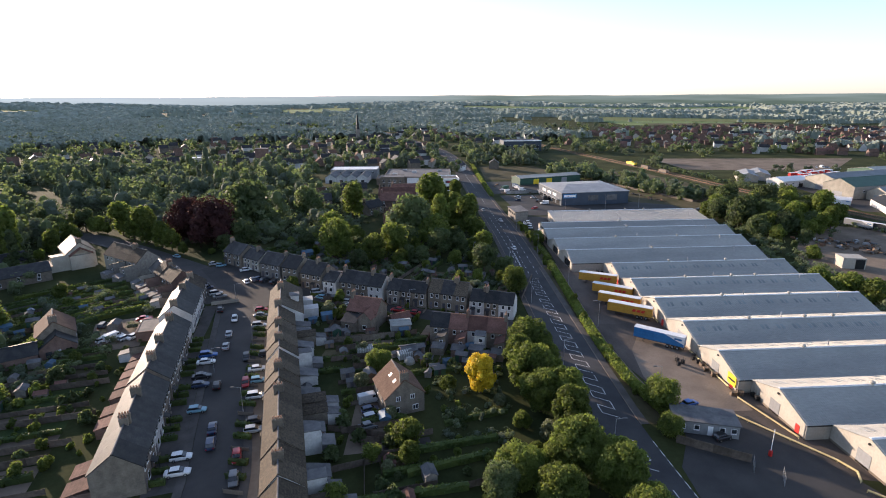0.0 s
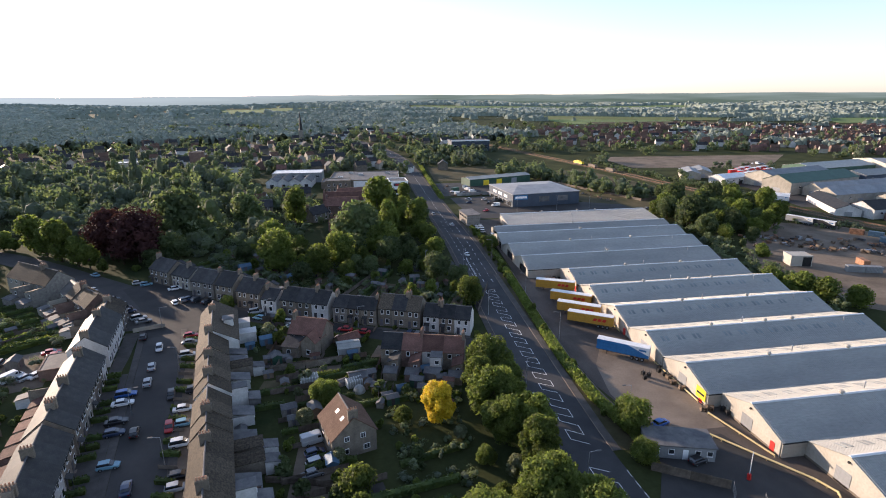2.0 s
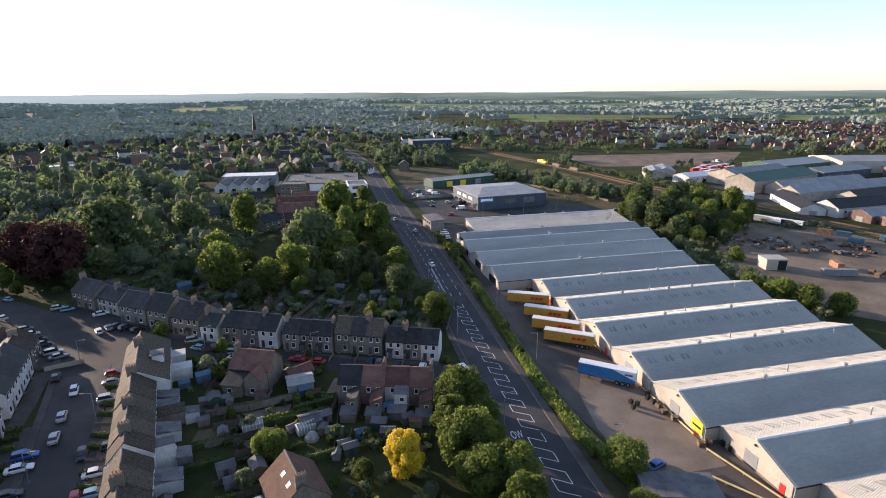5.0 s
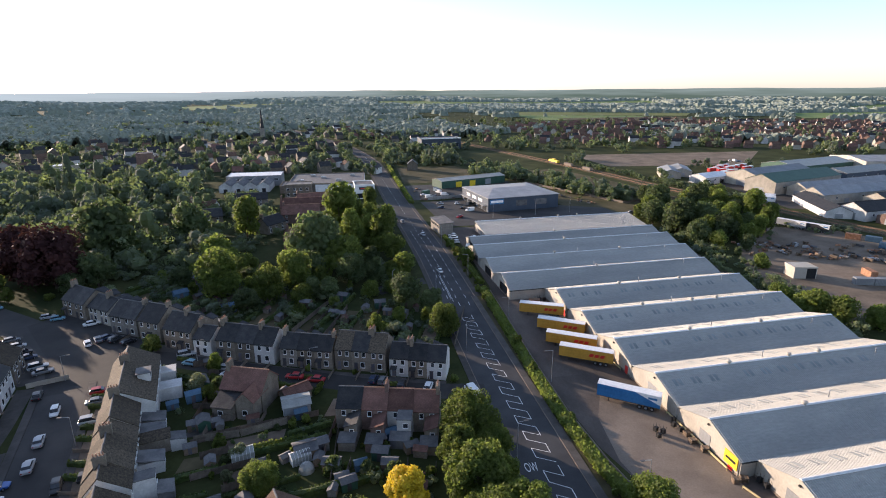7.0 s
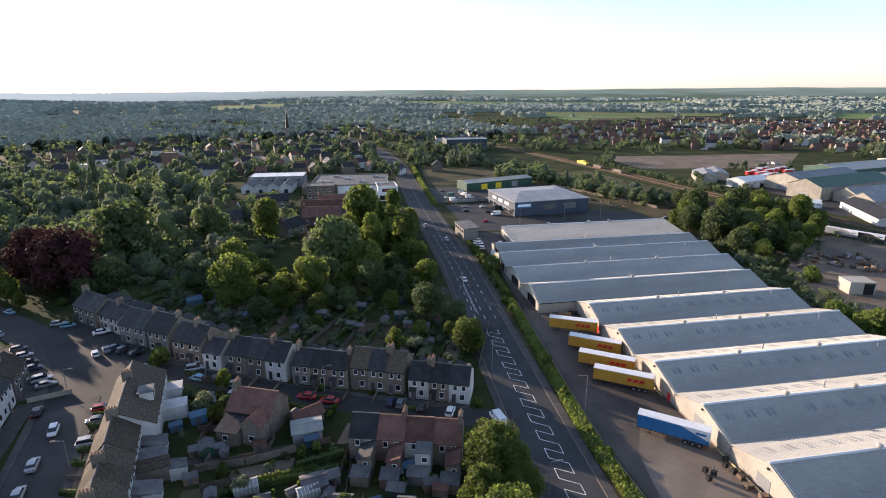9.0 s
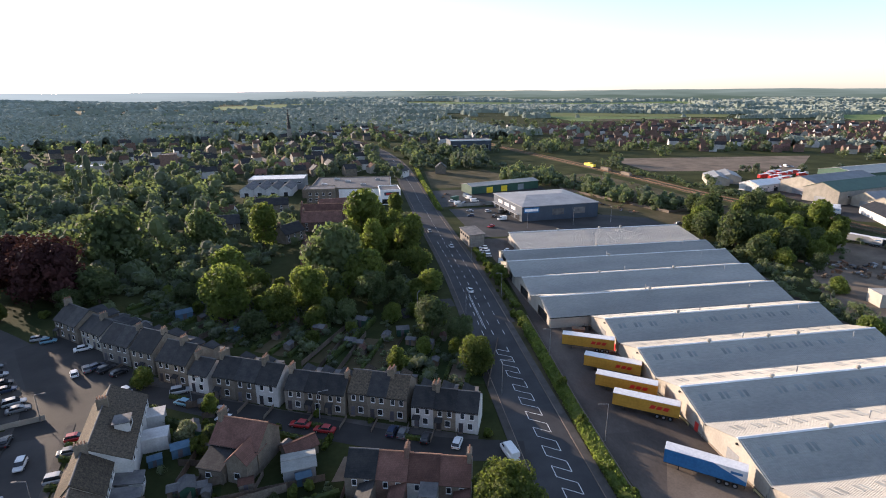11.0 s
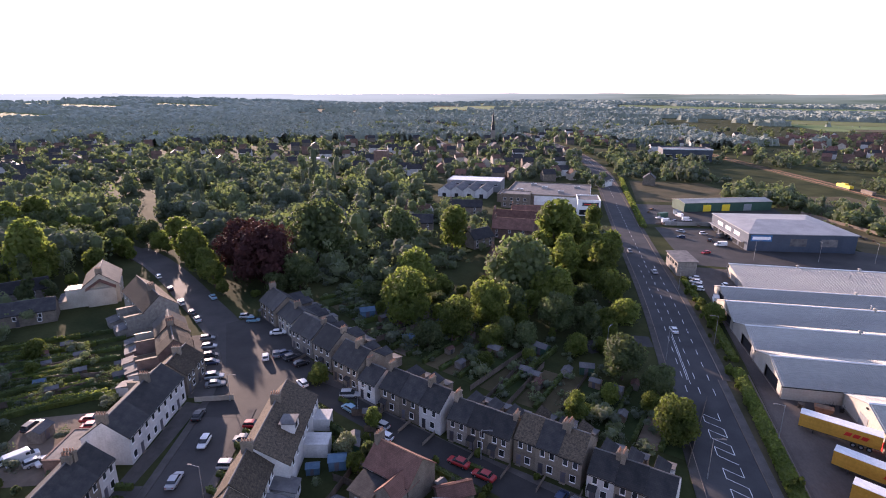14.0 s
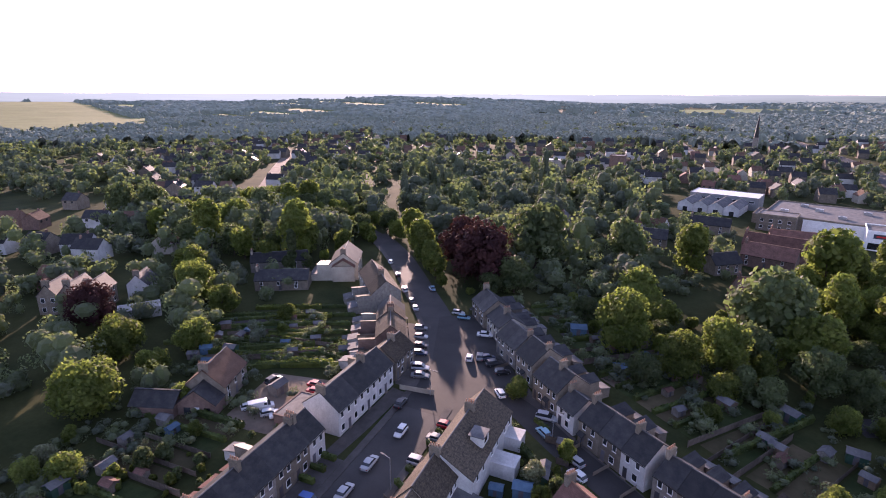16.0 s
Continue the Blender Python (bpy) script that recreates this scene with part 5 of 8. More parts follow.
def car(paint, style):
    """A parked car, nose towards +x."""
    word = PAINT_WORD[CAR_PAINTS.index(paint)]
    L, W, H = {"hatch": (3.9, 0.86, 1.48), "saloon": (4.5, 0.89, 1.45), "van": (5.3, 0.98, 2.25), "suv": (4.5, 0.92, 1.7)}[style]
    t = thing("van" if style == "van" else "car", "parked %s %s" % (word, {"hatch": "hatchback car with four doors", "saloon": "saloon car with a long bonnet", "van": "panel van with dark front windows", "suv": "tall estate car with roof rails"}[style]), "van" if style == "van" else "car", "parked cars")
    h = L / 2
    belt = 0.92 if style != "van" else 1.25
    body = loft([ring(-h, W * 0.86, 0.38, belt - 0.1), ring(-h + 0.18, W * 0.97, 0.25, belt), ring(-h * 0.4, W, 0.22, belt + 0.02), ring(h * 0.35, W, 0.22, belt - 0.02), ring(h * 0.62, W * 0.98, 0.22, belt - 0.12), ring(h - 0.25, W * 0.93, 0.24, belt - 0.22), ring(h, W * 0.8, 0.36, belt - 0.32)])
    if style == "van":
        body.add(*(lambda g: (g.v, g.f))(loft([ring(-h + 0.02, W * 0.92, belt - 0.1, H), ring(h * 0.38, W * 0.92, belt - 0.1, H), ring(h * 0.48, W * 0.9, belt - 0.1, H - 0.1)])))
    b = part("body", body, paint, t)
    if style == "van":
        part("windscreen", loft([ring(h * 0.47, W * 0.88, belt - 0.05, H - 0.15), ring(h * 0.72, W * 0.86, belt - 0.12, belt + 0.12)]), GLASS, t, "dark windscreen")
        part("side_window", Geo().box(h * 0.2, -W * 0.935, belt + 0.15, h * 0.44, W * 0.935, belt + 0.65), GLASS, t)
    else:
        back = -h + (0.12 if style != "saloon" else 0.75)
        part("cabin_glass", loft([ring(back, W * 0.84, belt - 0.06, belt + 0.1, 0.06), ring(back + 0.35, W * 0.82, belt - 0.06, H - 0.08, 0.08), ring(h * 0.12, W * 0.82, belt - 0.06, H - 0.05, 0.08), ring(h * 0.5, W * 0.84, belt - 0.1, belt + 0.05, 0.06)]), GLASS, t, "dark window glass")
        part("roof", loft([ring(back + 0.3, W * 0.74, H - 0.1, H - 0.02, 0.04), ring(-0.1, W * 0.78, H - 0.08, H + 0.02, 0.04), ring(h * 0.18, W * 0.74, H - 0.11, H - 0.03, 0.04)]), paint, t)
    for sx in (-h * 0.6, h * 0.62):
        for sy in (-1, 1):
            wl = part("wheel", Geo().tube((sx, sy * (W - 0.2), 0.31), (sx, sy * (W + 0.01), 0.31), 0.31, 0.31, 12), RUBBER, t)
            part("rim", Geo().tube((sx, sy * (W - 0.1), 0.31), (sx, sy * (W + 0.025), 0.31), 0.2, 0.17, 8), ALLOY, wl)
    for sy in (-1, 1):
        part("headlight", Geo().box(h - 0.2, sy * W * 0.66 - 0.16, belt - 0.5, h - 0.02, sy * W * 0.66 + 0.16, belt - 0.34), HEADLAMP, t)
        part("tail_light", Geo().box(-h - 0.01, sy * W * 0.7 - 0.12, belt - 0.35, -h + 0.12, sy * W * 0.7 + 0.12, belt - 0.12), TAILLAMP, t)
    return t


CARS = {}


def park(x, y, turn, colour, style="hatch"):
    key = (colour, style)
    m = put(x, y, turn, 1.0, 0.06)
    if key not in CARS:
        CARS[key] = car(CAR_PAINTS[PAINT_WORD.index(colour)], style)
        CARS[key].matrix_basis = m
        return CARS[key]
    return copy_thing(CARS[key], m)


# along the street: west side, then east side and its front gardens
for _x, _y, _t, _c, _s in (
    (-50.2, 134.4, 10, "pale blue", "hatch"), (-44.6, 127.4, 104, "dark blue", "saloon"), (-43.2, 122.3, 104, "dark blue", "suv"), (-47.3, 118.4, 12, "white", "hatch"), (-46.2, 114.0, 12, "white", "saloon"),
    (-36.9, 117.9, 284, "red", "hatch"), (-35.6, 111.6, 284, "grey", "hatch"), (-49.4, 144.6, 104, "black", "hatch"), (-54.5, 149.2, 14, "black", "saloon"), (-53.3, 145.0, 14, "dark blue", "hatch"),
    (-56.0, 156.5, 14, "white", "saloon"), (-56.8, 160.4, 14, "blue", "suv"), (-53.9, 165.4, 104, "silver", "saloon")):
    park(_x, _y, _t, _c, _s)
for _x, _y, _t, _c, _s in (
    (-55.6, 173.4, 104, "silver", "saloon"), (-57.2, 184.1, 284, "white", "hatch"), (-43.0, 145.4, 284, "red", "hatch"), (-42.0, 152.2, 12, "white", "saloon"), (-40.3, 146.5, 12, "pale blue", "hatch"),
    (-38.9, 139.4, 12, "white", "suv"), (-36.4, 129.6, 12, "black", "hatch"), (-36.0, 126.4, 12, "silver", "hatch"), (-48.4, 178.9, 12, "silver", "suv"), (-49.9, 186.6, 12, "grey", "saloon"), (-51.0, 191.2, 12, "red", "hatch"),
    (-41.5, 160.0, 12, "black", "suv"), (-46.5, 158.5, 284, "black", "hatch")):
    park(_x, _y, _t, _c, _s)
# junction, the lane and the parking bays
for _x, _y, _t, _c, _s in (
    (-63.5, 218.6, 118, "white", "hatch"), (-82.5, 241.0, 20, "silver", "hatch"), (-79.0, 239.0, 20, "pale blue", "hatch"), (-67.5, 232.6, 25, "white", "saloon"),
    (-61.7, 220.7, 120, "grey", "saloon"), (-48.5, 208.6, 140, "white", "hatch"), (-59.7, 221.5, 50, "dark blue", "hatch"), (-56.7, 219.8, 50, "black", "suv"), (-53.0, 217.4, 50, "black", "hatch"),
    (-35.9, 206.4, 15, "silver", "suv"), (-34.0, 201.2, 150, "pale blue", "hatch"), (-23.6, 193.4, 160, "white", "hatch"), (-25.4, 196.8, 160, "silver", "hatch"), (-7.8, 189.2, 158, "red", "saloon"), (-2.8, 186.7, 158, "red", "saloon")):
    park(_x, _y, _t, _c, _s)
for _x, _y, _t, _c, _s in (
    (10.8, 184.3, 66, "dark blue", "hatch"), (12.9, 183.4, 66, "grey", "hatch"), (17.3, 181.2, 66, "black", "hatch"), (23.2, 178.8, 66, "white", "hatch"), (32.6, 174.5, 100, "white", "van"), (43.6, 262.0, 95, "white", "saloon"), (41.0, 345.0, 275, "grey", "hatch"), (47.0, 318.0, 95, "silver", "saloon"),
    (-84.7, 225.2, 28, "grey", "hatch"), (-81.2, 220.8, 28, "silver", "hatch"), (-77.7, 216.4, 28, "black", "hatch"), (-75.2, 213.0, 28, "dark blue", "hatch"), (-70.4, 207.0, 28, "silver", "suv"), (-68.0, 203.9, 28, "grey", "saloon"),
    (-64.0, 192.0, 105, "black", "saloon")):
    park(_x, _y, _t, _c, _s)
# car park behind the street, the cottage drive, the trade yards
for _x, _y, _t, _c, _s in (
    (-94.3, 181.4, 95, "black", "suv"), (-89.2, 171.4, 60, "white", "hatch"), (-86.9, 172.6, 60, "white", "van"), (-83.8, 172.4, 60, "silver", "hatch"), (-81.6, 173.4, 60, "white", "saloon"), (-84.6, 186.0, 20, "red", "saloon"), (-82.5, 184.0, 20, "red", "saloon"),
    (-13.2, 136.6, 20, "silver", "van"), (-12.9, 132.6, 20, "dark blue", "hatch"), (-12.1, 129.6, 20, "silver", "suv"), (-12.7, 126.6, 20, "grey", "saloon")):
    park(_x, _y, _t, _c, _s)
for _x, _y, _t, _c, _s in (
    (60.8, 313.7, 170, "white", "hatch"), (60.3, 309.6, 170, "white", "saloon"), (59.9, 305.6, 170, "silver", "hatch"), (59.4, 301.4, 170, "white", "hatch"), (59.0, 132.6, 20, "blue", "saloon"), (59.6, 120.2, 15, "black", "hatch"),
    (62.6, 291.0, 80, "white", "van"), (68.0, 411.0, 20, "white", "van"), (72.5, 414.0, 100, "dark blue", "hatch"), (66.0, 420.0, 10, "white", "saloon"), (80.0, 418.0, 10, "white", "van"), (150.0, 326.0, 0, "white", "van"),
    (-95.6, 236.0, 138, "silver", "saloon"), (-100.5, 240.2, 138, "grey", "hatch"), (-109.0, 246.6, 140, "white", "suv"), (-121.0, 257.0, 140, "black", "hatch"), (-134.0, 267.5, 140, "white", "hatch"), (-102.0, 253.2, 140, "pale blue", "saloon")):
    park(_x, _y, _t, _c, _s)


def trailer(x, y, turn, curtain, label, stripe):
    """A box trailer, doors towards +x, 13.6 m long."""
    t = thing("lorry_trailer", label, "trailer", "lorry trailers", put(x, y, turn, 1.0, 0.05))
    L, W = 13.6, 2.5
    part("box", Geo().box(0, 0.03, 1.15, L, W - 0.03, 3.95), curtain, t)
    part("roof", Geo().box(-0.04, 0, 3.95, L + 0.04, W, 4.05), TRAILER_WHITE, t, "white trailer roof")
    part("rear_frame", Geo().box(L, 0, 1.1, L + 0.06, 0.14, 4.0).box(L, W - 0.14, 1.1, L + 0.06, W, 4.0).box(L, 0.14, 3.8, L + 0.06, W - 0.14, 4.0), TRAILER_WHITE if curtain is TRAILER_BLUE else curtain, t)
    part("chassis", Geo().box(0.4, 0.75, 0.85, L - 0.2, 1.05, 1.15).box(0.4, W - 1.05, 0.85, L - 0.2, W - 0.75, 1.15).box(0.0, 0.0, 1.05, L, W, 1.15), CHASSIS, t)
    part("underrun_bar", Geo().box(L - 0.15, 0.1, 0.45, L - 0.05, W - 0.1, 0.6), CHASSIS, t)
    for wx in (L - 4.2, L - 2.9, L - 1.6):
        for wy in (0.02, W - 0.42):
            wl = part("wheel", Geo().tube((wx, wy, 0.52), (wx, wy + 0.4, 0.52), 0.52, 0.52, 14), RUBBER, t)
            part("rim", Geo().tube((wx, wy - 0.02, 0.52), (wx, wy + 0.42, 0.52), 0.28, 0.28, 10), STEEL, wl)
    for wy in (0.45, W - 0.6):
        part("landing_leg", Geo().box(2.6, wy, 0.0, 2.75, wy + 0.15, 1.1).box(2.5, wy - 0.06, 0.0, 2.85, wy + 0.21, 0.06), CHASSIS, t)
    if stripe == "bars":
        for i in range(3):
            for wy in (-0.02, W - 0.02):
                x0 = 7.6 + i * 1.35
                part("logo_bar", Geo().add([(x0, wy, 2.15), (x0 + 1.05, wy, 2.15), (x0 + 1.4, wy, 3.0), (x0 + 0.35, wy, 3.0), (x0, wy + 0.04, 2.15), (x0 + 1.05, wy + 0.04, 2.15), (x0 + 1.4, wy + 0.04, 3.0), (x0 + 0.35, wy + 0.04, 3.0)],
                     [(0, 1, 2, 3), (7, 6, 5, 4), (0, 4, 5, 1), (1, 5, 6, 2), (2, 6, 7, 3), (3, 7, 4, 0)]), SIGN_RED, t, "red slanted logo bar")
    else:
        for wy in (-0.02, W - 0.02):
            part("white_panel", Geo().add([(8.2, wy, 3.94), (L, wy, 3.94), (L, wy, 1.9), (8.2, wy + 0.04, 3.94), (L, wy + 0.04, 3.94), (L, wy + 0.04, 1.9)], [(0, 2, 1), (3, 4, 5), (0, 1, 4, 3), (1, 2, 5, 4), (2, 0, 3, 5)]), TRAILER_WHITE, t, "white diagonal panel")
            part("logo_bar", Geo().box(11.0, wy - 0.01, 2.9, 12.9, wy + 0.05, 3.4), TRAILER_BLUE, t, "small blue logo bar")
    return t


for _x, _y, _t in ((59.6, 216.6, -27), (60.6, 204.4, -34), (59.4, 195.0, -34), (59.6, 186.6, -34)):
    trailer(_x, _y, _t, TRAILER_YELLOW, "yellow box trailer with red bars parked at a loading dock", "bars")
trailer(60.2, 167.0, -39, TRAILER_BLUE, "blue curtain-sided trailer with a white diagonal panel", "panel")
for _i, (_x, _y, _t) in enumerate(((292, 308, -50), (296, 304, -50), (310, 440, 20), (318, 446, 20), (326, 448, 24), (300, 395, 60))):
    trailer(_x, _y, _t, (SIGN_RED, TRAILER_WHITE)[_i == 1], "red box trailer parked in the works yard" if _i != 1 else "white box trailer parked in the works yard", "panel")


# ---- yard fittings ----
def office():
    t = thing("portable_office", "low grey flat-roofed portable office with white windows", "portable building", "", put(50.8, 123.4, -16.5))
    part("wall", Geo().box(0, 0, -0.9, 12.6, 6.0, 2.7), GREY_CLAD, t)
    part("flat_roof", Geo().box(-0.25, -0.25, 2.7, 12.85, 6.25, 2.95), LEAD, t, "stained grey felt roof")
    for x in (1.2, 3.9, 8.8, 11.0):
        window(t, x, 0, 1.0, 1.1, 1.1, sash=False)
    part("door", Geo().box(6.6, -0.06, 0.0, 7.6, 0.02, 2.1), UPVC, t)
    part("steps", Geo().box(6.3, -1.2, -0.9, 7.9, 0.0, -0.1), STEEL, t)


office()


def lamp_post(x, y, turn, h=9.0, arm=1.4):
    t = thing("street_lamp", "grey steel street lamp with a single arm", "street lamp", "street lamps", put(x, y, turn))
    part("pole", Geo().tube((0, 0, -0.3), (0, 0, 1.2), 0.11).tube((0, 0, 1.2), (0, 0, h), 0.08, 0.05), STEEL, t)
    part("arm", Geo().tube((0, 0, h - 0.03), (arm, 0, h + 0.12), 0.045, 0.04), STEEL, t)
    part("lantern", Geo().box(arm - 0.1, -0.16, h + 0.04, arm + 0.7, 0.16, h + 0.2), LEAD, t)


for _x, _y, _t in ((34.9, 115.5, 0), (34.8, 150, 0), (37.0, 196, 0), (38.2, 243, 0), (22.7, 240.7, 60), (53.3, 256, 180), (53.0, 176, 180), (54.0, 211, 180), (91.8, 346.7, 0), (52.5, 300, 180), (53.2, 135.5, 180),
                   (-40.0, 133.0, 180), (-52.5, 152.0, 0), (-48.3, 171.0, 180), (-61.2, 199.0, 0), (-32.0, 201.0, 0), (-4.0, 191.5, 0), (140, 352, 90), (118, 350, 90)):
    lamp_post(_x, _y, _t, 8.5 if _x > 20 else 6.5)


def crash_pipe(name, pts, r, m, label):
    g = Geo()
    for a, b in zip(pts, pts[1:]):
        g.tube((a[0], a[1], gz(*a) + 0.55), (b[0], b[1], gz(*b) + 0.55), r, r, 8)
    t = thing(name, label, "barrier")
    part("rail_pipe", g, m, t)
    for a in [pts[0], *[((a[0] + b[0]) / 2, (a[1] + b[1]) / 2) for a, b in zip(pts, pts[1:])], *pts[1:]]:
        part("post", Geo().tube((a[0], a[1], gz(*a) - 0.2), (a[0], a[1], gz(*a) + 0.6), 0.08, 0.08, 6), m, t)


crash_pipe("crash_barrier", [(66.5, 128.6), (68.5, 125.6), (77.8, 112.0), (79.0, 108.6), (77.6, 106.2)], 0.2, PIPE_YELLOW, "faded yellow pipe barrier curving round the yard")
crash_pipe("crash_barrier", [(71.8, 134.8), (75.4, 119.4)], 0.2, PIPE_YELLOW, "faded yellow pipe barrier along the wall")
crash_pipe("crash_barrier", [(72.6, 158.5), (72.4, 139.5)], 0.18, PIPE_YELLOW, "faded yellow pipe barrier along the wall")
crash_pipe("crash_barrier", [(72.6, 196.0), (72.6, 178.0)], 0.18, PIPE_YELLOW, "faded yellow pipe barrier along the wall")
crash_pipe("crash_barrier", [(76.8, 103.8), (82.0, 98.0)], 0.2, PIPE_YELLOW, "faded yellow pipe barrier")
_t = thing("wall_sign", "yellow warehouse sign with a dark bar, fixed on the wall", "sign", "", Matrix.Translation((73.05, 138.0, gz(73, 138))))
part("panel", Geo().box(-0.05, 0, 1.0, 0.1, 3.4, 3.6), SIGN_YELLOW, _t)
part("bar", Geo().box(-0.08, 0.4, 2.0, -0.04, 3.0, 2.5), DARK, _t)
# barrier gate and red post at the entrance
_t = thing("barrier_gate", "red and white lifting barrier at the yard entrance", "barrier", "", put(66.0, 114.5, 110))
part("post", Geo().box(-0.25, -0.25, -0.2, 0.25, 0.25, 1.3), SIGN_RED, _t)
part("arm", Geo().box(-0.05, -0.06, 1.05, 0.05, 0.06, 6.0), TRAILER_WHITE, _t)
for _x, _y in ((59.5, 109.5), (63.0, 106.0)):
    _t = thing("palisade_gate", "grey steel palisade gate standing open", "gate", "yard gates", put(_x, _y, 60))
    for _i in range(9):
        part("pale", Geo().box(_i * 0.4, -0.02, 0.1, _i * 0.4 + 0.08, 0.02, 2.1), STEEL, _t)
    part("rail", Geo().box(0, -0.05, 0.4, 3.3, -0.02, 0.5).box(0, -0.05, 1.7, 3.3, -0.02, 1.8), STEEL, _t)


def clutter(x, y, kind, s, turn=0):
    m = put(x, y, turn, s, 0.04)
    if kind == "pallets":
        t = thing("pallet_stack", "stack of wooden pallets", "pallets", "yard clutter", m)
        for i in range(5):
            part("pallet", Geo().box(0, 0, i * 0.2, 1.2, 1.0, i * 0.2 + 0.05).box(0, 0, i * 0.2 + 0.05, 0.12, 1.0, i * 0.2 + 0.15).box(1.08, 0, i * 0.2 + 0.05, 1.2, 1.0, i * 0.2 + 0.15), SHED, t)
    elif kind == "cage":
        t = thing("roll_cage", "dark steel roll cage", "cage", "yard clutter", m)
        for a in (0, 0.76):
            for b in (0, 0.66):
                part("post", Geo().box(a, b, 0.1, a + 0.04, b + 0.04, 1.7), CHASSIS, t)
        part("load", Geo().box(0.06, 0.06, 0.2, 0.74, 0.64, 1.1), DARK, t)
    elif kind == "skip":
        t = thing("skip", "rusty open steel skip", "skip", "yard clutter", m)
        part("bin", loft([[(0.4, 0, 0), (0.4, 1.6, 0), (0, 1.7, 1.2), (0, -0.1, 1.2)], [(2.8, 0, 0), (2.8, 1.6, 0), (3.4, 1.7, 1.2), (3.4, -0.1, 1.2)]]), RUST, t)
        part("rubbish", Geo().ball((1.7, 0.8, 1.15), 1.5, 0.75, 0.35, 9, 5), SHED, t)
    elif kind == "container":
        t = thing("shipping_container", "corrugated steel shipping container", "container", "yard containers", m)
        part("box", Geo().box(0, 0, 0.1, 6.1, 2.44, 2.6), (TARP, RUST, GREEN_CLAD, GREY_CLAD)[int(x + y) % 4], t)
        ribs = Geo()
        for i in range(12):
            ribs.box(0.3 + i * 0.48, -0.04, 0.2, 0.5 + i * 0.48, 0.0, 2.5)
        part("corrugated_side", ribs, (TARP, RUST, GREEN_CLAD, GREY_CLAD)[int(x + y) % 4], t)
        part("door_bar", Geo().tube((6.14, 0.8, 0.2), (6.14, 0.8, 2.5), 0.03).tube((6.14, 1.6, 0.2), (6.14, 1.6, 2.5), 0.03), STEEL, t)
    elif kind == "scrap":
        t = thing("scrap_heap", "heap of rusty scrap metal and timber", "scrap", "scrap heaps", m)
        r = random.Random(int(x * 10 + y))
        for i in range(6):
            a, b, z = r.uniform(-2, 2), r.uniform(-1.2, 1.2), r.uniform(0, 0.7)
            mm = Matrix.Translation((a, b, z)) @ Matrix.Rotation(r.uniform(0, 3), 4, "Z") @ Matrix.Rotation(r.uniform(-0.4, 0.4), 4, "X")
            part("piece", Geo().box(-r.uniform(0.3, 1.3), -0.3, -0.2, r.uniform(0.3, 1.3), 0.3, r.uniform(0.1, 0.8), mm), (RUST, SHED, LEAD, STEEL, CHASSIS, SHED, RUST, CONCRETE)[r.randrange(8)], t)
    return t


_r = random.Random(21)
for _x, _y, _k in ((70.9, 151.5, "cage"), (70.6, 153.2, "cage"), (71.4, 150.0, "pallets"), (70.8, 147.6, "pallets"), (71.4, 145.0, "pallets"), (67.0, 151.5, "cage"), (66.0, 152.5, "cage"), (65.2, 150.5, "cage"), (71.6, 154.8, "cage"), (71.0, 136.0, "pallets"), (72.6, 136.2, "pallets"), (75.4, 133.5, "cage"), (75.4, 135.0, "cage"),
                   (66.0, 225.0, "skip"), (70.0, 226.0, "cage"), (68.5, 225.5, "cage"), (71.4, 225.5, "cage"), (63.2, 226.0, "pallets")):
    clutter(_x, _y, _k, 1.1, _r.uniform(-25, 25))
for _i in range(50):
    _f = _i / 49
    _x, _y = 186 + 52 * _f + _r.uniform(-7, 7), 262 - 20 * _f + _r.uniform(-13, 11)
    clutter(_x, _y, ("scrap", "scrap", "pallets")[_i % 3], _r.uniform(0.9, 1.6), _r.uniform(0, 180))
for _x, _y, _t in ((241.6, 268.3, -56), (241.3, 251.5, -55), (246, 262, -56), (250, 240, -55), (256, 246, -55), (258, 250, -70), (250, 226, 8), (188, 215.5, -20), (194, 213.4, -20), (202, 219, 70)):
    clutter(_x, _y, "container", 1.0, _t)
for _x, _y in ((208, 212), (210.5, 210), (213, 208), (206, 208), (209, 206)):
    clutter(_x, _y, "pallets", 1.8, 20)
for _x, _y, _t in ((230, 297, -66),):
    trailer(_x, _y, _t, GREY_CLAD, "grey box wagon standing in the yard", "panel")


for _w in WAGONS:
    trailer(*_w, "panel")
_t = thing("locomotive", "yellow shunting locomotive on the railway", "locomotive", "", put(219, 556, 97))
part("body", Geo().box(-8, -1.3, 1.2, 8, 1.3, 3.2).box(-2, -1.3, 3.2, 2, 1.3, 4.2), SIGN_YELLOW, _t)
part("underframe", Geo().box(-7.5, -1.1, 0.2, 7.5, 1.1, 1.2), CHASSIS, _t)
for _x, _y in ((222.4, 530.5), (226.3, 501)):
    _t = thing("rail_wagon", "pale tan open rail wagon", "wagon", "rail wagons", put(_x, _y, 97))
    part("body", Geo().box(-6, -1.3, 1.0, 6, 1.3, 3.0), CONCRETE, _t)
    part("underframe", Geo().box(-5.5, -1.0, 0.2, 5.5, 1.0, 1.0), CHASSIS, _t)
for _i, (_x, _y) in enumerate(((161, 385), (163.6, 373.6), (158.5, 391), (160, 380), (166, 370), (156, 396), (84, 405), (92, 408), (100, 410), (110, 413), (64, 405), (70, 428), (62, 435), (66, 445), (76, 436))):
    clutter(_x, _y, ("pallets", "scrap", "container")[_i % 3] if _x < 155 else ("pallets", "scrap")[_i % 2], 1.0, 20 * _i)
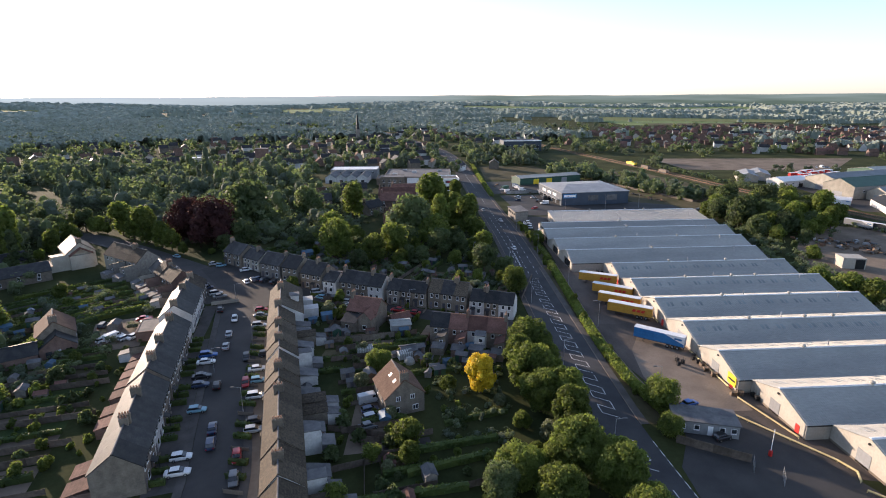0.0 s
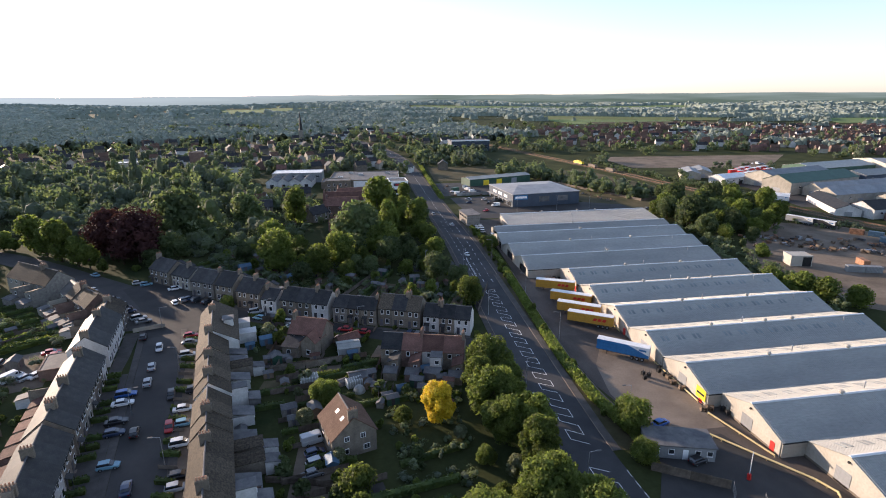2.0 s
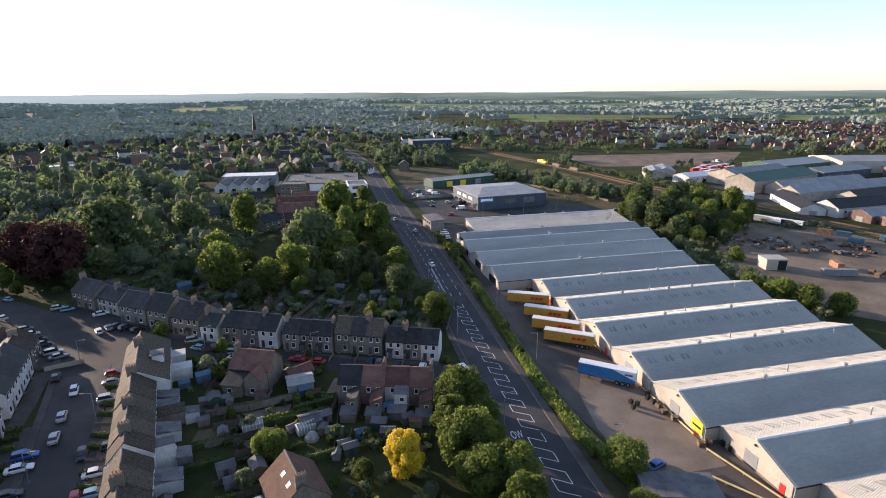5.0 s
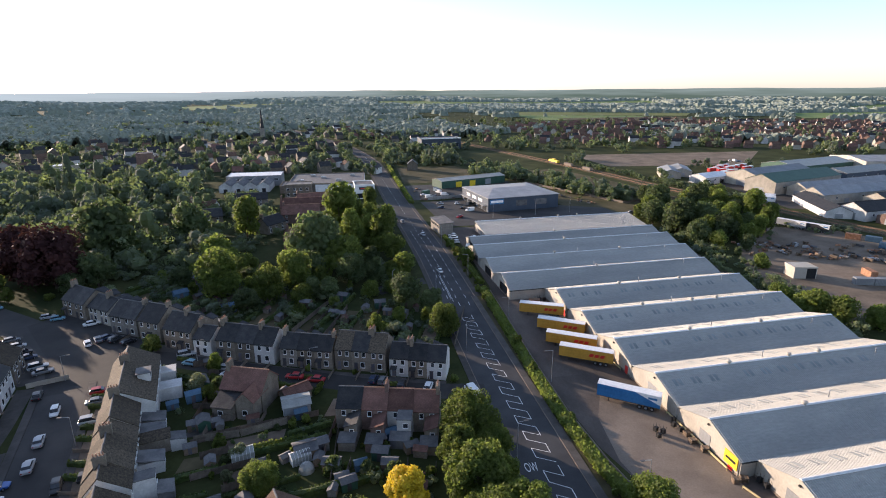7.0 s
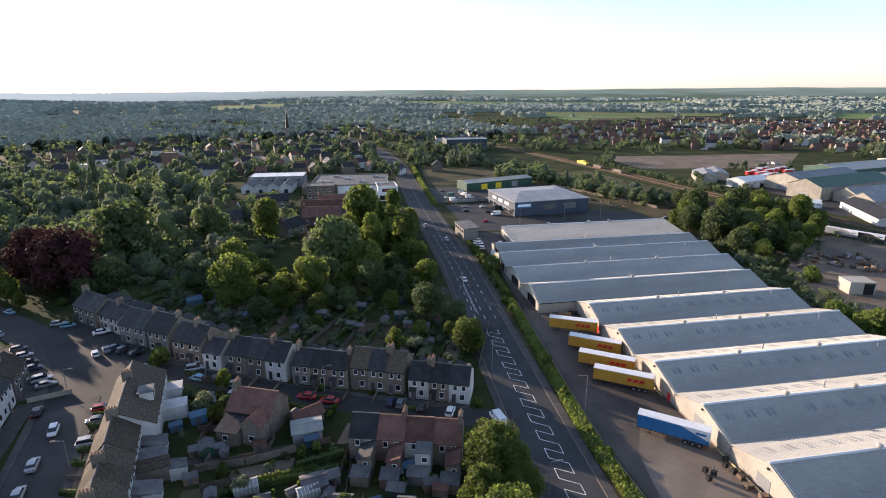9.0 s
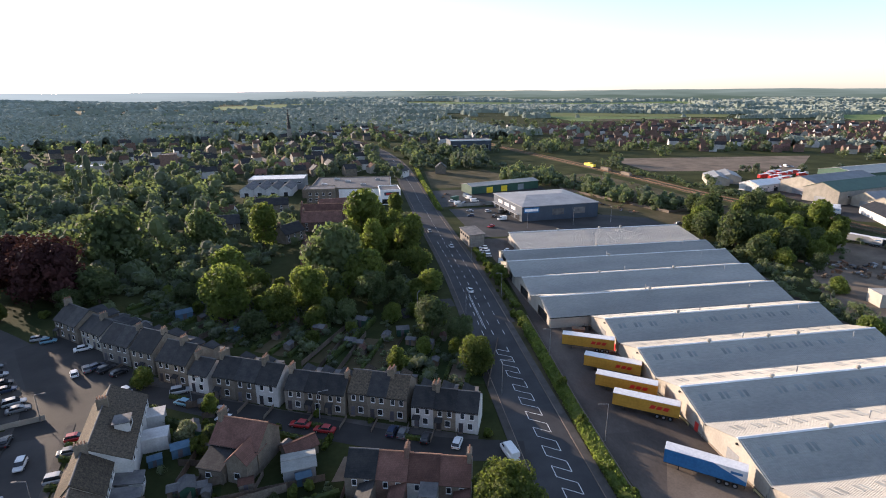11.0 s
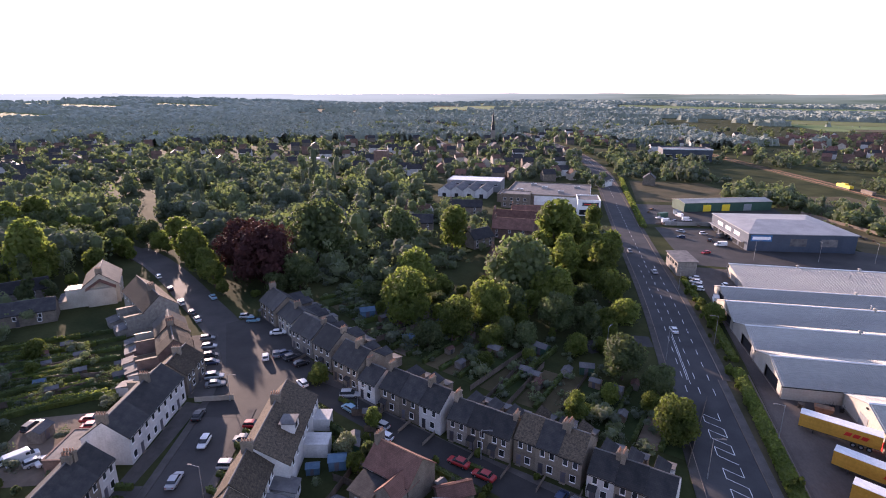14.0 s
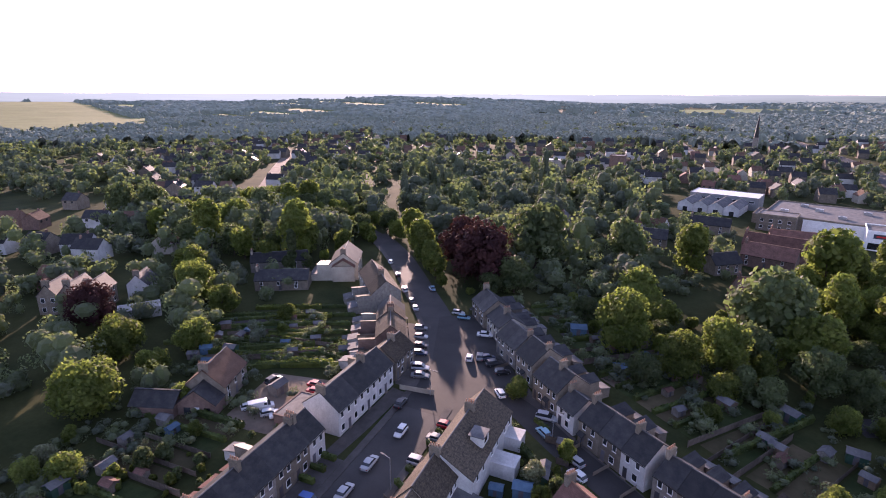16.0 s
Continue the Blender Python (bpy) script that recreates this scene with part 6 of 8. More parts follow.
for _i, (_x, _y, _c) in enumerate(((81.5, 388, "white"), (88.5, 384, "grey"), (81.4, 375, "black"), (70.1, 308.4, "white"), (78, 428, "white"), (71, 390, "silver"), (69, 378, "dark blue"), (84, 367, "white"), (74, 352, "red"), (386, 521, "white"), (391, 520, "white"), (395, 519, "silver"), (397, 508, "white"), (178.6, 340, "white"), (173, 341, "grey"), (360, 470, "white"), (352, 462, "grey"), (300, 400, "white"), (303, 410, "black"))):
    park(_x, _y, 15 + 25 * _i, _c, ("hatch", "van", "saloon")[_i % 3])


# ---- hedges, fences and gardens ----
def hedge(pts, w, h, seed, m=HEDGE, label="clipped green garden hedge", leaf=0.22, dens=16):
    """A hedge along a line of (x, y): a dark heart and a coat of leaf clumps."""
    r = np.random.RandomState(seed)
    g = Geo()
    row = along(pts, 1.5)
    n = len(row)
    vs, fs = [], []
    for x, y, nx, ny in row:
        k = h * r.uniform(0.75, 0.95)
        z = gz(x, y)
        o = w * r.uniform(0.34, 0.42)
        vs += [(x + nx * o, y + ny * o, z - 0.1), (x + nx * o, y + ny * o, z + k * 0.85), (x, y, z + k), (x - nx * o, y - ny * o, z + k * 0.85), (x - nx * o, y - ny * o, z - 0.1)]
    for i in range(n - 1):
        fs += [(i * 5 + j, i * 5 + j + 1, (i + 1) * 5 + j + 1, (i + 1) * 5 + j) for j in range(4)]
    fs += [(0, 1, 2, 3, 4), tuple((n - 1) * 5 + j for j in (4, 3, 2, 1, 0))]
    g.add(vs, fs)
    total = sum(math.dist(a[:2], b[:2]) for a, b in zip(row, row[1:]))
    cnt = int(total * dens)
    for q in range(cnt):
        i = min(n - 2, int(r.uniform(0, n - 1)))
        f = r.random_sample()
        x, y = row[i][0] * (1 - f) + row[i + 1][0] * f, row[i][1] * (1 - f) + row[i + 1][1] * f
        a = r.uniform(-0.25, math.pi + 0.25)
        o, zz = math.cos(a) * w * 0.5, (0.42 + 0.55 * math.sin(a)) * h if math.sin(a) > 0 else 0.3 * h
        p = Vector((x + row[i][2] * o, y + row[i][3] * o, gz(x, y) + zz * r.uniform(0.85, 1.12)))
        u = Vector(r.normal(size=3)).normalized() * leaf * r.uniform(0.6, 1.4)
        v = u.cross(Vector(r.normal(size=3)).normalized()) 
        g.add([p - u, p + v, p + u, p - v], [(0, 1, 2, 3)])
    return tagged(part("hedge", g, m), label, "hedge", "garden hedges")


FENCE_ME = {}


def fence(a, b, h=1.7, m=FENCE, label="weathered timber board fence"):
    """Panels between posts from a to b."""
    L = math.dist(a, b)
    n = max(1, round(L / 3.4))
    w = L / n
    solid = m in (BUFF_BRICK, RED_BRICK, CONCRETE, CREAM_WALL)
    t = thing("garden_wall" if solid else "garden_fence", label, "wall" if solid else "fence", "garden walls" if solid else "garden fences")
    turn = math.atan2(b[1] - a[1], b[0] - a[0])
    key = (round(w, 1), h, m.name)
    if key not in FENCE_ME:
        FENCE_ME[key] = (Geo().box(0.05, -0.02, 0.05, w - 0.05, 0.02, h).box(0.05, -0.05, h * 0.25, w - 0.05, 0.05, h * 0.25 + 0.08).box(0.05, -0.05, h * 0.8, w - 0.05, 0.05, h * 0.8 + 0.08).box(-0.05, -0.05, -0.3, 0.05, 0.05, h + 0.1).mesh("panel", m),)
    for i in range(n):
        x, y = a[0] + (b[0] - a[0]) * i / n, a[1] + (b[1] - a[1]) * i / n
        for nm, me in zip(("panel",), FENCE_ME[key]):
            o = new(nm, me)
            o.parent = t
            o.matrix_basis = Matrix.Translation((x, y, gz(x, y))) @ Matrix.Rotation(turn, 4, "Z")
    return t


SHEDS = {}


def shed(x, y, turn, kind, s=1.0):
    m = put(x, y, turn, s)
    if kind in SHEDS:
        return copy_thing(SHEDS[kind], m)
    wall, roof, label = {"timber": (SHED, LEAD, "small timber garden shed with a felt roof"), "blue": (TARP, TARP, "blue-painted garden shed with a pale blue roof"),
                         "tin": (FLINT, LEAD, "grey felt-roofed garden outbuilding"), "brick": (BUFF_BRICK, RED_TILE, "brick outhouse with a red tile roof"), "green": (GREEN_CLAD, LEAD, "small green shed with a grey felt roof")}[kind]
    t = SHEDS[kind] = thing("garden_shed", label, "shed", "garden sheds", m)
    part("wall", Geo().extrude_x([(0, -0.5), (2.2, -0.5), (2.2, 1.9), (1.1, 2.45), (0, 1.9)], 0, 3.0), wall, t)
    part("roof", Geo().slab((-0.15, -0.2, 1.88), (3.15, -0.2, 1.88), (3.15, 1.1, 2.55), (-0.15, 1.1, 2.55), 0.07).slab((3.15, 2.4, 1.88), (-0.15, 2.4, 1.88), (-0.15, 1.1, 2.55), (3.15, 1.1, 2.55), 0.07), roof, t)
    part("door", Geo().box(1.0, -0.05, 0.05, 1.8, 0.0, 1.8), DOOR_PAINT, t)
    return t


def greenhouse(x, y, turn, s=1.0):
    t = thing("greenhouse", "small glazed greenhouse with white bars", "greenhouse", "", put(x, y, turn, s))
    part("glazing", Geo().extrude_x([(0, 0), (2.4, 0), (2.4, 1.6), (1.2, 2.3), (0, 1.6)], 0, 3.6), SKYLIGHT, t, "pale glass panes")
    for i in range(7):
        part("glazing_bar", Geo().extrude_x([(-0.03, 0), (2.43, 0), (2.43, 1.62), (1.2, 2.34), (-0.03, 1.62)], i * 0.6 - 0.03, i * 0.6 + 0.03), UPVC, t)
    return t


def garden_strips(a, b, n, depth, seed, gap=9.0):
    """Plots behind a terrace whose front line runs from a to b: fences, hedges, sheds, lawns and shrubs."""
    r = random.Random(seed)
    L = math.dist(a, b)
    dx, dy = (b[0] - a[0]) / L, (b[1] - a[1]) / L
    nx, ny = -dy, dx
    turn = math.degrees(math.atan2(dy, dx))

    def at(u, v):
        return (a[0] + dx * u + nx * v, a[1] + dy * u + ny * v)

    w = L / n
    for i in range(n + 1):
        end = depth * r.uniform(0.85, 1.1)
        if r.random() < (0.62 if seed in (1, 2, 3, 7) else 0.22):
            fence(at(i * w, gap + r.uniform(0, 6)), at(i * w, end), r.choice((1.2, 1.5, 1.7)))
        else:
            hedge([at(i * w, gap + 6), at(i * w, end)], r.uniform(0.8, 1.4), r.uniform(1.1, 1.9), seed * 50 + i)
        if i == n:
            break
        mid = (i + 0.5) * w
        lawn = area([at(mid - w * 0.4, gap + 6), at(mid - w * 0.4, end - 1)], [at(mid + w * 0.4, gap + 6), at(mid + w * 0.4, end - 1)], 0.03 + 0.004 * (i % 3))
        structure("garden_plot", lawn, r.choice((LAWN, LAWN, SCRUB, PAVING, EARTH)), "small back garden plot")
        if r.random() < 0.75:
            shed(*at(mid - 1 + r.uniform(-0.5, 0.5), end - 3 - r.uniform(0, 4)), turn + r.choice((0, 90, 180)) + r.uniform(-6, 6), r.choice(("timber", "timber", "tin", "brick", "green", "blue")), r.uniform(0.8, 1.15))
        if r.random() < 0.3:
            shed(*at(mid + r.uniform(-0.8, 0.8), gap + 9 + r.uniform(0, 5)), turn + 90, r.choice(("timber", "tin", "brick")), r.uniform(0.7, 1.0))
        for _ in range(r.choice((1, 2, 2, 3))):
            GARDEN_SHRUBS.append((*at(mid + r.uniform(-w * 0.35, w * 0.35), r.uniform(gap + 7, end - 2)), r.uniform(0.45, 1.0), r.random()))
        if r.random() < 0.25:
            GARDEN_TREES.append((*at(mid, r.uniform(gap + 10, end)), r.uniform(0.3, 0.5), r.random()))


GARDEN_SHRUBS, GARDEN_TREES = [], []
garden_strips((-49.6, 109.5), (-64.8, 171.0), 13, 42, 1, 14)
garden_strips((-38.2, 145.5), (-25.5, 88.0), 12, 31, 2, 15)
garden_strips((-49.5, 195.5), (-38.5, 147.0), 9, 25, 3, 15)
garden_strips((-11.5, 196.0), (28.0, 181.5), 8, 42, 4, 14)
garden_strips((-42.5, 212.5), (-12.5, 197.2), 6, 48, 5, 14)
garden_strips((-79.0, 243.5), (-44.5, 216.5), 7, 46, 6, 14)
garden_strips((24.0, 168.5), (3.5, 174.0), 4, 22, 7, 14)
garden_strips((-77.0, 210.0), (-100.0, 232.0), 6, 52, 8, 18)
garden_strips((-74.0, 200.0), (-78.0, 210.0), 2, 50, 9, 10)
for _i, (_x, _y, _s, _q) in enumerate(((-6.8, 171.0, 1.0, 0), (-3.0, 159.0, 1.1, 1), (-20.5, 146.0, 1.1, 2), (2.0, 147.5, 0.9, 3))):
    shed(_x, _y, 15, ("blue", "tin", "tin", "green")[_q], _s)
greenhouse(-6.7, 156.0, 20)
shed(-47.9, 247.0, 30, "blue", 1.6)
shed(-30.5, 233.0, 30, "blue", 1.4)
shed(15.4, 229.0, 0, "green", 1.1)
shed(-88.0, 177.5, 100, "tin", 1.3)
structure("front_gardens", ribbon([(-47.2, 109), (-54.5, 138), (-62.6, 171)], 3.2, -2.2, 0.04), PAVING, "paved front gardens and drives")
structure("front_gardens_white", area([(-62.0, 169.5), (-63.6, 181), (-66.5, 196.5)], [(-65.3, 171.5), (-67.0, 181), (-70.3, 196.5)], 0.045), PAVING, "paved front strip beside the white houses")
structure("front_gardens_east", ribbon([(-29.5, 86), (-34.5, 118), (-41.8, 152), (-48.5, 190)], 2.0, -3.4, 0.04), EARTH, "gravel front gardens and drives")
structure("cottage_drive", area([(-17, 118), (-16, 140)], [(-9.5, 119), (-9.0, 139)], 0.04), EARTH, "gravel drive beside the cottage")
for _i, (_a, _b, _w, _h) in enumerate((((-14.3, 128.0), (-4.9, 129.5), 1.2, 1.6), ((-8.0, 117.3), (13.4, 121.9), 1.6, 1.6), ((-4.8, 111.6), (11.0, 116.7), 1.6, 1.7), ((-17.3, 160.5), (-0.5, 163.9), 1.0, 1.5), ((-13.2, 151.5), (-6.0, 146.8), 1.4, 1.5),
        ((-19, 104), (6, 108), 1.4, 1.6), ((3, 127), (17.0, 131.5), 1.6, 1.3), ((-8, 147.5), (9, 150), 1.4, 1.7), ((-20, 140), (-10, 142.5), 1.0, 1.4))):
    hedge([_a, _b], _w, _h, 500 + _i)
for _a, _b in (((-21, 126), (-9, 123)), ((-22, 112), (-9, 116)), ((-24, 168), (-2, 172)), ((0, 150), (2, 166)), ((6, 108), (20, 112)), ((-12, 105), (-13, 118))):
    fence(_a, _b, 1.5)
_r = random.Random(91)
for _i in range(60):
    GARDEN_SHRUBS.append((_r.uniform(-22, 18), _r.uniform(98, 168), _r.uniform(0.4, 1.0), _r.random()))
for _i in range(26):
    GARDEN_SHRUBS.append((_r.uniform(-135, -84), _r.uniform(176, 214), _r.uniform(0.5, 1.2), _r.random()))
for _i, (_a, _b) in enumerate((((-133, 209.5), (-110, 227)), ((-123.6, 200.4), (-103.6, 215.4)), ((-113, 194.4), (-96.7, 206.5)), ((-134.7, 176), (-122, 190)), ((-128, 205), (-107, 221)), ((-118, 197.5), (-100, 211)), ((-106, 190), (-90, 201)), ((-140, 196), (-128, 206)))):
    hedge([_a, _b], 1.2, 1.3, 540 + _i)
for _i in range(150):
    _u, _v = _r.random(), _r.random()
    GARDEN_SHRUBS.append((-64 - 15 * _v - 42 * _u, 110 + 62 * _v + 6 * _u, _r.uniform(0.35, 1.1), _r.random()))
for _i in range(14):
    _u, _v = _r.random(), _r.random()
    GARDEN_TREES.append((-70 - 15 * _v - 30 * _u, 112 + 60 * _v, _r.uniform(0.28, 0.5), _r.random()))
for _i in range(9):
    GARDEN_TREES.append((_r.uniform(-20, 16), _r.uniform(100, 166), _r.uniform(0.25, 0.45), _r.random()))
fence((49.5, 119.5), (61.0, 112.6), 1.9, FENCE, "brown close-boarded timber fence at the yard entrance")
fence((66, 404), (108, 411), 2.2, STEEL, "grey steel palisade fence")
fence((150, 452), (183, 367), 1.6, CONCRETE, "pale concrete boundary wall")
fence((183, 367), (226, 374), 1.4, CONCRETE, "pale concrete boundary wall")
# front gardens: low walls and hedges along the street
for _i in range(20):
    _f = _i / 19
    _x, _y = -47.0 - 15.0 * _f, 108.5 + 62 * _f
    if _i % 4:
        hedge([(_x + 0.4, _y), (_x - 3.2, _y - 0.8)], 1.1, 1.3, 300 + _i)
for _i in range(24):
    _f = _i / 23
    _x, _y = -30.0 - 17.5 * _f, 96 + 92 * _f
    if _i % 3:
        hedge([(_x - 4.2, _y + 0.8), (_x - 0.6, _y)], 1.1, 1.3, 330 + _i)
    else:
        fence((_x - 4.2, _y + 0.8), (_x - 0.6, _y), 0.9, CONCRETE, "low rendered garden wall")
fence((-60.6, 199.5), (-68.5, 196.8), 1.3, CREAM_WALL, "low pale garden wall at the junction")
for _i, (_a, _b) in enumerate((((-121, 190), (-106, 204)), ((-127, 203), (-112, 216)), ((-104, 184), (-90, 196)), ((-112, 184), (-97, 199)), ((-136, 206), (-120, 219)), ((-99, 187), (-84, 199)))):
    hedge([_a, _b], 1.3, 1.4, 660 + _i, LEAF)
for _x, _y, _t, _k in ((-121.3, 175.0, 40, "tin"), (-115.3, 175.4, 40, "blue"), (-107.9, 193.8, 40, "blue"), (-103, 200, 45, "timber"), (-96, 205, 45, "timber"), (-110, 207, 45, "tin"), (-118, 211, 45, "timber"), (-92, 200, 45, "green")):
    shed(_x, _y, _t, _k, 0.9)
# front yards of the terrace: low dividing walls
for _i, (_x, _y) in enumerate(((-26.5, 202.8), (-20.0, 199.8), (-14.2, 197.0), (-5.2, 193.6), (1.6, 191.0), (8.0, 189.2), (14.4, 186.6), (19.5, 184.4), (24.0, 182.8), (-36.0, 208.6), (-46.5, 216.4), (-54.0, 222.0))):
    fence((_x, _y), (_x - 1.5, _y - 4.2), 0.9, (BUFF_BRICK, CONCRETE)[_i % 2], "low front garden wall")
    if _i % 3 == 0:
        hedge([(_x - 1.6, _y - 4.2), (_x + 2.4, _y - 5.7)], 0.8, 1.1, 620 + _i)
# hedge and guard rail between the road and the yard
hedge([(52.6, 126.0), (49.6, 144.0), (49.3, 163.0), (50.6, 186.0), (52.4, 210.0), (54.6, 240.0)], 3.0, 1.7, 400, LEAF, "ragged green roadside hedge", 0.26, 44)
hedge([(55.8, 246.0), (57.0, 280.0), (56.5, 312.0)], 2.4, 1.3, 401, LEAF, "ragged green roadside hedge", 0.26, 18)
hedge([(53.8, 395.0), (55.0, 430.0), (57, 500), (62, 600)], 3.5, 2.0, 402, LEAF, "ragged green roadside hedge", 0.4, 14)
crash_pipe("guard_rail", [(53.2, 133.0), (51.7, 146.0), (51.3, 163.0), (52.6, 187.0), (54.4, 210.0), (56.6, 238.0)], 0.22, CONCRETE, "pale concrete and steel edge rail beside the hedge")
structure("verge", ribbon([p for p in MAIN if 124 < p[1] < 330], -7.0, -11.2, 0.052, 0.0), SCRUB, "dry grass verge")


# ---- single houses ----
def lone_house(x, y, turn, w, d, eave, rise, wall, roof, rear=0, porch=False):
    t = terrace_house(w, d, eave, rise, wall, roof, "h", rear, porch, 0.25)
    t.matrix_basis = put(x, y, turn)
    return t


# the brown-roofed cottage among the gardens: gable towards the street end
_c = lone_house(-1.0, 132.8, 108, 9.5, 8.8, 4.6, 3.8, BUFF_BRICK, BROWN_TILE)
for _v, _z, _ww, _hh in ((1.4, 0.9, 1.3, 1.2), (5.6, 0.9, 1.6, 1.2), (2.2, 3.6, 1.0, 1.1), (5.4, 3.6, 1.0, 1.1)):
    _wn = part("window", Geo().box(-0.07, _v, _z, 0.01, _v + _ww, _z + _hh), UPVC, _c)
    part("pane", Geo().box(-0.09, _v + 0.1, _z + 0.1, -0.06, _v + _ww / 2 - 0.04, _z + _hh - 0.1).box(-0.09, _v + _ww / 2 + 0.04, _z + 0.1, -0.06, _v + _ww - 0.1, _z + _hh - 0.1), GLASS, _wn)
for _u in (2.0, 5.0):
    part("roof_window", Geo().slab((_u, 6.3, 6.95), (_u, 5.6, 7.55), (_u + 0.9, 5.6, 7.55), (_u + 0.9, 6.3, 6.95), 0.06), UPVC, _c, "pale roof window")
_c = lone_house(-22.6, 179.4, -23, 9.6, 7.4, 4.8, 3.2, BUFF_BRICK, RED_TILE, 0)
part("cross_gable", Geo().extrude_x([(0, -0.9), (4.0, -0.9), (4.0, 4.2), (2.0, 6.2), (0, 4.2)], -3.2, 0.0, Matrix.Translation((9.4, -0.1, 0)) @ Matrix.Rotation(radians(90), 4, "Z")), BUFF_BRICK, _c)
part("cross_roof", Geo().slab((9.7, -3.5, 4.1), (9.7, 3.0, 4.1), (7.4, 3.0, 6.4), (7.4, -3.5, 6.4), 0.15).slab((5.1, 3.0, 4.1), (5.1, -3.5, 4.1), (7.4, -3.5, 6.4), (7.4, 3.0, 6.4), 0.15), RED_TILE, _c)
_wg = part("low_wing", Geo().box(0.3, -4.2, -0.9, 5.0, 0.0, 3.0), BUFF_BRICK, _c)
part("wing_roof", Geo().slab((0.0, -4.5, 2.9), (5.05, -4.5, 2.9), (5.05, 0.1, 4.3), (0.0, 0.1, 4.3), 0.15), SLATE, _wg, "grey slate lean-to roof")
window(_c, 1.6, -4.2, 1.0, 1.2, 1.1)
window(_c, 6.8, -3.35, 1.0, 1.2, 1.2)
gable_shed("outhouse", "low brick outhouse with a red tile roof", -8.8, 177.2, 30, 6.0, 3.6, 1.9, 1.2, BUFF_BRICK, RED_TILE, (), 0, "shed")
gable_shed("garage", "grey-blue timber garage with a pale flat-pitched roof", -9.2, 172.4, 8, 5.6, 4.6, 2.4, 0.5, GREY_CLAD, SKYLIGHT, (("w", 1.0, 2.4, 2.0, UPVC),), 0, "garage")
gable_shed("timber_store", "brown timber store with a felt roof", -6.0, 157.2, 13, 3.9, 3.6, 1.9, 0.7, SHED, LEAD, (), 0, "shed")
fence((-26.0, 167.2), (-17.5, 167.6), 1.7, BUFF_BRICK, "old buff brick garden wall")
fence((-17.3, 167.6), (-8.4, 170.2), 1.7, BUFF_BRICK, "old buff brick garden wall")
fence((2.3, 172.2), (-1.0, 158.2), 1.7, RED_BRICK, "orange brick garden wall")
fence((-27.5, 174.0), (-25.8, 186.0), 1.6)
fence((-28.8, 180.0), (-22.5, 178.6), 1.5)
fence((-24.5, 168.0), (-23.6, 176.0), 1.6)
fence((-14.0, 170.6), (-13.0, 175.0), 1.3)
hedge([(-18.6, 161.2), (-11.7, 162.9), (-4.2, 164.2)], 1.1, 1.6, 580, LEAF)
hedge([(-27.0, 156.0), (-20.0, 158.0)], 1.2, 1.5, 581)
hedge([(-8.0, 165.5), (0.5, 168.0)], 1.2, 1.6, 582)
hedge([(-27.5, 149.5), (-20.5, 151.0)], 1.2, 1.5, 583)
hedge([(-29.0, 188.0), (-22.0, 188.5), (-13.0, 187.0), (-3.5, 182.5)], 1.0, 1.3, 584)
hedge([(-38.5, 196.0), (-31.5, 192.0), (-30.5, 186.0)], 1.5, 1.7, 585)
greenhouse(-17.6, 158.6, 14, 1.1)
for _x, _y, _t, _k, _s in ((-24.1, 171.5, 10, "timber", 0.8), (-21.0, 170.5, 95, "tin", 0.7), (-9.8, 181.0, 60, "timber", 0.7), (-16.5, 171.0, 10, "brick", 0.9), (-1.3, 155.2, 80, "timber", 0.8), (-8.6, 157.2, 30, "tin", 0.7), (4.6, 152.4, 10, "blue", 0.9), (1.0, 149.2, 10, "green", 0.8), (-28.0, 171.0, 12, "timber", 0.9), (-18.9, 142.6, 10, "tin", 0.9),
                           (-26.5, 139.0, 100, "tin", 1.0), (-27.0, 163.5, 12, "timber", 0.8), (-30.5, 182.0, 20, "blue", 1.2), (-34.0, 180.0, 20, "blue", 0.9), (8.5, 158.5, 15, "timber", 0.9), (14.5, 155.5, 15, "timber", 0.9), (17.2, 156.2, 105, "tin", 0.8), (11.2, 160.5, 15, "blue", 1.0)):
    shed(_x, _y, _t, _k, _s)
_ig = thing("garden_dome", "small white domed garden shelter", "shelter", "", put(-4.2, 154.8, 0))
part("cover", Geo().ball((0, 0, 0), 1.5, 1.5, 1.7, 12, 8), SKYLIGHT, _ig)
part("hoop", Geo().tube((-1.5, 0, 0.05), (-0.9, 0, 1.4), 0.04).tube((-0.9, 0, 1.4), (0, 0, 1.75), 0.04).tube((0, 0, 1.75), (0.9, 0, 1.4), 0.04).tube((0.9, 0, 1.4), (1.5, 0, 0.05), 0.04), STEEL, _ig)
structure("back_yard", area([(-1.0, 171.5), (1.2, 178.2)], [(5.2, 171.5), (7.0, 177.8)], 0.05), EARTH, "bare brown back yard beside the lane")
structure("side_yard", area([(-28.5, 169.5), (-27.0, 177.0)], [(-23.5, 169.0), (-22.5, 176.0)], 0.05), PAVING, "paved back yard")
structure("vegetable_plot", area([(-21.0, 163.2), (-20.5, 166.6)], [(-9.0, 165.0), (-8.6, 168.6)], 0.05), EARTH, "dug vegetable plot")
structure("vegetable_plot_small", area([(-27.5, 158.5), (-26.8, 162.5)], [(-20.5, 159.5), (-20.0, 163.0)], 0.05), SCRUB, "rough vegetable plot")
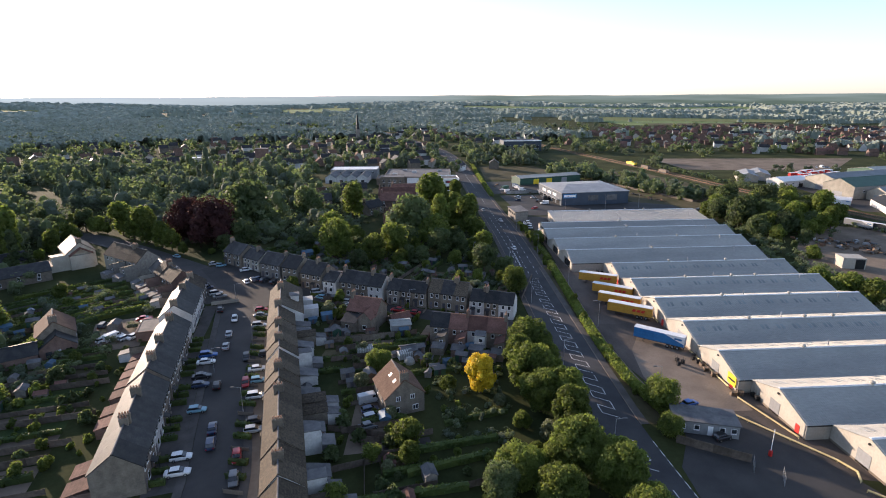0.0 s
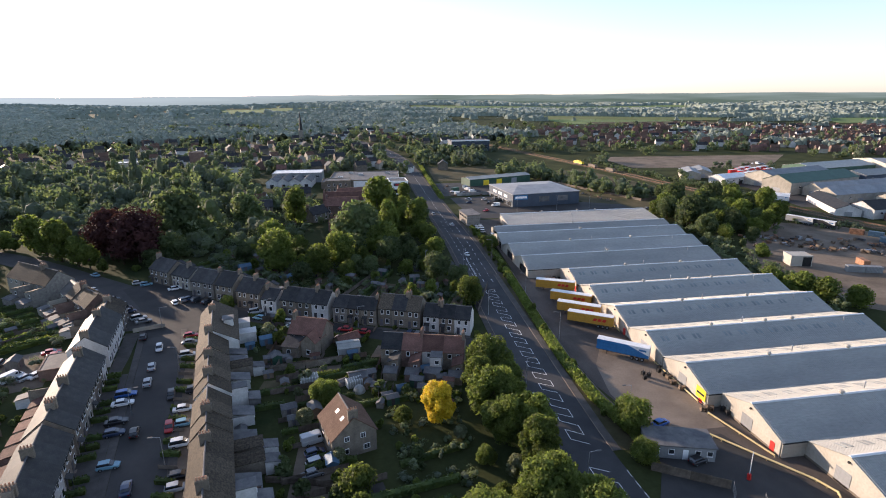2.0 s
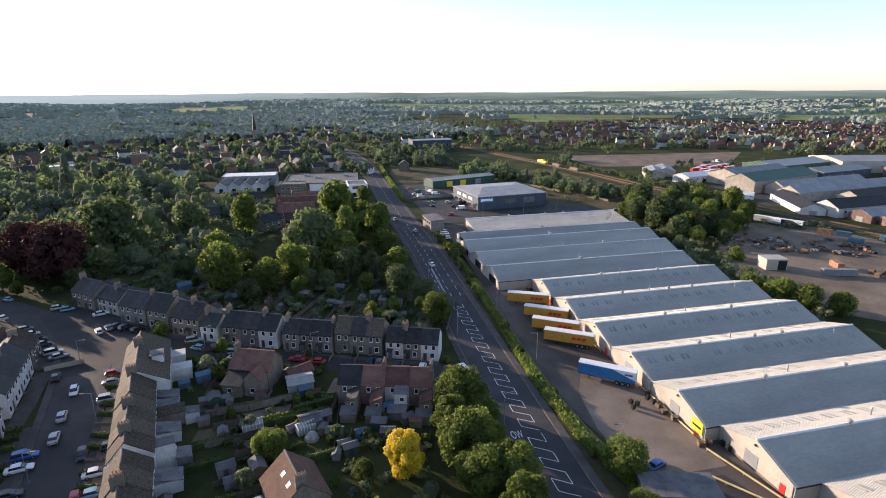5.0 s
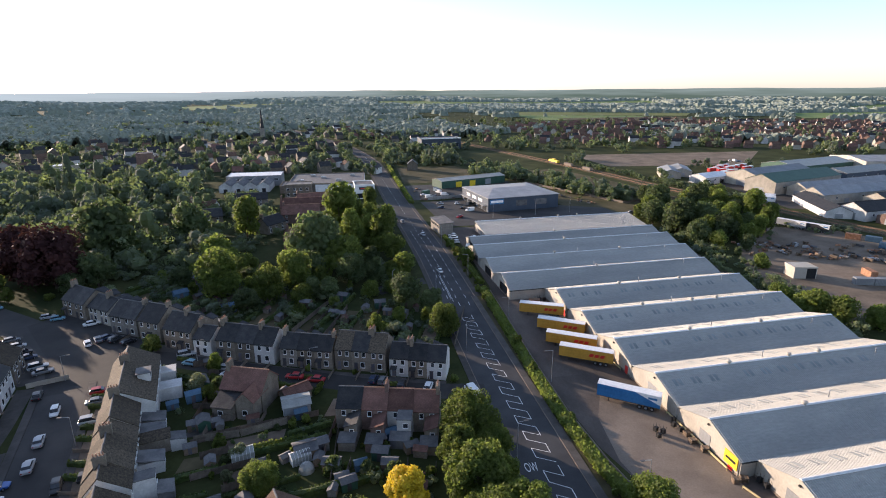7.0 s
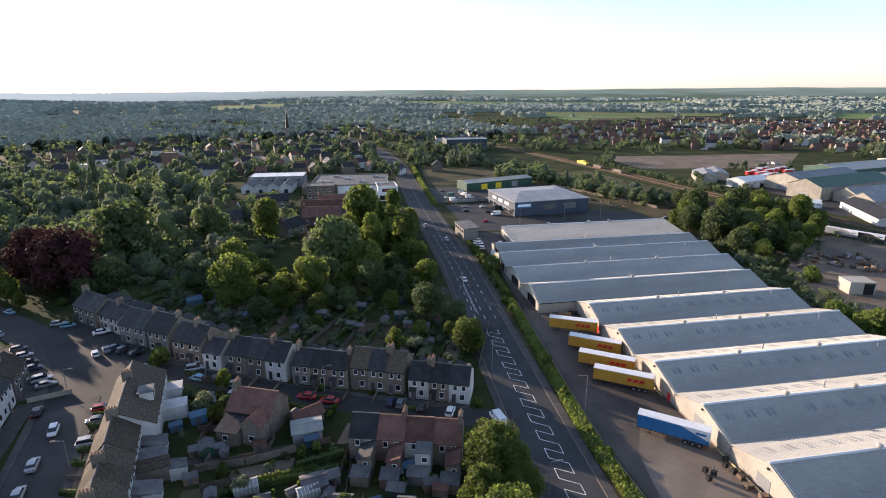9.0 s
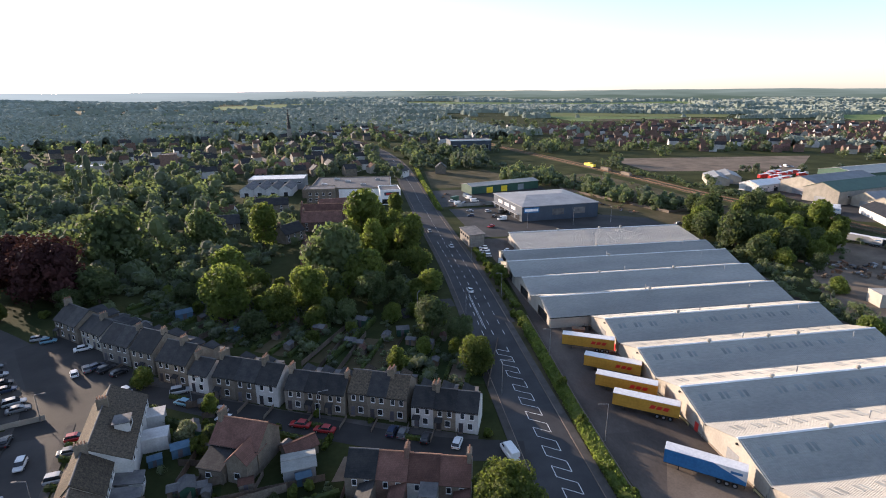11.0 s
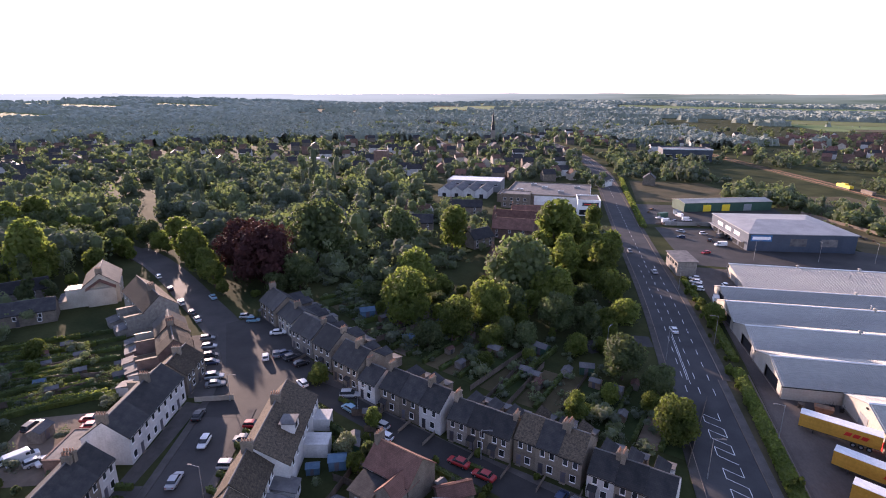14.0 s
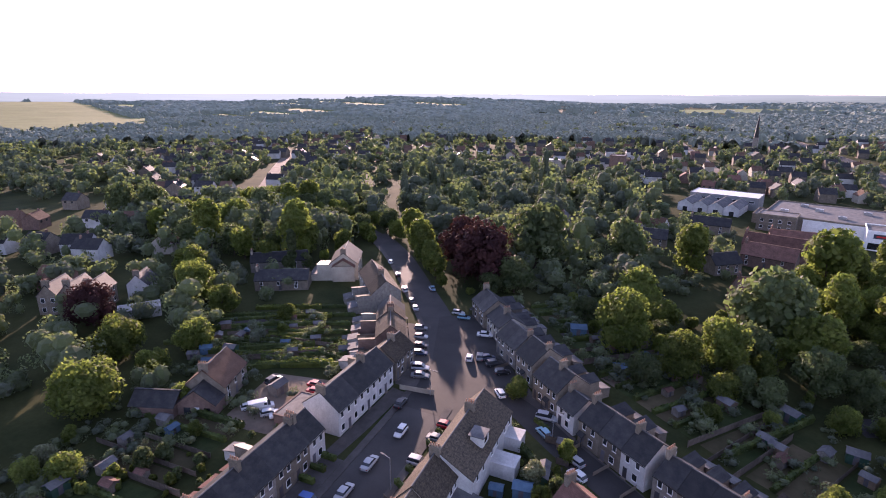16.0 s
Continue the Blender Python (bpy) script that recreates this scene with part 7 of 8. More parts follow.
for _x, _y, _s in ((-12.5, 167.4, 0.55), (-10.2, 168.2, 0.5), (-17.0, 163.2, 0.5), (-22.0, 165.0, 0.6), (-7.0, 168.8, 0.8), (-5.0, 170.0, 0.8), (-26.5, 165.2, 0.5), (-24.0, 183.0, 0.9), (-28.0, 184.0, 0.9), (-31.5, 188.0, 1.0), (-33.5, 190.0, 0.9), (-2.5, 181.0, 0.9), (-1.5, 182.8, 0.7), (-12.0, 189.0, 0.5), (3.0, 153.6, 0.8), (-0.5, 152.8, 0.6), (-17.7, 135.0, 0.9), (-15.0, 137.5, 0.6), (-37.5, 198.0, 0.8), (-40.5, 199.5, 0.7), (-20.8, 156.0, 0.7), (-4.5, 192.4, 0.6), (6.5, 188.4, 0.5), (27.0, 182.5, 0.7), (29.5, 180.5, 0.8)):
    GARDEN_SHRUBS.append((_x, _y, _s, (_x * 7) % 1))
_c = lone_house(-94.4, 169.0, 122, 11.0, 9.0, 4.6, 3.8, BUFF_BRICK, BROWN_TILE)
gable_shed("brick_wing", "red brick wing with a slate roof and white-edged gable", -92.3, 165.3, 122, 4.4, 8.4, 2.8, 3.2, RED_BRICK, SLATE, (("w", 3.6, 1.0, 2.0, UPVC), ("w", 1.2, 1.4, 1.9, GLASS), ("w", 5.6, 1.4, 1.9, GLASS)), 0, "house")
gable_shed("side_wing", "low slate-roofed wing of the house", -102.0, 164.7, 212, 9.5, 6.0, 2.6, 2.2, RED_BRICK, SLATE, (), 2, "house")
flat_building("garage_block", "dark flat-roofed garage block beside the car park", -79.8, 170.5, 14, 8.5, 9.5, 2.8, RED_BRICK, LEAD, 0.15)
structure("car_park", area([(-98, 184), (-84, 190)], [(-90, 164), (-78, 168)], 0.045), EARTH, "pale gravel car park")
_c = lone_house(-129.7, 244.9, 129, 16.0, 10.0, 6.4, 4.0, CREAM_WALL, SLATE, 1)
part("front_bay", Geo().box(-1.4, 1.0, -0.9, 0.0, 9.0, 5.6), CREAM_WALL, _c)
part("bay_roof", Geo().slab((-1.7, 0.8, 5.5), (0.0, 0.8, 5.9), (0.0, 5.0, 8.6), (-1.7, 5.0, 8.2), 0.15).slab((0.0, 9.2, 5.9), (-1.7, 9.2, 5.5), (-1.7, 5.0, 8.2), (0.0, 5.0, 8.6), 0.15), RED_TILE, _c, "red tiled gable roof")
for _i in range(3):
    _c = lone_house(-171.4 - 4.45 * _i, 175.6 - 4.0 * _i, 132, 11.0, 6.0, 6.2, 3.4, BUFF_BRICK, SLATE)
    for _v, _z in ((0.9, 0.9), (3.8, 0.9), (0.9, 3.9), (3.8, 3.9)):
        _wn = part("window", Geo().box(-0.07, _v, _z, 0.01, _v + 1.2, _z + 1.5), UPVC, _c)
        part("pane", Geo().box(-0.09, _v + 0.1, _z + 0.1, -0.06, _v + 1.1, _z + 1.4), GLASS, _wn)
flat_building("garden_hall", "low pale-roofed hall among the gardens", -159.7, 175.3, 65, 11.5, 6.0, 3.1, WHITE_WALL, SKYLIGHT, 0.1)
lone_house(-171.0, 190.0, 132, 8.5, 6.6, 5.4, 3.2, WHITE_WALL, SLATE)
lone_house(-168.0, 226.5, 49, 21.0, 8.0, 4.0, 2.6, FLINT, SLATE)
lone_house(-150.0, 215.5, 41, 18.0, 8.0, 3.8, 2.6, BUFF_BRICK, SLATE)
lone_house(-108.0, 352.0, 20, 9.0, 8.0, 5.2, 3.6, WHITE_WALL, SLATE)
lone_house(-98.0, 362.0, 110, 10.0, 8.0, 4.8, 3.4, CREAM_WALL, SLATE)
lone_house(-62.0, 352.0, 10, 12.0, 8.0, 4.8, 3.4, BUFF_BRICK, SLATE, 1)
lone_house(-72.0, 380.0, -10, 14.0, 8.0, 4.8, 3.4, WHITE_WALL, BROWN_TILE, 1)
lone_house(-50.0, 396.0, 5, 18.0, 8.0, 4.6, 3.2, BUFF_BRICK, SLATE)
lone_house(-21.0, 352.0, -6, 19.0, 10.0, 4.8, 4.2, RED_BRICK, RED_TILE)
lone_house(-15.5, 286.0, 4, 9.5, 9.0, 4.4, 3.8, RED_BRICK, RED_TILE)
lone_house(-14.0, 304.0, 24, 12.0, 9.0, 4.4, 3.8, RED_BRICK, RED_TILE)
lone_house(-26.0, 330.0, 50, 12.0, 8.0, 4.4, 3.4, BUFF_BRICK, SLATE)
lone_house(-14.0, 385.0, 10, 22.0, 9.0, 5.0, 3.6, RED_BRICK, RED_TILE)
lone_house(-23.0, 370.0, -4, 24.0, 10.0, 4.8, 4.2, RED_BRICK, RED_TILE)


# ---- planting ----
CELL = 4.0
OCC = set()


def block_line(pts, half):
    for x, y, nx, ny in along(pts, 3.0):
        k = int(half / 3) + 1
        for j in range(-k, k + 1):
            OCC.add((int((x + nx * half * j / k) // CELL), int((y + ny * half * j / k) // CELL)))


def block_rect(x0, y0, x1, y1):
    for i in range(int(x0 // CELL), int(x1 // CELL) + 1):
        for j in range(int(y0 // CELL), int(y1 // CELL) + 1):
            OCC.add((i, j))


def is_free(x, y):
    return (int(x // CELL), int(y // CELL)) not in OCC


block_line(MAIN, 10.5)
block_line(STREET_A, 10.5)
block_line(STREET_B, 9)
block_line(RAIL, 8)
for _q in ((-120, 222, -76, 236), (-150, 234, -124, 262), (-26, 282, -2, 318), (-28, 328, 2, 395), (-68, 350, -46, 362), (-112, 346, -92, 374), (-40, 392, 36, 500), (-72, 425, -28, 512), (60, 480, 135, 560), (-100, 520, 40, 600), (54, 310, 64, 336), (88, 355, 142, 412), (80, 440, 142, 474), (58, 80, 165, 335), (112, 702, 168, 740), (282, 245, 440, 480), (256, 498, 480, 620), (60, 333, 165, 402), (465, 460, 560, 520)):
    block_rect(*_q)
block_rect(270, 255, 560, 480)


def inside(poly, x, y):
    c = False
    for (x0, y0), (x1, y1) in zip(poly, poly[1:] + poly[:1]):
        if (y0 > y) != (y1 > y) and x < (x1 - x0) * (y - y0) / (y1 - y0) + x0:
            c = not c
    return c


PLANTED = []


def plant(kind, x, y, s, near, seed, tall=1.0):
    PLANTED.append((x, y, TREE_KINDS[kind][1] * s))
    tree(kind, x, y, s, near, seed, tall)


FAR_TREES = []


def wood(poly, gap, kinds, sizes, near, seed, limit=200, joined=False):
    """Trees strewn over a plot, no two closer than gap."""
    r = random.Random(seed)
    xs, ys = [p[0] for p in poly], [p[1] for p in poly]
    n = 0
    for i in range(limit * 12):
        x, y = r.uniform(min(xs), max(xs)), r.uniform(min(ys), max(ys))
        if not inside(poly, x, y) or not is_free(x, y):
            continue
        if any((x - a) ** 2 + (y - b) ** 2 < (gap * 0.55 + q * 0.5) ** 2 for a, b, q in PLANTED):
            continue
        s = r.uniform(*sizes)
        kind, tall = r.choice(kinds), r.uniform(0.9, 1.2)
        if joined:
            PLANTED.append((x, y, TREE_KINDS[kind][1] * s))
            FAR_TREES.append((x, y, TREE_KINDS[kind][1] * s, TREE_KINDS[kind][2] * s * tall, TREE_KINDS[kind][5] is LEAF_DARK))
        else:
            plant(kind, x, y, s, near, i, tall)
        n += 1
        if n >= limit:
            break


for _i, (_k, _x, _y, _s) in enumerate((
    ("yew", 6.5, 128.5, 0.35), ("maple", 5.0, 141.0, 0.4), ("willow", 16.0, 134.0, 0.45), ("maple", 27.2, 157.5, 1.15), ("oak", 24.5, 140.5, 1.2), ("lime", 22.6, 146.5, 0.95), ("oak", 29.6, 131.5, 1.1), ("maple", 19.0, 125.5, 1.0), ("oak", 24.4, 131.5, 1.05), ("lime", 28.2, 121.5, 1.02), ("maple", 19.8, 115.0, 1.02), ("oak", 26.6, 111.0, 1.1), ("oak", 32.0, 106.0, 1.0), ("elm", 11.4, 104.5, 0.72), ("oak", 22.4, 110.0, 0.72), ("maple", 15.4, 108.5, 0.75), ("lime", 29.5, 141.0, 0.7), ("maple", 29.8, 151.0, 0.8), ("willow", 23.8, 121.5, 1.35), ("maple", 28.4, 98, 1.0), ("oak", 20.5, 101.5, 0.9), ("oak", 34.0, 97.0, 0.8),
    ("lime", -4.2, 114.5, 0.66), ("golden", 12.3, 139.5, 1.08), ("willow", -18.0, 154.7, 0.72), ("willow", -15.3, 142.6, 0.6), ("lime", -26.7, 195.8, 0.42), ("willow", -29.2, 187.0, 0.6), ("maple", -45.5, 210.5, 0.5), ("maple", -25.8, 183.5, 0.35), ("maple", -11.7, 150.5, 0.55), ("willow", -8.2, 113, 0.62), ("oak", 33.2, 206.5, 0.9), ("elm", 32.6, 221.5, 0.8), ("elm", 25.5, 229, 1.05), ("oak", 30.0, 216, 0.5))):
    plant(_k, _x, _y, _s, 2 if _y < 165 else 1, _i)
for _i, (_k, _x, _y, _s) in enumerate((
    ("lime", 14.0, 208, 0.62), ("maple", 14.6, 240, 1.2), ("maple", -8.0, 227, 1.2), ("lime", -1.2, 252, 1.1), ("elm", -23.5, 232, 0.72), ("maple", -18.2, 260, 1.2), ("maple", -39, 280, 1.3), ("lime", -35, 326, 1.6), ("elm", -60, 331, 1.6),
    ("lime", 8.0, 322, 1.3), ("lime", 20, 305, 1.1), ("oak", 27, 281, 1.0), ("oak", 26, 342, 0.85), ("oak", 8.6, 268, 1.3), ("elm", -4, 277, 1.3), ("beech", -92, 270, 1.95), ("beech", -104, 278, 1.9), ("elm", -78, 268, 1.1), ("elm", -84, 296, 1.5), ("oak", 10, 300, 1.15))):
    plant(_k, _x, _y, _s, _y < 265 or _k == "beech", _i)
for _i, (_k, _x, _y, _s) in enumerate((
    ("maple", -115, 150, 1.25), ("willow", -103, 138, 0.95), ("maple", -115, 200, 0.85), ("oak", -157, 198, 1.3), ("oak", -141, 198, 0.9), ("oak", -180, 210, 1.3), ("maple", -136, 166, 0.9), ("oak", -173, 206, 1.1), ("maple", -149, 191, 0.9), ("maple", -125, 179.5, 0.7), ("oak", -120, 166, 0.8), ("maple", -110, 197, 0.55), ("willow", -112, 180, 0.4), ("beech", -163, 170, 0.6), ("lime", -117, 184, 0.45),
    ("elm", -84, 262, 0.9), ("maple", -89, 257.5, 0.55), ("oak", -80, 252, 0.5), ("lime", -100.5, 256.6, 0.8), ("lime", -107.5, 262.5, 0.9), ("lime", -114, 268, 0.9), ("lime", -124, 276, 0.9), ("lime", -134, 285, 0.9), ("lime", -143, 293, 0.85), ("lime", 2, 316, 1.0), ("oak", 24, 330, 1.05), ("oak", 9, 360, 0.8))):
    plant(_k, _x, _y, _s, _y < 265 or _k == "beech", _i)
for _i, (_x, _y, _s, _q) in enumerate(GARDEN_TREES):
    plant(("maple", "oak", "willow", "yew")[int(_q * 4)], _x, _y, _s, False, _i)
_r = random.Random(93)
for _i in range(110):
    _x = _r.uniform(-78, 28)
    GARDEN_SHRUBS.append((_x, 197.3 - 0.58 * _x + _r.uniform(15, 48), _r.uniform(0.5, 1.3), _r.random()))
GARDEN_SHRUBS.sort(key=lambda q: math.hypot(q[0] + 10, q[1] - 120))
for _i, (_x, _y, _s, _q) in enumerate(GARDEN_SHRUBS):
    if _i < 215:
        tree("bush" if _q < 0.6 else "bush_dark", _x, _y, _s, False, _i)
    else:
        FAR_TREES.append((_x, _y, 2.0 * _s, 1.5 * _s, _q >= 0.6))
for _i in range(26):
    tree("bush", 49.2 + 6.9 * (_i / 25) + RNG.uniform(-0.8, 0.8), 138 + 180 * _i / 25, RNG.uniform(0.5, 1.0), False, _i, 1.2)
for _i, (_x, _y, _s) in enumerate(((52.3, 132.5, 0.6), (56.8, 285, 0.6), (57.3, 300, 0.7), (57.0, 272, 0.5), (50.9, 160, 0.4), (53.6, 214, 0.4), (49.5, 122, 0.4))):
    plant("maple", _x, _y, _s, True, _i)

for _i, (_x, _y, _nx, _ny) in enumerate(along([p for p in STREET_A if -285 < p[0] < -150], 9.0)):
    for _o in (7.0, -7.0):
        plant(("lime", "oak", "elm")[_i % 3], _x + _nx * _o, _y + _ny * _o, 0.85 + 0.1 * (_i % 4), _i < 8, _i)

BROAD = ("oak", "maple", "lime", "elm", "oak", "maple")
SHADE = ("elm", "yew", "elm", "oak", "spruce", "lime", "maple")
wood([(-42, 236), (20, 222), (34, 216), (34, 250), (33, 388), (18, 392), (6, 345), (-30, 300), (-62, 268)], 9, BROAD, (0.35, 0.75), False, 31, 16)
wood([(8, 296), (30, 258), (34, 300), (32, 350), (20, 358), (8, 340)], 6, BROAD, (0.5, 0.9), False, 45, 26)
wood([(-44, 246), (24, 236), (28, 262), (-10, 276), (-60, 274)], 7, BROAD + ("yew",), (0.6, 1.1), True, 46, 22)
wood([(-30, 300), (4, 345), (-10, 345), (-30, 420), (-75, 440), (-75, 262), (-60, 268)], 11, BROAD, (0.45, 1.1), False, 32, 34, True)
wood([(-72, 268), (-75, 440), (-140, 470), (-230, 520), (-330, 520), (-200, 350), (-130, 296)], 9, SHADE, (0.9, 1.7), False, 33, 150, True)
wood([(-150, 285), (-215, 345), (-285, 400), (-300, 330), (-300, 225), (-260, 225), (-190, 245)], 10, BROAD + SHADE, (0.9, 1.6), False, 34, 80, True)
wood([(-112, 262), (-150, 290), (-260, 300), (-300, 232), (-150, 232), (-132, 262)], 9, BROAD + SHADE, (0.8, 1.4), False, 44, 40)
wood([(-98, 110), (-104, 160), (-112, 176), (-112, 212), (-150, 232), (-260, 232), (-300, 170), (-200, 90)], 10, BROAD, (0.5, 1.25), False, 35, 95, True)
wood([(24, 84), (36, 84), (35, 96), (20, 96)], 5, BROAD, (0.6, 0.9), True, 36, 6)
wood([(143, 186), (154, 214), (166, 246), (196, 272), (225, 292), (250, 330), (246, 368), (200, 372), (172, 332), (160, 296), (146, 240)], 6, BROAD + ("elm", "yew"), (0.5, 0.98), False, 37, 66)
wood([(88, 514), (124, 508), (143, 480), (156, 445), (166, 410), (175, 378), (190, 368), (206, 376), (192, 392), (184, 420), (175, 455), (162, 495), (138, 532), (94, 540)], 6, BROAD, (0.75, 1.1), False, 38, 75, True)
wood([(58, 480), (60, 700), (80, 700), (78, 500)], 8, BROAD, (0.5, 1.0), False, 39, 22, True)
wood([(246, 404), (241, 445), (237, 501), (234, 580), (241, 580), (246, 501), (252, 445), (262, 404), (276, 330), (270, 330)], 4, BROAD, (0.25, 0.5), False, 40, 75, True)
for _x, _y, _s in ((148, 196, 0.7), (146, 206, 0.6), (152, 190, 0.7), (160, 184, 0.6), (157, 214, 0.5), (170, 240, 0.45)):
    plant("maple", _x, _y, _s, False, int(_x))


_r = random.Random(67)
for _i in range(34):
    FAR_TREES.append((_r.uniform(2, 18), _r.uniform(121, 151), _r.uniform(0.7, 1.5), _r.uniform(0.7, 1.4), _r.random() < 0.4))
_r = random.Random(66)
for _i in range(110):
    _f = _r.random()
    _x, _y = 141 + 22 * _f + _r.uniform(0, 14), 180 + 122 * _f
    FAR_TREES.append((_x, _y, _r.uniform(1.1, 2.6), _r.uniform(0.9, 2.4), _r.random() < 0.3))
for _i in range(70):
    _f = _r.random()
    _x, _y = 206 + 50 * _f, 330 - 60 * _f + _r.uniform(-14, 22)
    FAR_TREES.append((_x, _y, _r.uniform(1.0, 2.4), _r.uniform(0.8, 2.0), _r.random() < 0.4))
for _i, (_x, _y) in enumerate(((-27, 172), (-31, 178), (-24.5, 187.5), (-20, 189.5), (-8, 183.5), (-13, 165.5), (-5.5, 166.5), (-1.5, 169))):
    FAR_TREES.append((_x, _y, _r.uniform(0.8, 1.3), _r.uniform(0.8, 1.3), _i % 2 == 0))
_r = random.Random(65)
for _i in range(420):
    _x, _y = _r.uniform(-150, 33), _r.uniform(226, 400)
    if is_free(_x, _y) and _y > 236 - 0.5 * _x * (0.9 if _x < 0 else 0.5) and not (_x > -60 and _r.random() < 0.35):
        FAR_TREES.append((_x, _y, _r.uniform(1.2, 2.8), _r.uniform(0.9, 2.6), _r.random() < 0.5))
_r = random.Random(64)
for _i in range(60):
    _x, _y = _r.uniform(152, 262), _r.uniform(178, 330)
    if inside([(150, 196), (158, 226), (170, 252), (196, 280), (222, 298), (250, 330), (262, 300), (248, 282), (215, 268), (190, 246), (176, 226), (160, 190)], _x, _y):
        FAR_TREES.append((_x, _y, _r.uniform(1.0, 2.2), _r.uniform(0.8, 1.7), False))
for _i in range(30):
    FAR_TREES.append((_r.uniform(150, 215), _r.uniform(385, 470), _r.uniform(1.0, 2.0), _r.uniform(0.8, 1.5), False))


# ---- the town beyond ----
def small_house(w, d, eave, rise, wall, roof, hipped=False):
    words = {"buff_brick": "buff brick", "white_render": "white-rendered", "cream_render": "cream-rendered", "red_brick": "red brick"}
    rw = {"roof_slate": "grey slate", "lichened_roof_tile": "weathered tile", "red_clay_tile": "red tile", "brown_concrete_tile": "brown tile"}
    t = thing("town_house", "%s house with a %s roof in the town" % (words[wall.name], rw[roof.name]), "house", "houses of the town")
    top = eave + rise
    part("wall", Geo().extrude_x([(0, -2.5), (d, -2.5), (d, eave), (d / 2, top - 0.08), (0, eave)], 0, w), wall, t)
    for side in (0, 1):
        ya, za = (-0.35, eave - 0.35 * rise / (d / 2)) if side == 0 else (d + 0.35, eave - 0.35 * rise / (d / 2))
        a, b, c, e = (-0.2, ya, za + 0.16), (w + 0.2, ya, za + 0.16), (w + 0.2, d / 2, top + 0.16), (-0.2, d / 2, top + 0.16)
        part("roof_slope", Geo().slab(*((a, b, c, e) if side == 0 else (b, a, e, c)), 0.16), roof, t)
    part("chimney", Geo().box(w * 0.8, d / 2 - 0.4, top - 0.6, w * 0.8 + 0.6, d / 2 + 0.5, top + 1.1), RED_BRICK, t)
    for x in (w * 0.15, w * 0.6):
        for z in (eave - 1.7,):
            part("window", Geo().box(x, -0.05, z, x + 1.5, 0.01, z + 1.2), GLASS, t)
    return t


TOWN = [small_house(8.5, 8.0, 5.0, 3.0, RED_BRICK, RED_TILE), small_house(9.5, 8.0, 5.0, 3.2, RED_BRICK, BROWN_TILE), small_house(8.0, 8.5, 5.0, 3.4, CREAM_WALL, BROWN_TILE),
        small_house(12.0, 8.0, 5.2, 3.4, WHITE_WALL, SLATE), small_house(10.0, 9.0, 5.6, 3.6, BUFF_BRICK, SLATE)]
for _i, _h in enumerate(TOWN):
    _h.matrix_basis = put(-70 + 38 * _i, 520 + 17 * (_i % 3), 20 * _i)
FAR_HOUSES = []
_r = random.Random(77)
_placed = []


def far_house(x, y, turn, k):
    if len(_placed) < 30 and math.hypot(x, y) < 900:
        _placed.append(copy_thing(TOWN[k], put(x, y, turn)))
    else:
        FAR_HOUSES.append((x, y, turn, k))


def estate(poly, gap, kinds, seed, streets, limit):
    """Rows of houses along parallel closes."""
    r = random.Random(seed)
    xs, ys = [p[0] for p in poly], [p[1] for p in poly]
    c, s = math.cos(radians(streets)), math.sin(radians(streets))
    cx, cy = sum(xs) / len(xs), sum(ys) / len(ys)
    ext = max(max(xs) - min(xs), max(ys) - min(ys))
    n = 0
    v = -ext
    while v < ext:
        bend = r.uniform(-8, 8)
        u = -ext + r.uniform(0, gap)
        while u < ext:
            uu, vv = u, v + bend * math.sin(u / 60) + r.uniform(-2.5, 2.5)
            x, y = cx + uu * c - vv * s, cy + uu * s + vv * c
            if inside(poly, x, y) and is_free(x, y) and r.random() < 0.82 and n < limit:
                far_house(x, y, streets + r.choice((0, 0, 0, 90, 180)) + r.uniform(-9, 9), r.choice(kinds))
                OCC.add((int(x // CELL), int(y // CELL)))
                OCC.add((int((x + 4) // CELL), int((y + 4) // CELL)))
                n += 1
            u += gap * r.uniform(0.85, 1.3)
        v += gap * r.choice((1.7, 2.4))
    return n


estate([(-330, 150), (-230, 120), (-190, 200), (-250, 300), (-420, 330)], 19, (3, 4, 2, 1), 51, 35, 40)
OCC -= {c for c in OCC if 130 <= c[1] < 151 and c[0] < 10}
block_line(HIGH_STREET, 9)
block_line([(-290, 312), (-401, 415), (-520, 540)], 8)
estate([(-300, 340), (-350, 275), (-540, 305), (-620, 420), (-600, 540), (-470, 610), (-400, 470)], 19, (4, 4, 3, 2, 4), 59, 41, 190)
estate([(-160, 515), (38, 515), (36, 700), (-40, 860), (-240, 700)], 21, (3, 4, 4, 2, 0), 52, 20, 110)
estate([(260, 720), (560, 560), (1100, 620), (1300, 900), (700, 1150), (330, 1050)], 17, (0, 1, 1, 0, 2, 3), 53, -25, 700)
estate([(60, 760), (240, 740), (300, 1050), (60, 1200), (-20, 950)], 22, (3, 4, 0, 1), 54, 10, 120)
estate([(-330, 470), (-130, 500), (-180, 640), (-330, 620)], 22, (3, 4, 2, 0), 58, 25, 60)
estate([(-420, 460), (-240, 540), (-250, 900), (-700, 900), (-800, 500)], 27, (3, 4, 2, 1, 4), 55, 30, 260)
estate([(560, 420), (900, 380), (1100, 600), (640, 560)], 17, (0, 1, 1, 0, 2), 56, -40, 200)
estate([(-240, 700), (40, 870), (0, 1350), (-500, 1300)], 30, (3, 4, 4, 2), 57, 15, 180)


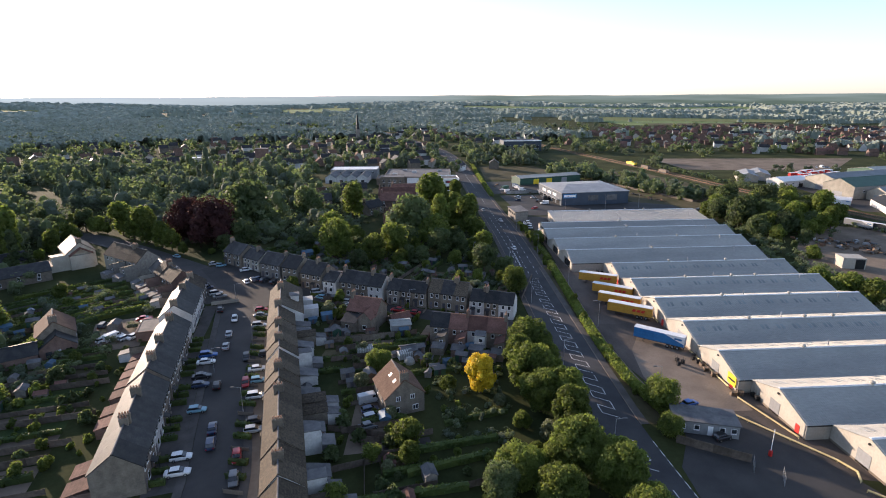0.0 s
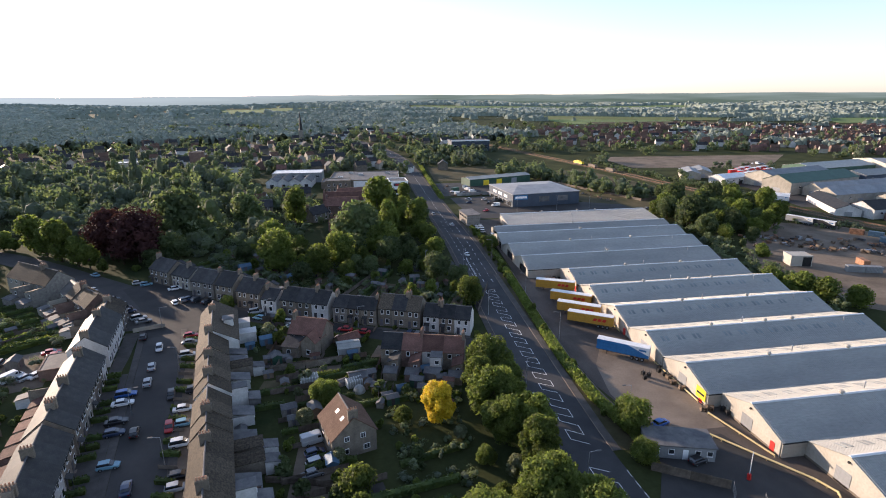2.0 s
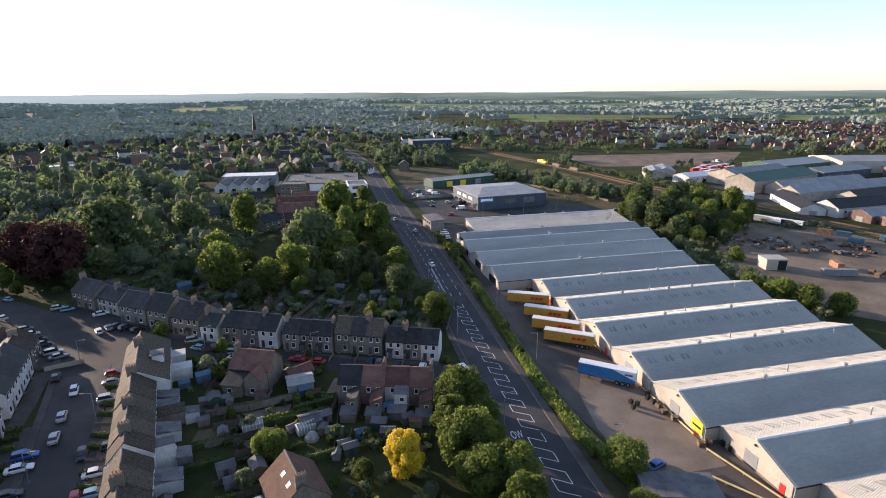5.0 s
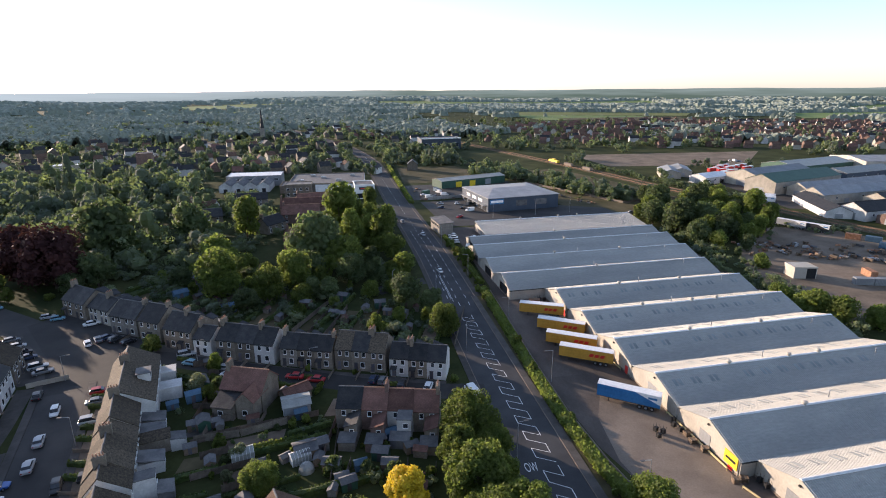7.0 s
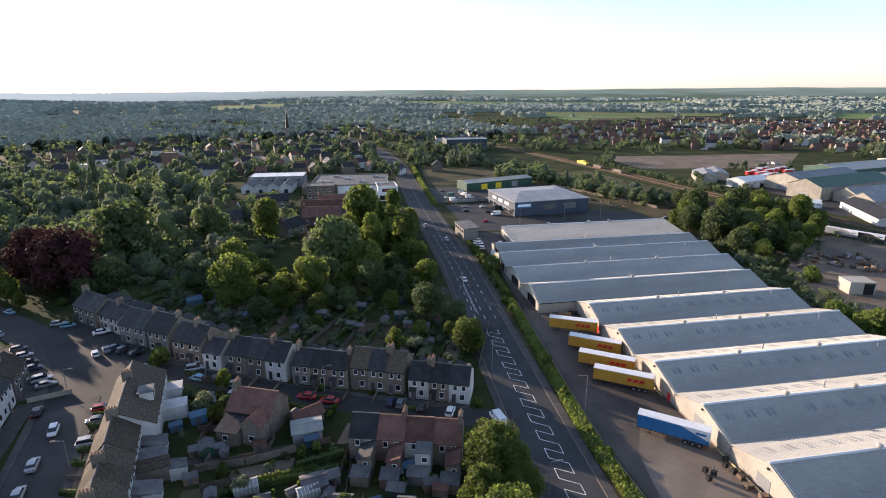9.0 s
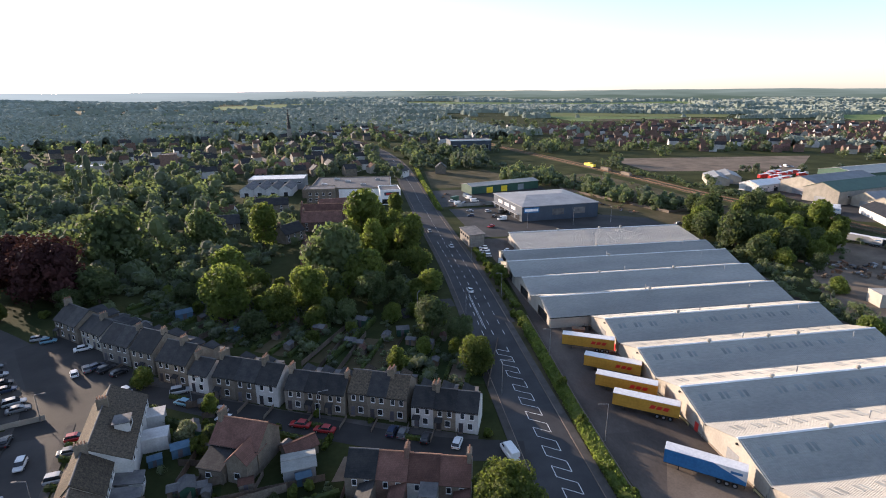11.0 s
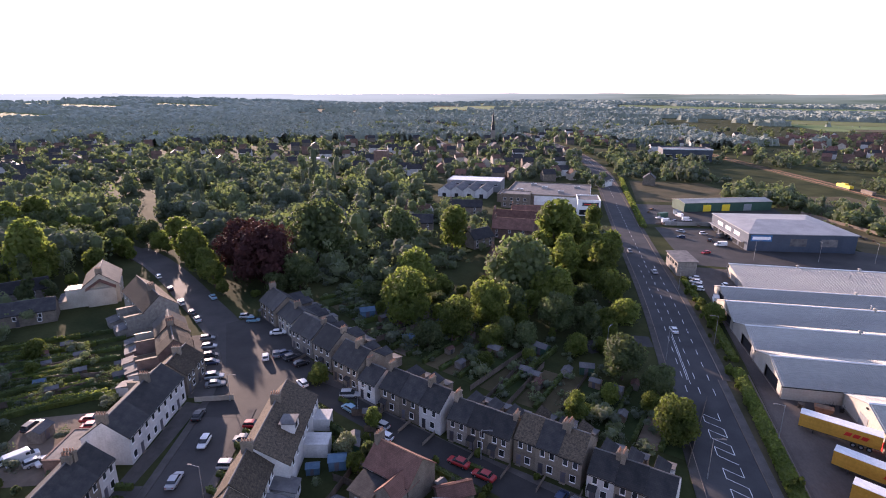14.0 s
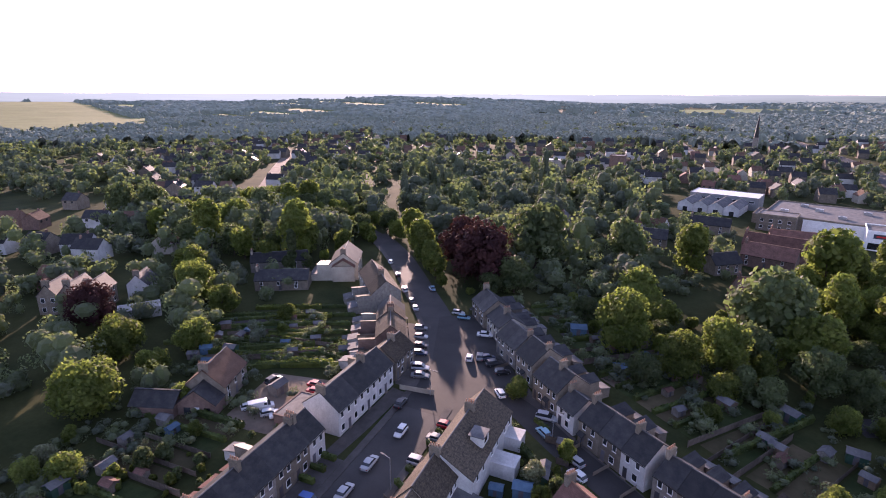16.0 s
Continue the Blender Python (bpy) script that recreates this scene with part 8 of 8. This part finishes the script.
def far_mass():
    """Houses too far and too many to tell apart, joined by colour."""
    walls, roofs = {}, {}
    mats = [(RED_BRICK, RED_TILE), (RED_BRICK, BROWN_TILE), (CREAM_WALL, BROWN_TILE), (WHITE_WALL, SLATE), (BUFF_BRICK, SLATE)]
    dims = [(8.5, 8.0, 5.0, 3.0), (9.5, 8.0, 5.0, 3.2), (8.0, 8.5, 5.0, 3.4), (12.0, 8.0, 5.2, 3.4), (10.0, 9.0, 5.6, 3.6)]
    for x, y, turn, k in FAR_HOUSES:
        w, d, e, r = dims[k]
        m = put(x, y, turn)
        walls.setdefault(mats[k][0].name, (Geo(), mats[k][0]))[0].extrude_x([(0, -2.5), (d, -2.5), (d, e), (d / 2, e + r - 0.1), (0, e)], 0, w, m)
        g = roofs.setdefault(mats[k][1].name, (Geo(), mats[k][1]))[0]
        g.add([(-0.2, -0.3, e), (w + 0.2, -0.3, e), (w + 0.2, d / 2, e + r + 0.12), (-0.2, d / 2, e + r + 0.12), (-0.2, d + 0.3, e), (w + 0.2, d + 0.3, e)], [(0, 1, 2, 3), (3, 2, 5, 4)], m)
        g.box(w * 0.75, d / 2 - 0.4, e + r - 0.5, w * 0.75 + 0.7, d / 2 + 0.5, e + r + 1.1, m)
    for nm, (g, m) in walls.items():
        tagged(part("distant_house_walls", g, m), "walls of many distant houses", "houses", kind="stuff")
    for nm, (g, m) in roofs.items():
        tagged(part("distant_house_roofs", g, m), "roofs of many distant houses", "houses", kind="stuff")


far_mass()


def far_woods():
    """Woods and garden trees too many to count, out to a mile."""
    r = np.random.RandomState(5)
    rows = list(FAR_TREES)
    made = 0
    while made < 2300:
        az = radians(r.uniform(-60, 80))
        d = 430 * math.exp(r.uniform(0, 1.05))
        x, y = -math.sin(az) * d, 60 + math.cos(az) * d
        if not is_free(x, y) or any(inside(p, x, y) for p in FIELDS) or (x > 240 and r.random_sample() < 0.5) or (-300 < x < 40 and y < 720 and r.random_sample() < 0.45):
            continue
        made += 1
        rad = r.uniform(3.2, 6.5)
        rows.append((x, y, rad, rad * r.uniform(0.85, 1.3), r.random_sample() < 0.45))
    for dark in (False, True):
        vs, fs, base = [], [], 0
        for x, y, rad, hgt, k in rows:
            if k != dark:
                continue
            d = math.hypot(x, y - 90)
            z = gz(x, y) + hgt * 0.85
            close = math.hypot(x + 115, y - 170) < 95
            n = int((640 if close else 320 if d < 330 else 190 if d < 480 else 90 if d < 700 else 45) * min(1.0, 0.15 + rad / 4.5))
            leaf = rad * (0.07 if close else 0.11 if d < 330 else 0.14 if d < 480 else 0.2 if d < 700 else 0.26)
            lobes = r.normal(scale=0.42, size=(8, 3)) * (rad, rad, hgt * 0.9)
            q = r.normal(size=(n, 3))
            q[:, 2] += 0.2
            q /= np.linalg.norm(q, axis=1, keepdims=True)
            lr = r.uniform(0.4, 0.6, 8)
            pick = r.randint(0, 8, n)
            p = lobes[pick] + q * lr[pick][:, None] * (rad, rad, hgt * 0.9) + (x, y, z)
            p[:, 2] = np.maximum(p[:, 2], gz(x, y) + 0.4)
            nn = q + r.normal(scale=0.5, size=q.shape)
            nn /= np.linalg.norm(nn, axis=1, keepdims=True)
            u = np.cross(nn, r.normal(size=nn.shape))
            u /= np.linalg.norm(u, axis=1, keepdims=True)
            w = np.cross(nn, u)
            s = (leaf * r.uniform(0.6, 1.3, n))[:, None]
            vs += np.stack([p - u * s, p + w * s * 0.8, p + u * s, p - w * s * 0.8], 1).reshape(-1, 3).tolist()
            fs += [(base + 4 * i, base + 4 * i + 1, base + 4 * i + 2, base + 4 * i + 3) for i in range(n)]
            base += 4 * n
            for l, q in zip(lobes[:5 if d < 600 and rad > 2.5 else 3], lr):
                g = Geo().ball((x + l[0], y + l[1], z + l[2]), rad * q * 0.85, rad * q * 0.85, hgt * q * 0.8, 6, 4)
                vs += g.v
                fs += [tuple(i + base for i in f) for f in g.f]
                base += len(g.v)
        g = Geo()
        g.v, g.f = vs, fs
        tagged(part("woodland", g, LEAF_WOOD_DARK_HAZED if dark else LEAF_WOOD_HAZED), "crowded dark green trees of the town's woods" if dark else "crowded green trees of the town's woods and gardens", "trees", kind="stuff")


def canopy():
    """The unbroken tree tops of the far country: crowns on a jittered grid, with clearings."""
    r = np.random.RandomState(9)
    rings = np.exp(np.linspace(math.log(820), math.log(2720), 290))
    angs = np.radians(np.linspace(-62, 84, 680))
    R, A = np.meshgrid(rings, angs, indexing="ij")
    X, Y = -np.sin(A) * R, 60 + np.cos(A) * R
    grid = 11.0
    jx, jy, jh = r.uniform(0.1, 0.9, (1024, 1024)), r.uniform(0.1, 0.9, (1024, 1024)), r.uniform(0.55, 1.15, (1024, 1024))
    coarse = r.uniform(0, 1, (128, 128))

    def field(x, y, cell):
        u, v = x / cell, y / cell
        i, j = np.floor(u).astype(int), np.floor(v).astype(int)
        fu, fv = u - i, v - j
        fu, fv = fu * fu * (3 - 2 * fu), fv * fv * (3 - 2 * fv)
        c = lambda a, b: coarse[a % 128, b % 128]
        return (c(i, j) * (1 - fu) + c(i + 1, j) * fu) * (1 - fv) + (c(i, j + 1) * (1 - fu) + c(i + 1, j + 1) * fu) * fv

    cover = 0.55 * field(X, Y, 150) + 0.45 * field(X + 700, Y - 300, 48)
    limit = np.where(X > 240, 0.52, 0.43) + np.where((R < 800), 0.08, 0.0)
    limit = np.where((X > 240) & (R < 1500), 0.80, limit)
    # further out: woods and hedged fields
    ku, kv = np.floor((X + 0.3 * Y) / 300).astype(int), np.floor(Y / 180).astype(int)
    eu, ev = (X + 0.3 * Y) / 300 - ku, Y / 180 - kv
    edge = (np.minimum(eu, 1 - eu) * 300 < 9) | (np.minimum(ev, 1 - ev) * 180 < 9)
    woody = coarse[(ku * 7) % 128, (kv * 13 + 5) % 128] < 0.42
    limit = np.where(R > 1500, np.where(edge | woody, 0.12, 0.80), limit)
    Z = np.full(X.shape, -3.0)
    gi, gj = np.floor(X / grid).astype(int), np.floor(Y / grid).astype(int)
    for a in (-1, 0, 1):
        for b in (-1, 0, 1):
            k, l = (gi + a) % 1024, (gj + b) % 1024
            cx, cy, h = (gi + a + jx[k, l]) * grid, (gj + b + jy[k, l]) * grid, jh[k, l]
            d2 = ((X - cx) ** 2 + (Y - cy) ** 2) / (7.2 * h) ** 2
            Z = np.maximum(Z, np.where(d2 < 1, 11.5 * h * (0.35 + 0.65 * np.sqrt(np.clip(1 - d2, 0, 1))), -3.0))
    Z = np.where(cover > limit, Z, -3.0) + r.normal(scale=1.1, size=Z.shape)
    for p in FIELDS:
        xs, ys = [q[0] for q in p], [q[1] for q in p]
        box = (X > min(xs)) & (X < max(xs)) & (Y > min(ys)) & (Y < max(ys))
        for i, j in np.argwhere(box):
            if inside(p, X[i, j], Y[i, j]):
                Z[i, j] = -4
    w = X.shape[1]
    for i in range(X.shape[0]):
        for j in range(w):
            if Z[i, j] > -1 and not is_free(X[i, j], Y[i, j]):
                Z[i, j] = -3
    G = np.array([[gz(X[i, j], Y[i, j]) for j in range(w)] for i in range(X.shape[0])])
    live = Z > -1
    # loose foliage over the nearer tops, so that they don't look smooth
    pick = np.argwhere(live & (R < 1700))
    reps = np.repeat(pick, 2, 0)
    C = np.stack([X[reps[:, 0], reps[:, 1]], Y[reps[:, 0], reps[:, 1]], (Z + G)[reps[:, 0], reps[:, 1]]], -1) + r.normal(scale=(1.6, 1.6, 0.9), size=(len(reps), 3))
    N = r.normal(scale=0.55, size=C.shape) + (0, 0, 1)
    N /= np.linalg.norm(N, axis=1, keepdims=True)
    U = np.cross(N, r.normal(size=C.shape))
    U /= np.linalg.norm(U, axis=1, keepdims=True)
    W = np.cross(N, U)
    W /= np.linalg.norm(W, axis=1, keepdims=True)
    S = r.uniform(0.9, 2.0, len(C))[:, None]
    lv = Geo()
    lv.v = np.stack([C - U * S, C + W * S * 0.8, C + U * S, C - W * S * 0.8], 1).reshape(-1, 3).tolist()
    lv.f = [(4 * i, 4 * i + 1, 4 * i + 2, 4 * i + 3) for i in range(len(C))]
    tagged(part("far_foliage", lv, LEAF_FAR_HAZED), "ragged foliage of distant woods", "trees", kind="stuff")
    g = Geo()
    g.v = np.stack([X, Y, Z + G], -1).reshape(-1, 3).tolist()
    near = live[:-1, :-1] | live[1:, :-1] | live[:-1, 1:] | live[1:, 1:]
    g.f = [(i * w + j, i * w + j + 1, (i + 1) * w + j + 1, (i + 1) * w + j) for i, j in np.argwhere(near).tolist()]
    tagged(part("far_woods", g, LEAF_FAR_HAZED), "rolling tree tops of distant woods and hedgerows", "trees", kind="stuff")


FIELDS = [[(-2400, 560), (-1080, 410), (-1080, 680), (-2600, 1050)], [(420, 1450), (900, 1300), (1000, 1420), (500, 1620)], [(1100, 1150), (1700, 900), (1800, 1050), (1200, 1320)], [(-400, 1900), (100, 2100), (50, 2300), (-500, 2150)], [(200, 2100), (1300, 1900), (1400, 2300), (250, 2450)]]
for _i, _p in enumerate(FIELDS):
    structure("field", area([_p[0], _p[3]], [_p[1], _p[2]], 0.5), FIELD if _i in (0, 1) else FIELD_GREEN, "open crop field beyond the town")
block_rect(142, 400, 236, 660)
far_woods()
canopy()
_t = thing("church_spire", "tall dark slender church spire above the trees", "church", "", put(-73.0, 802.0))
part("tower", Geo().box(-2.6, -2.6, -2, 2.6, 2.6, 20), FLINT, _t)
part("spire", Geo().tube((0, 0, 20), (0, 0, 45), 2.5, 0.1, 8), SLATE, _t)
flat_building("mill_block", "tall brick block in the town centre", -150, 560, 10, 12, 12, 16, RED_BRICK, LEAD)
flat_building("long_hall", "long pale flat-roofed hall in the town", -215, 560, 8, 30, 14, 8, CREAM_WALL, WHITE_CLAD)
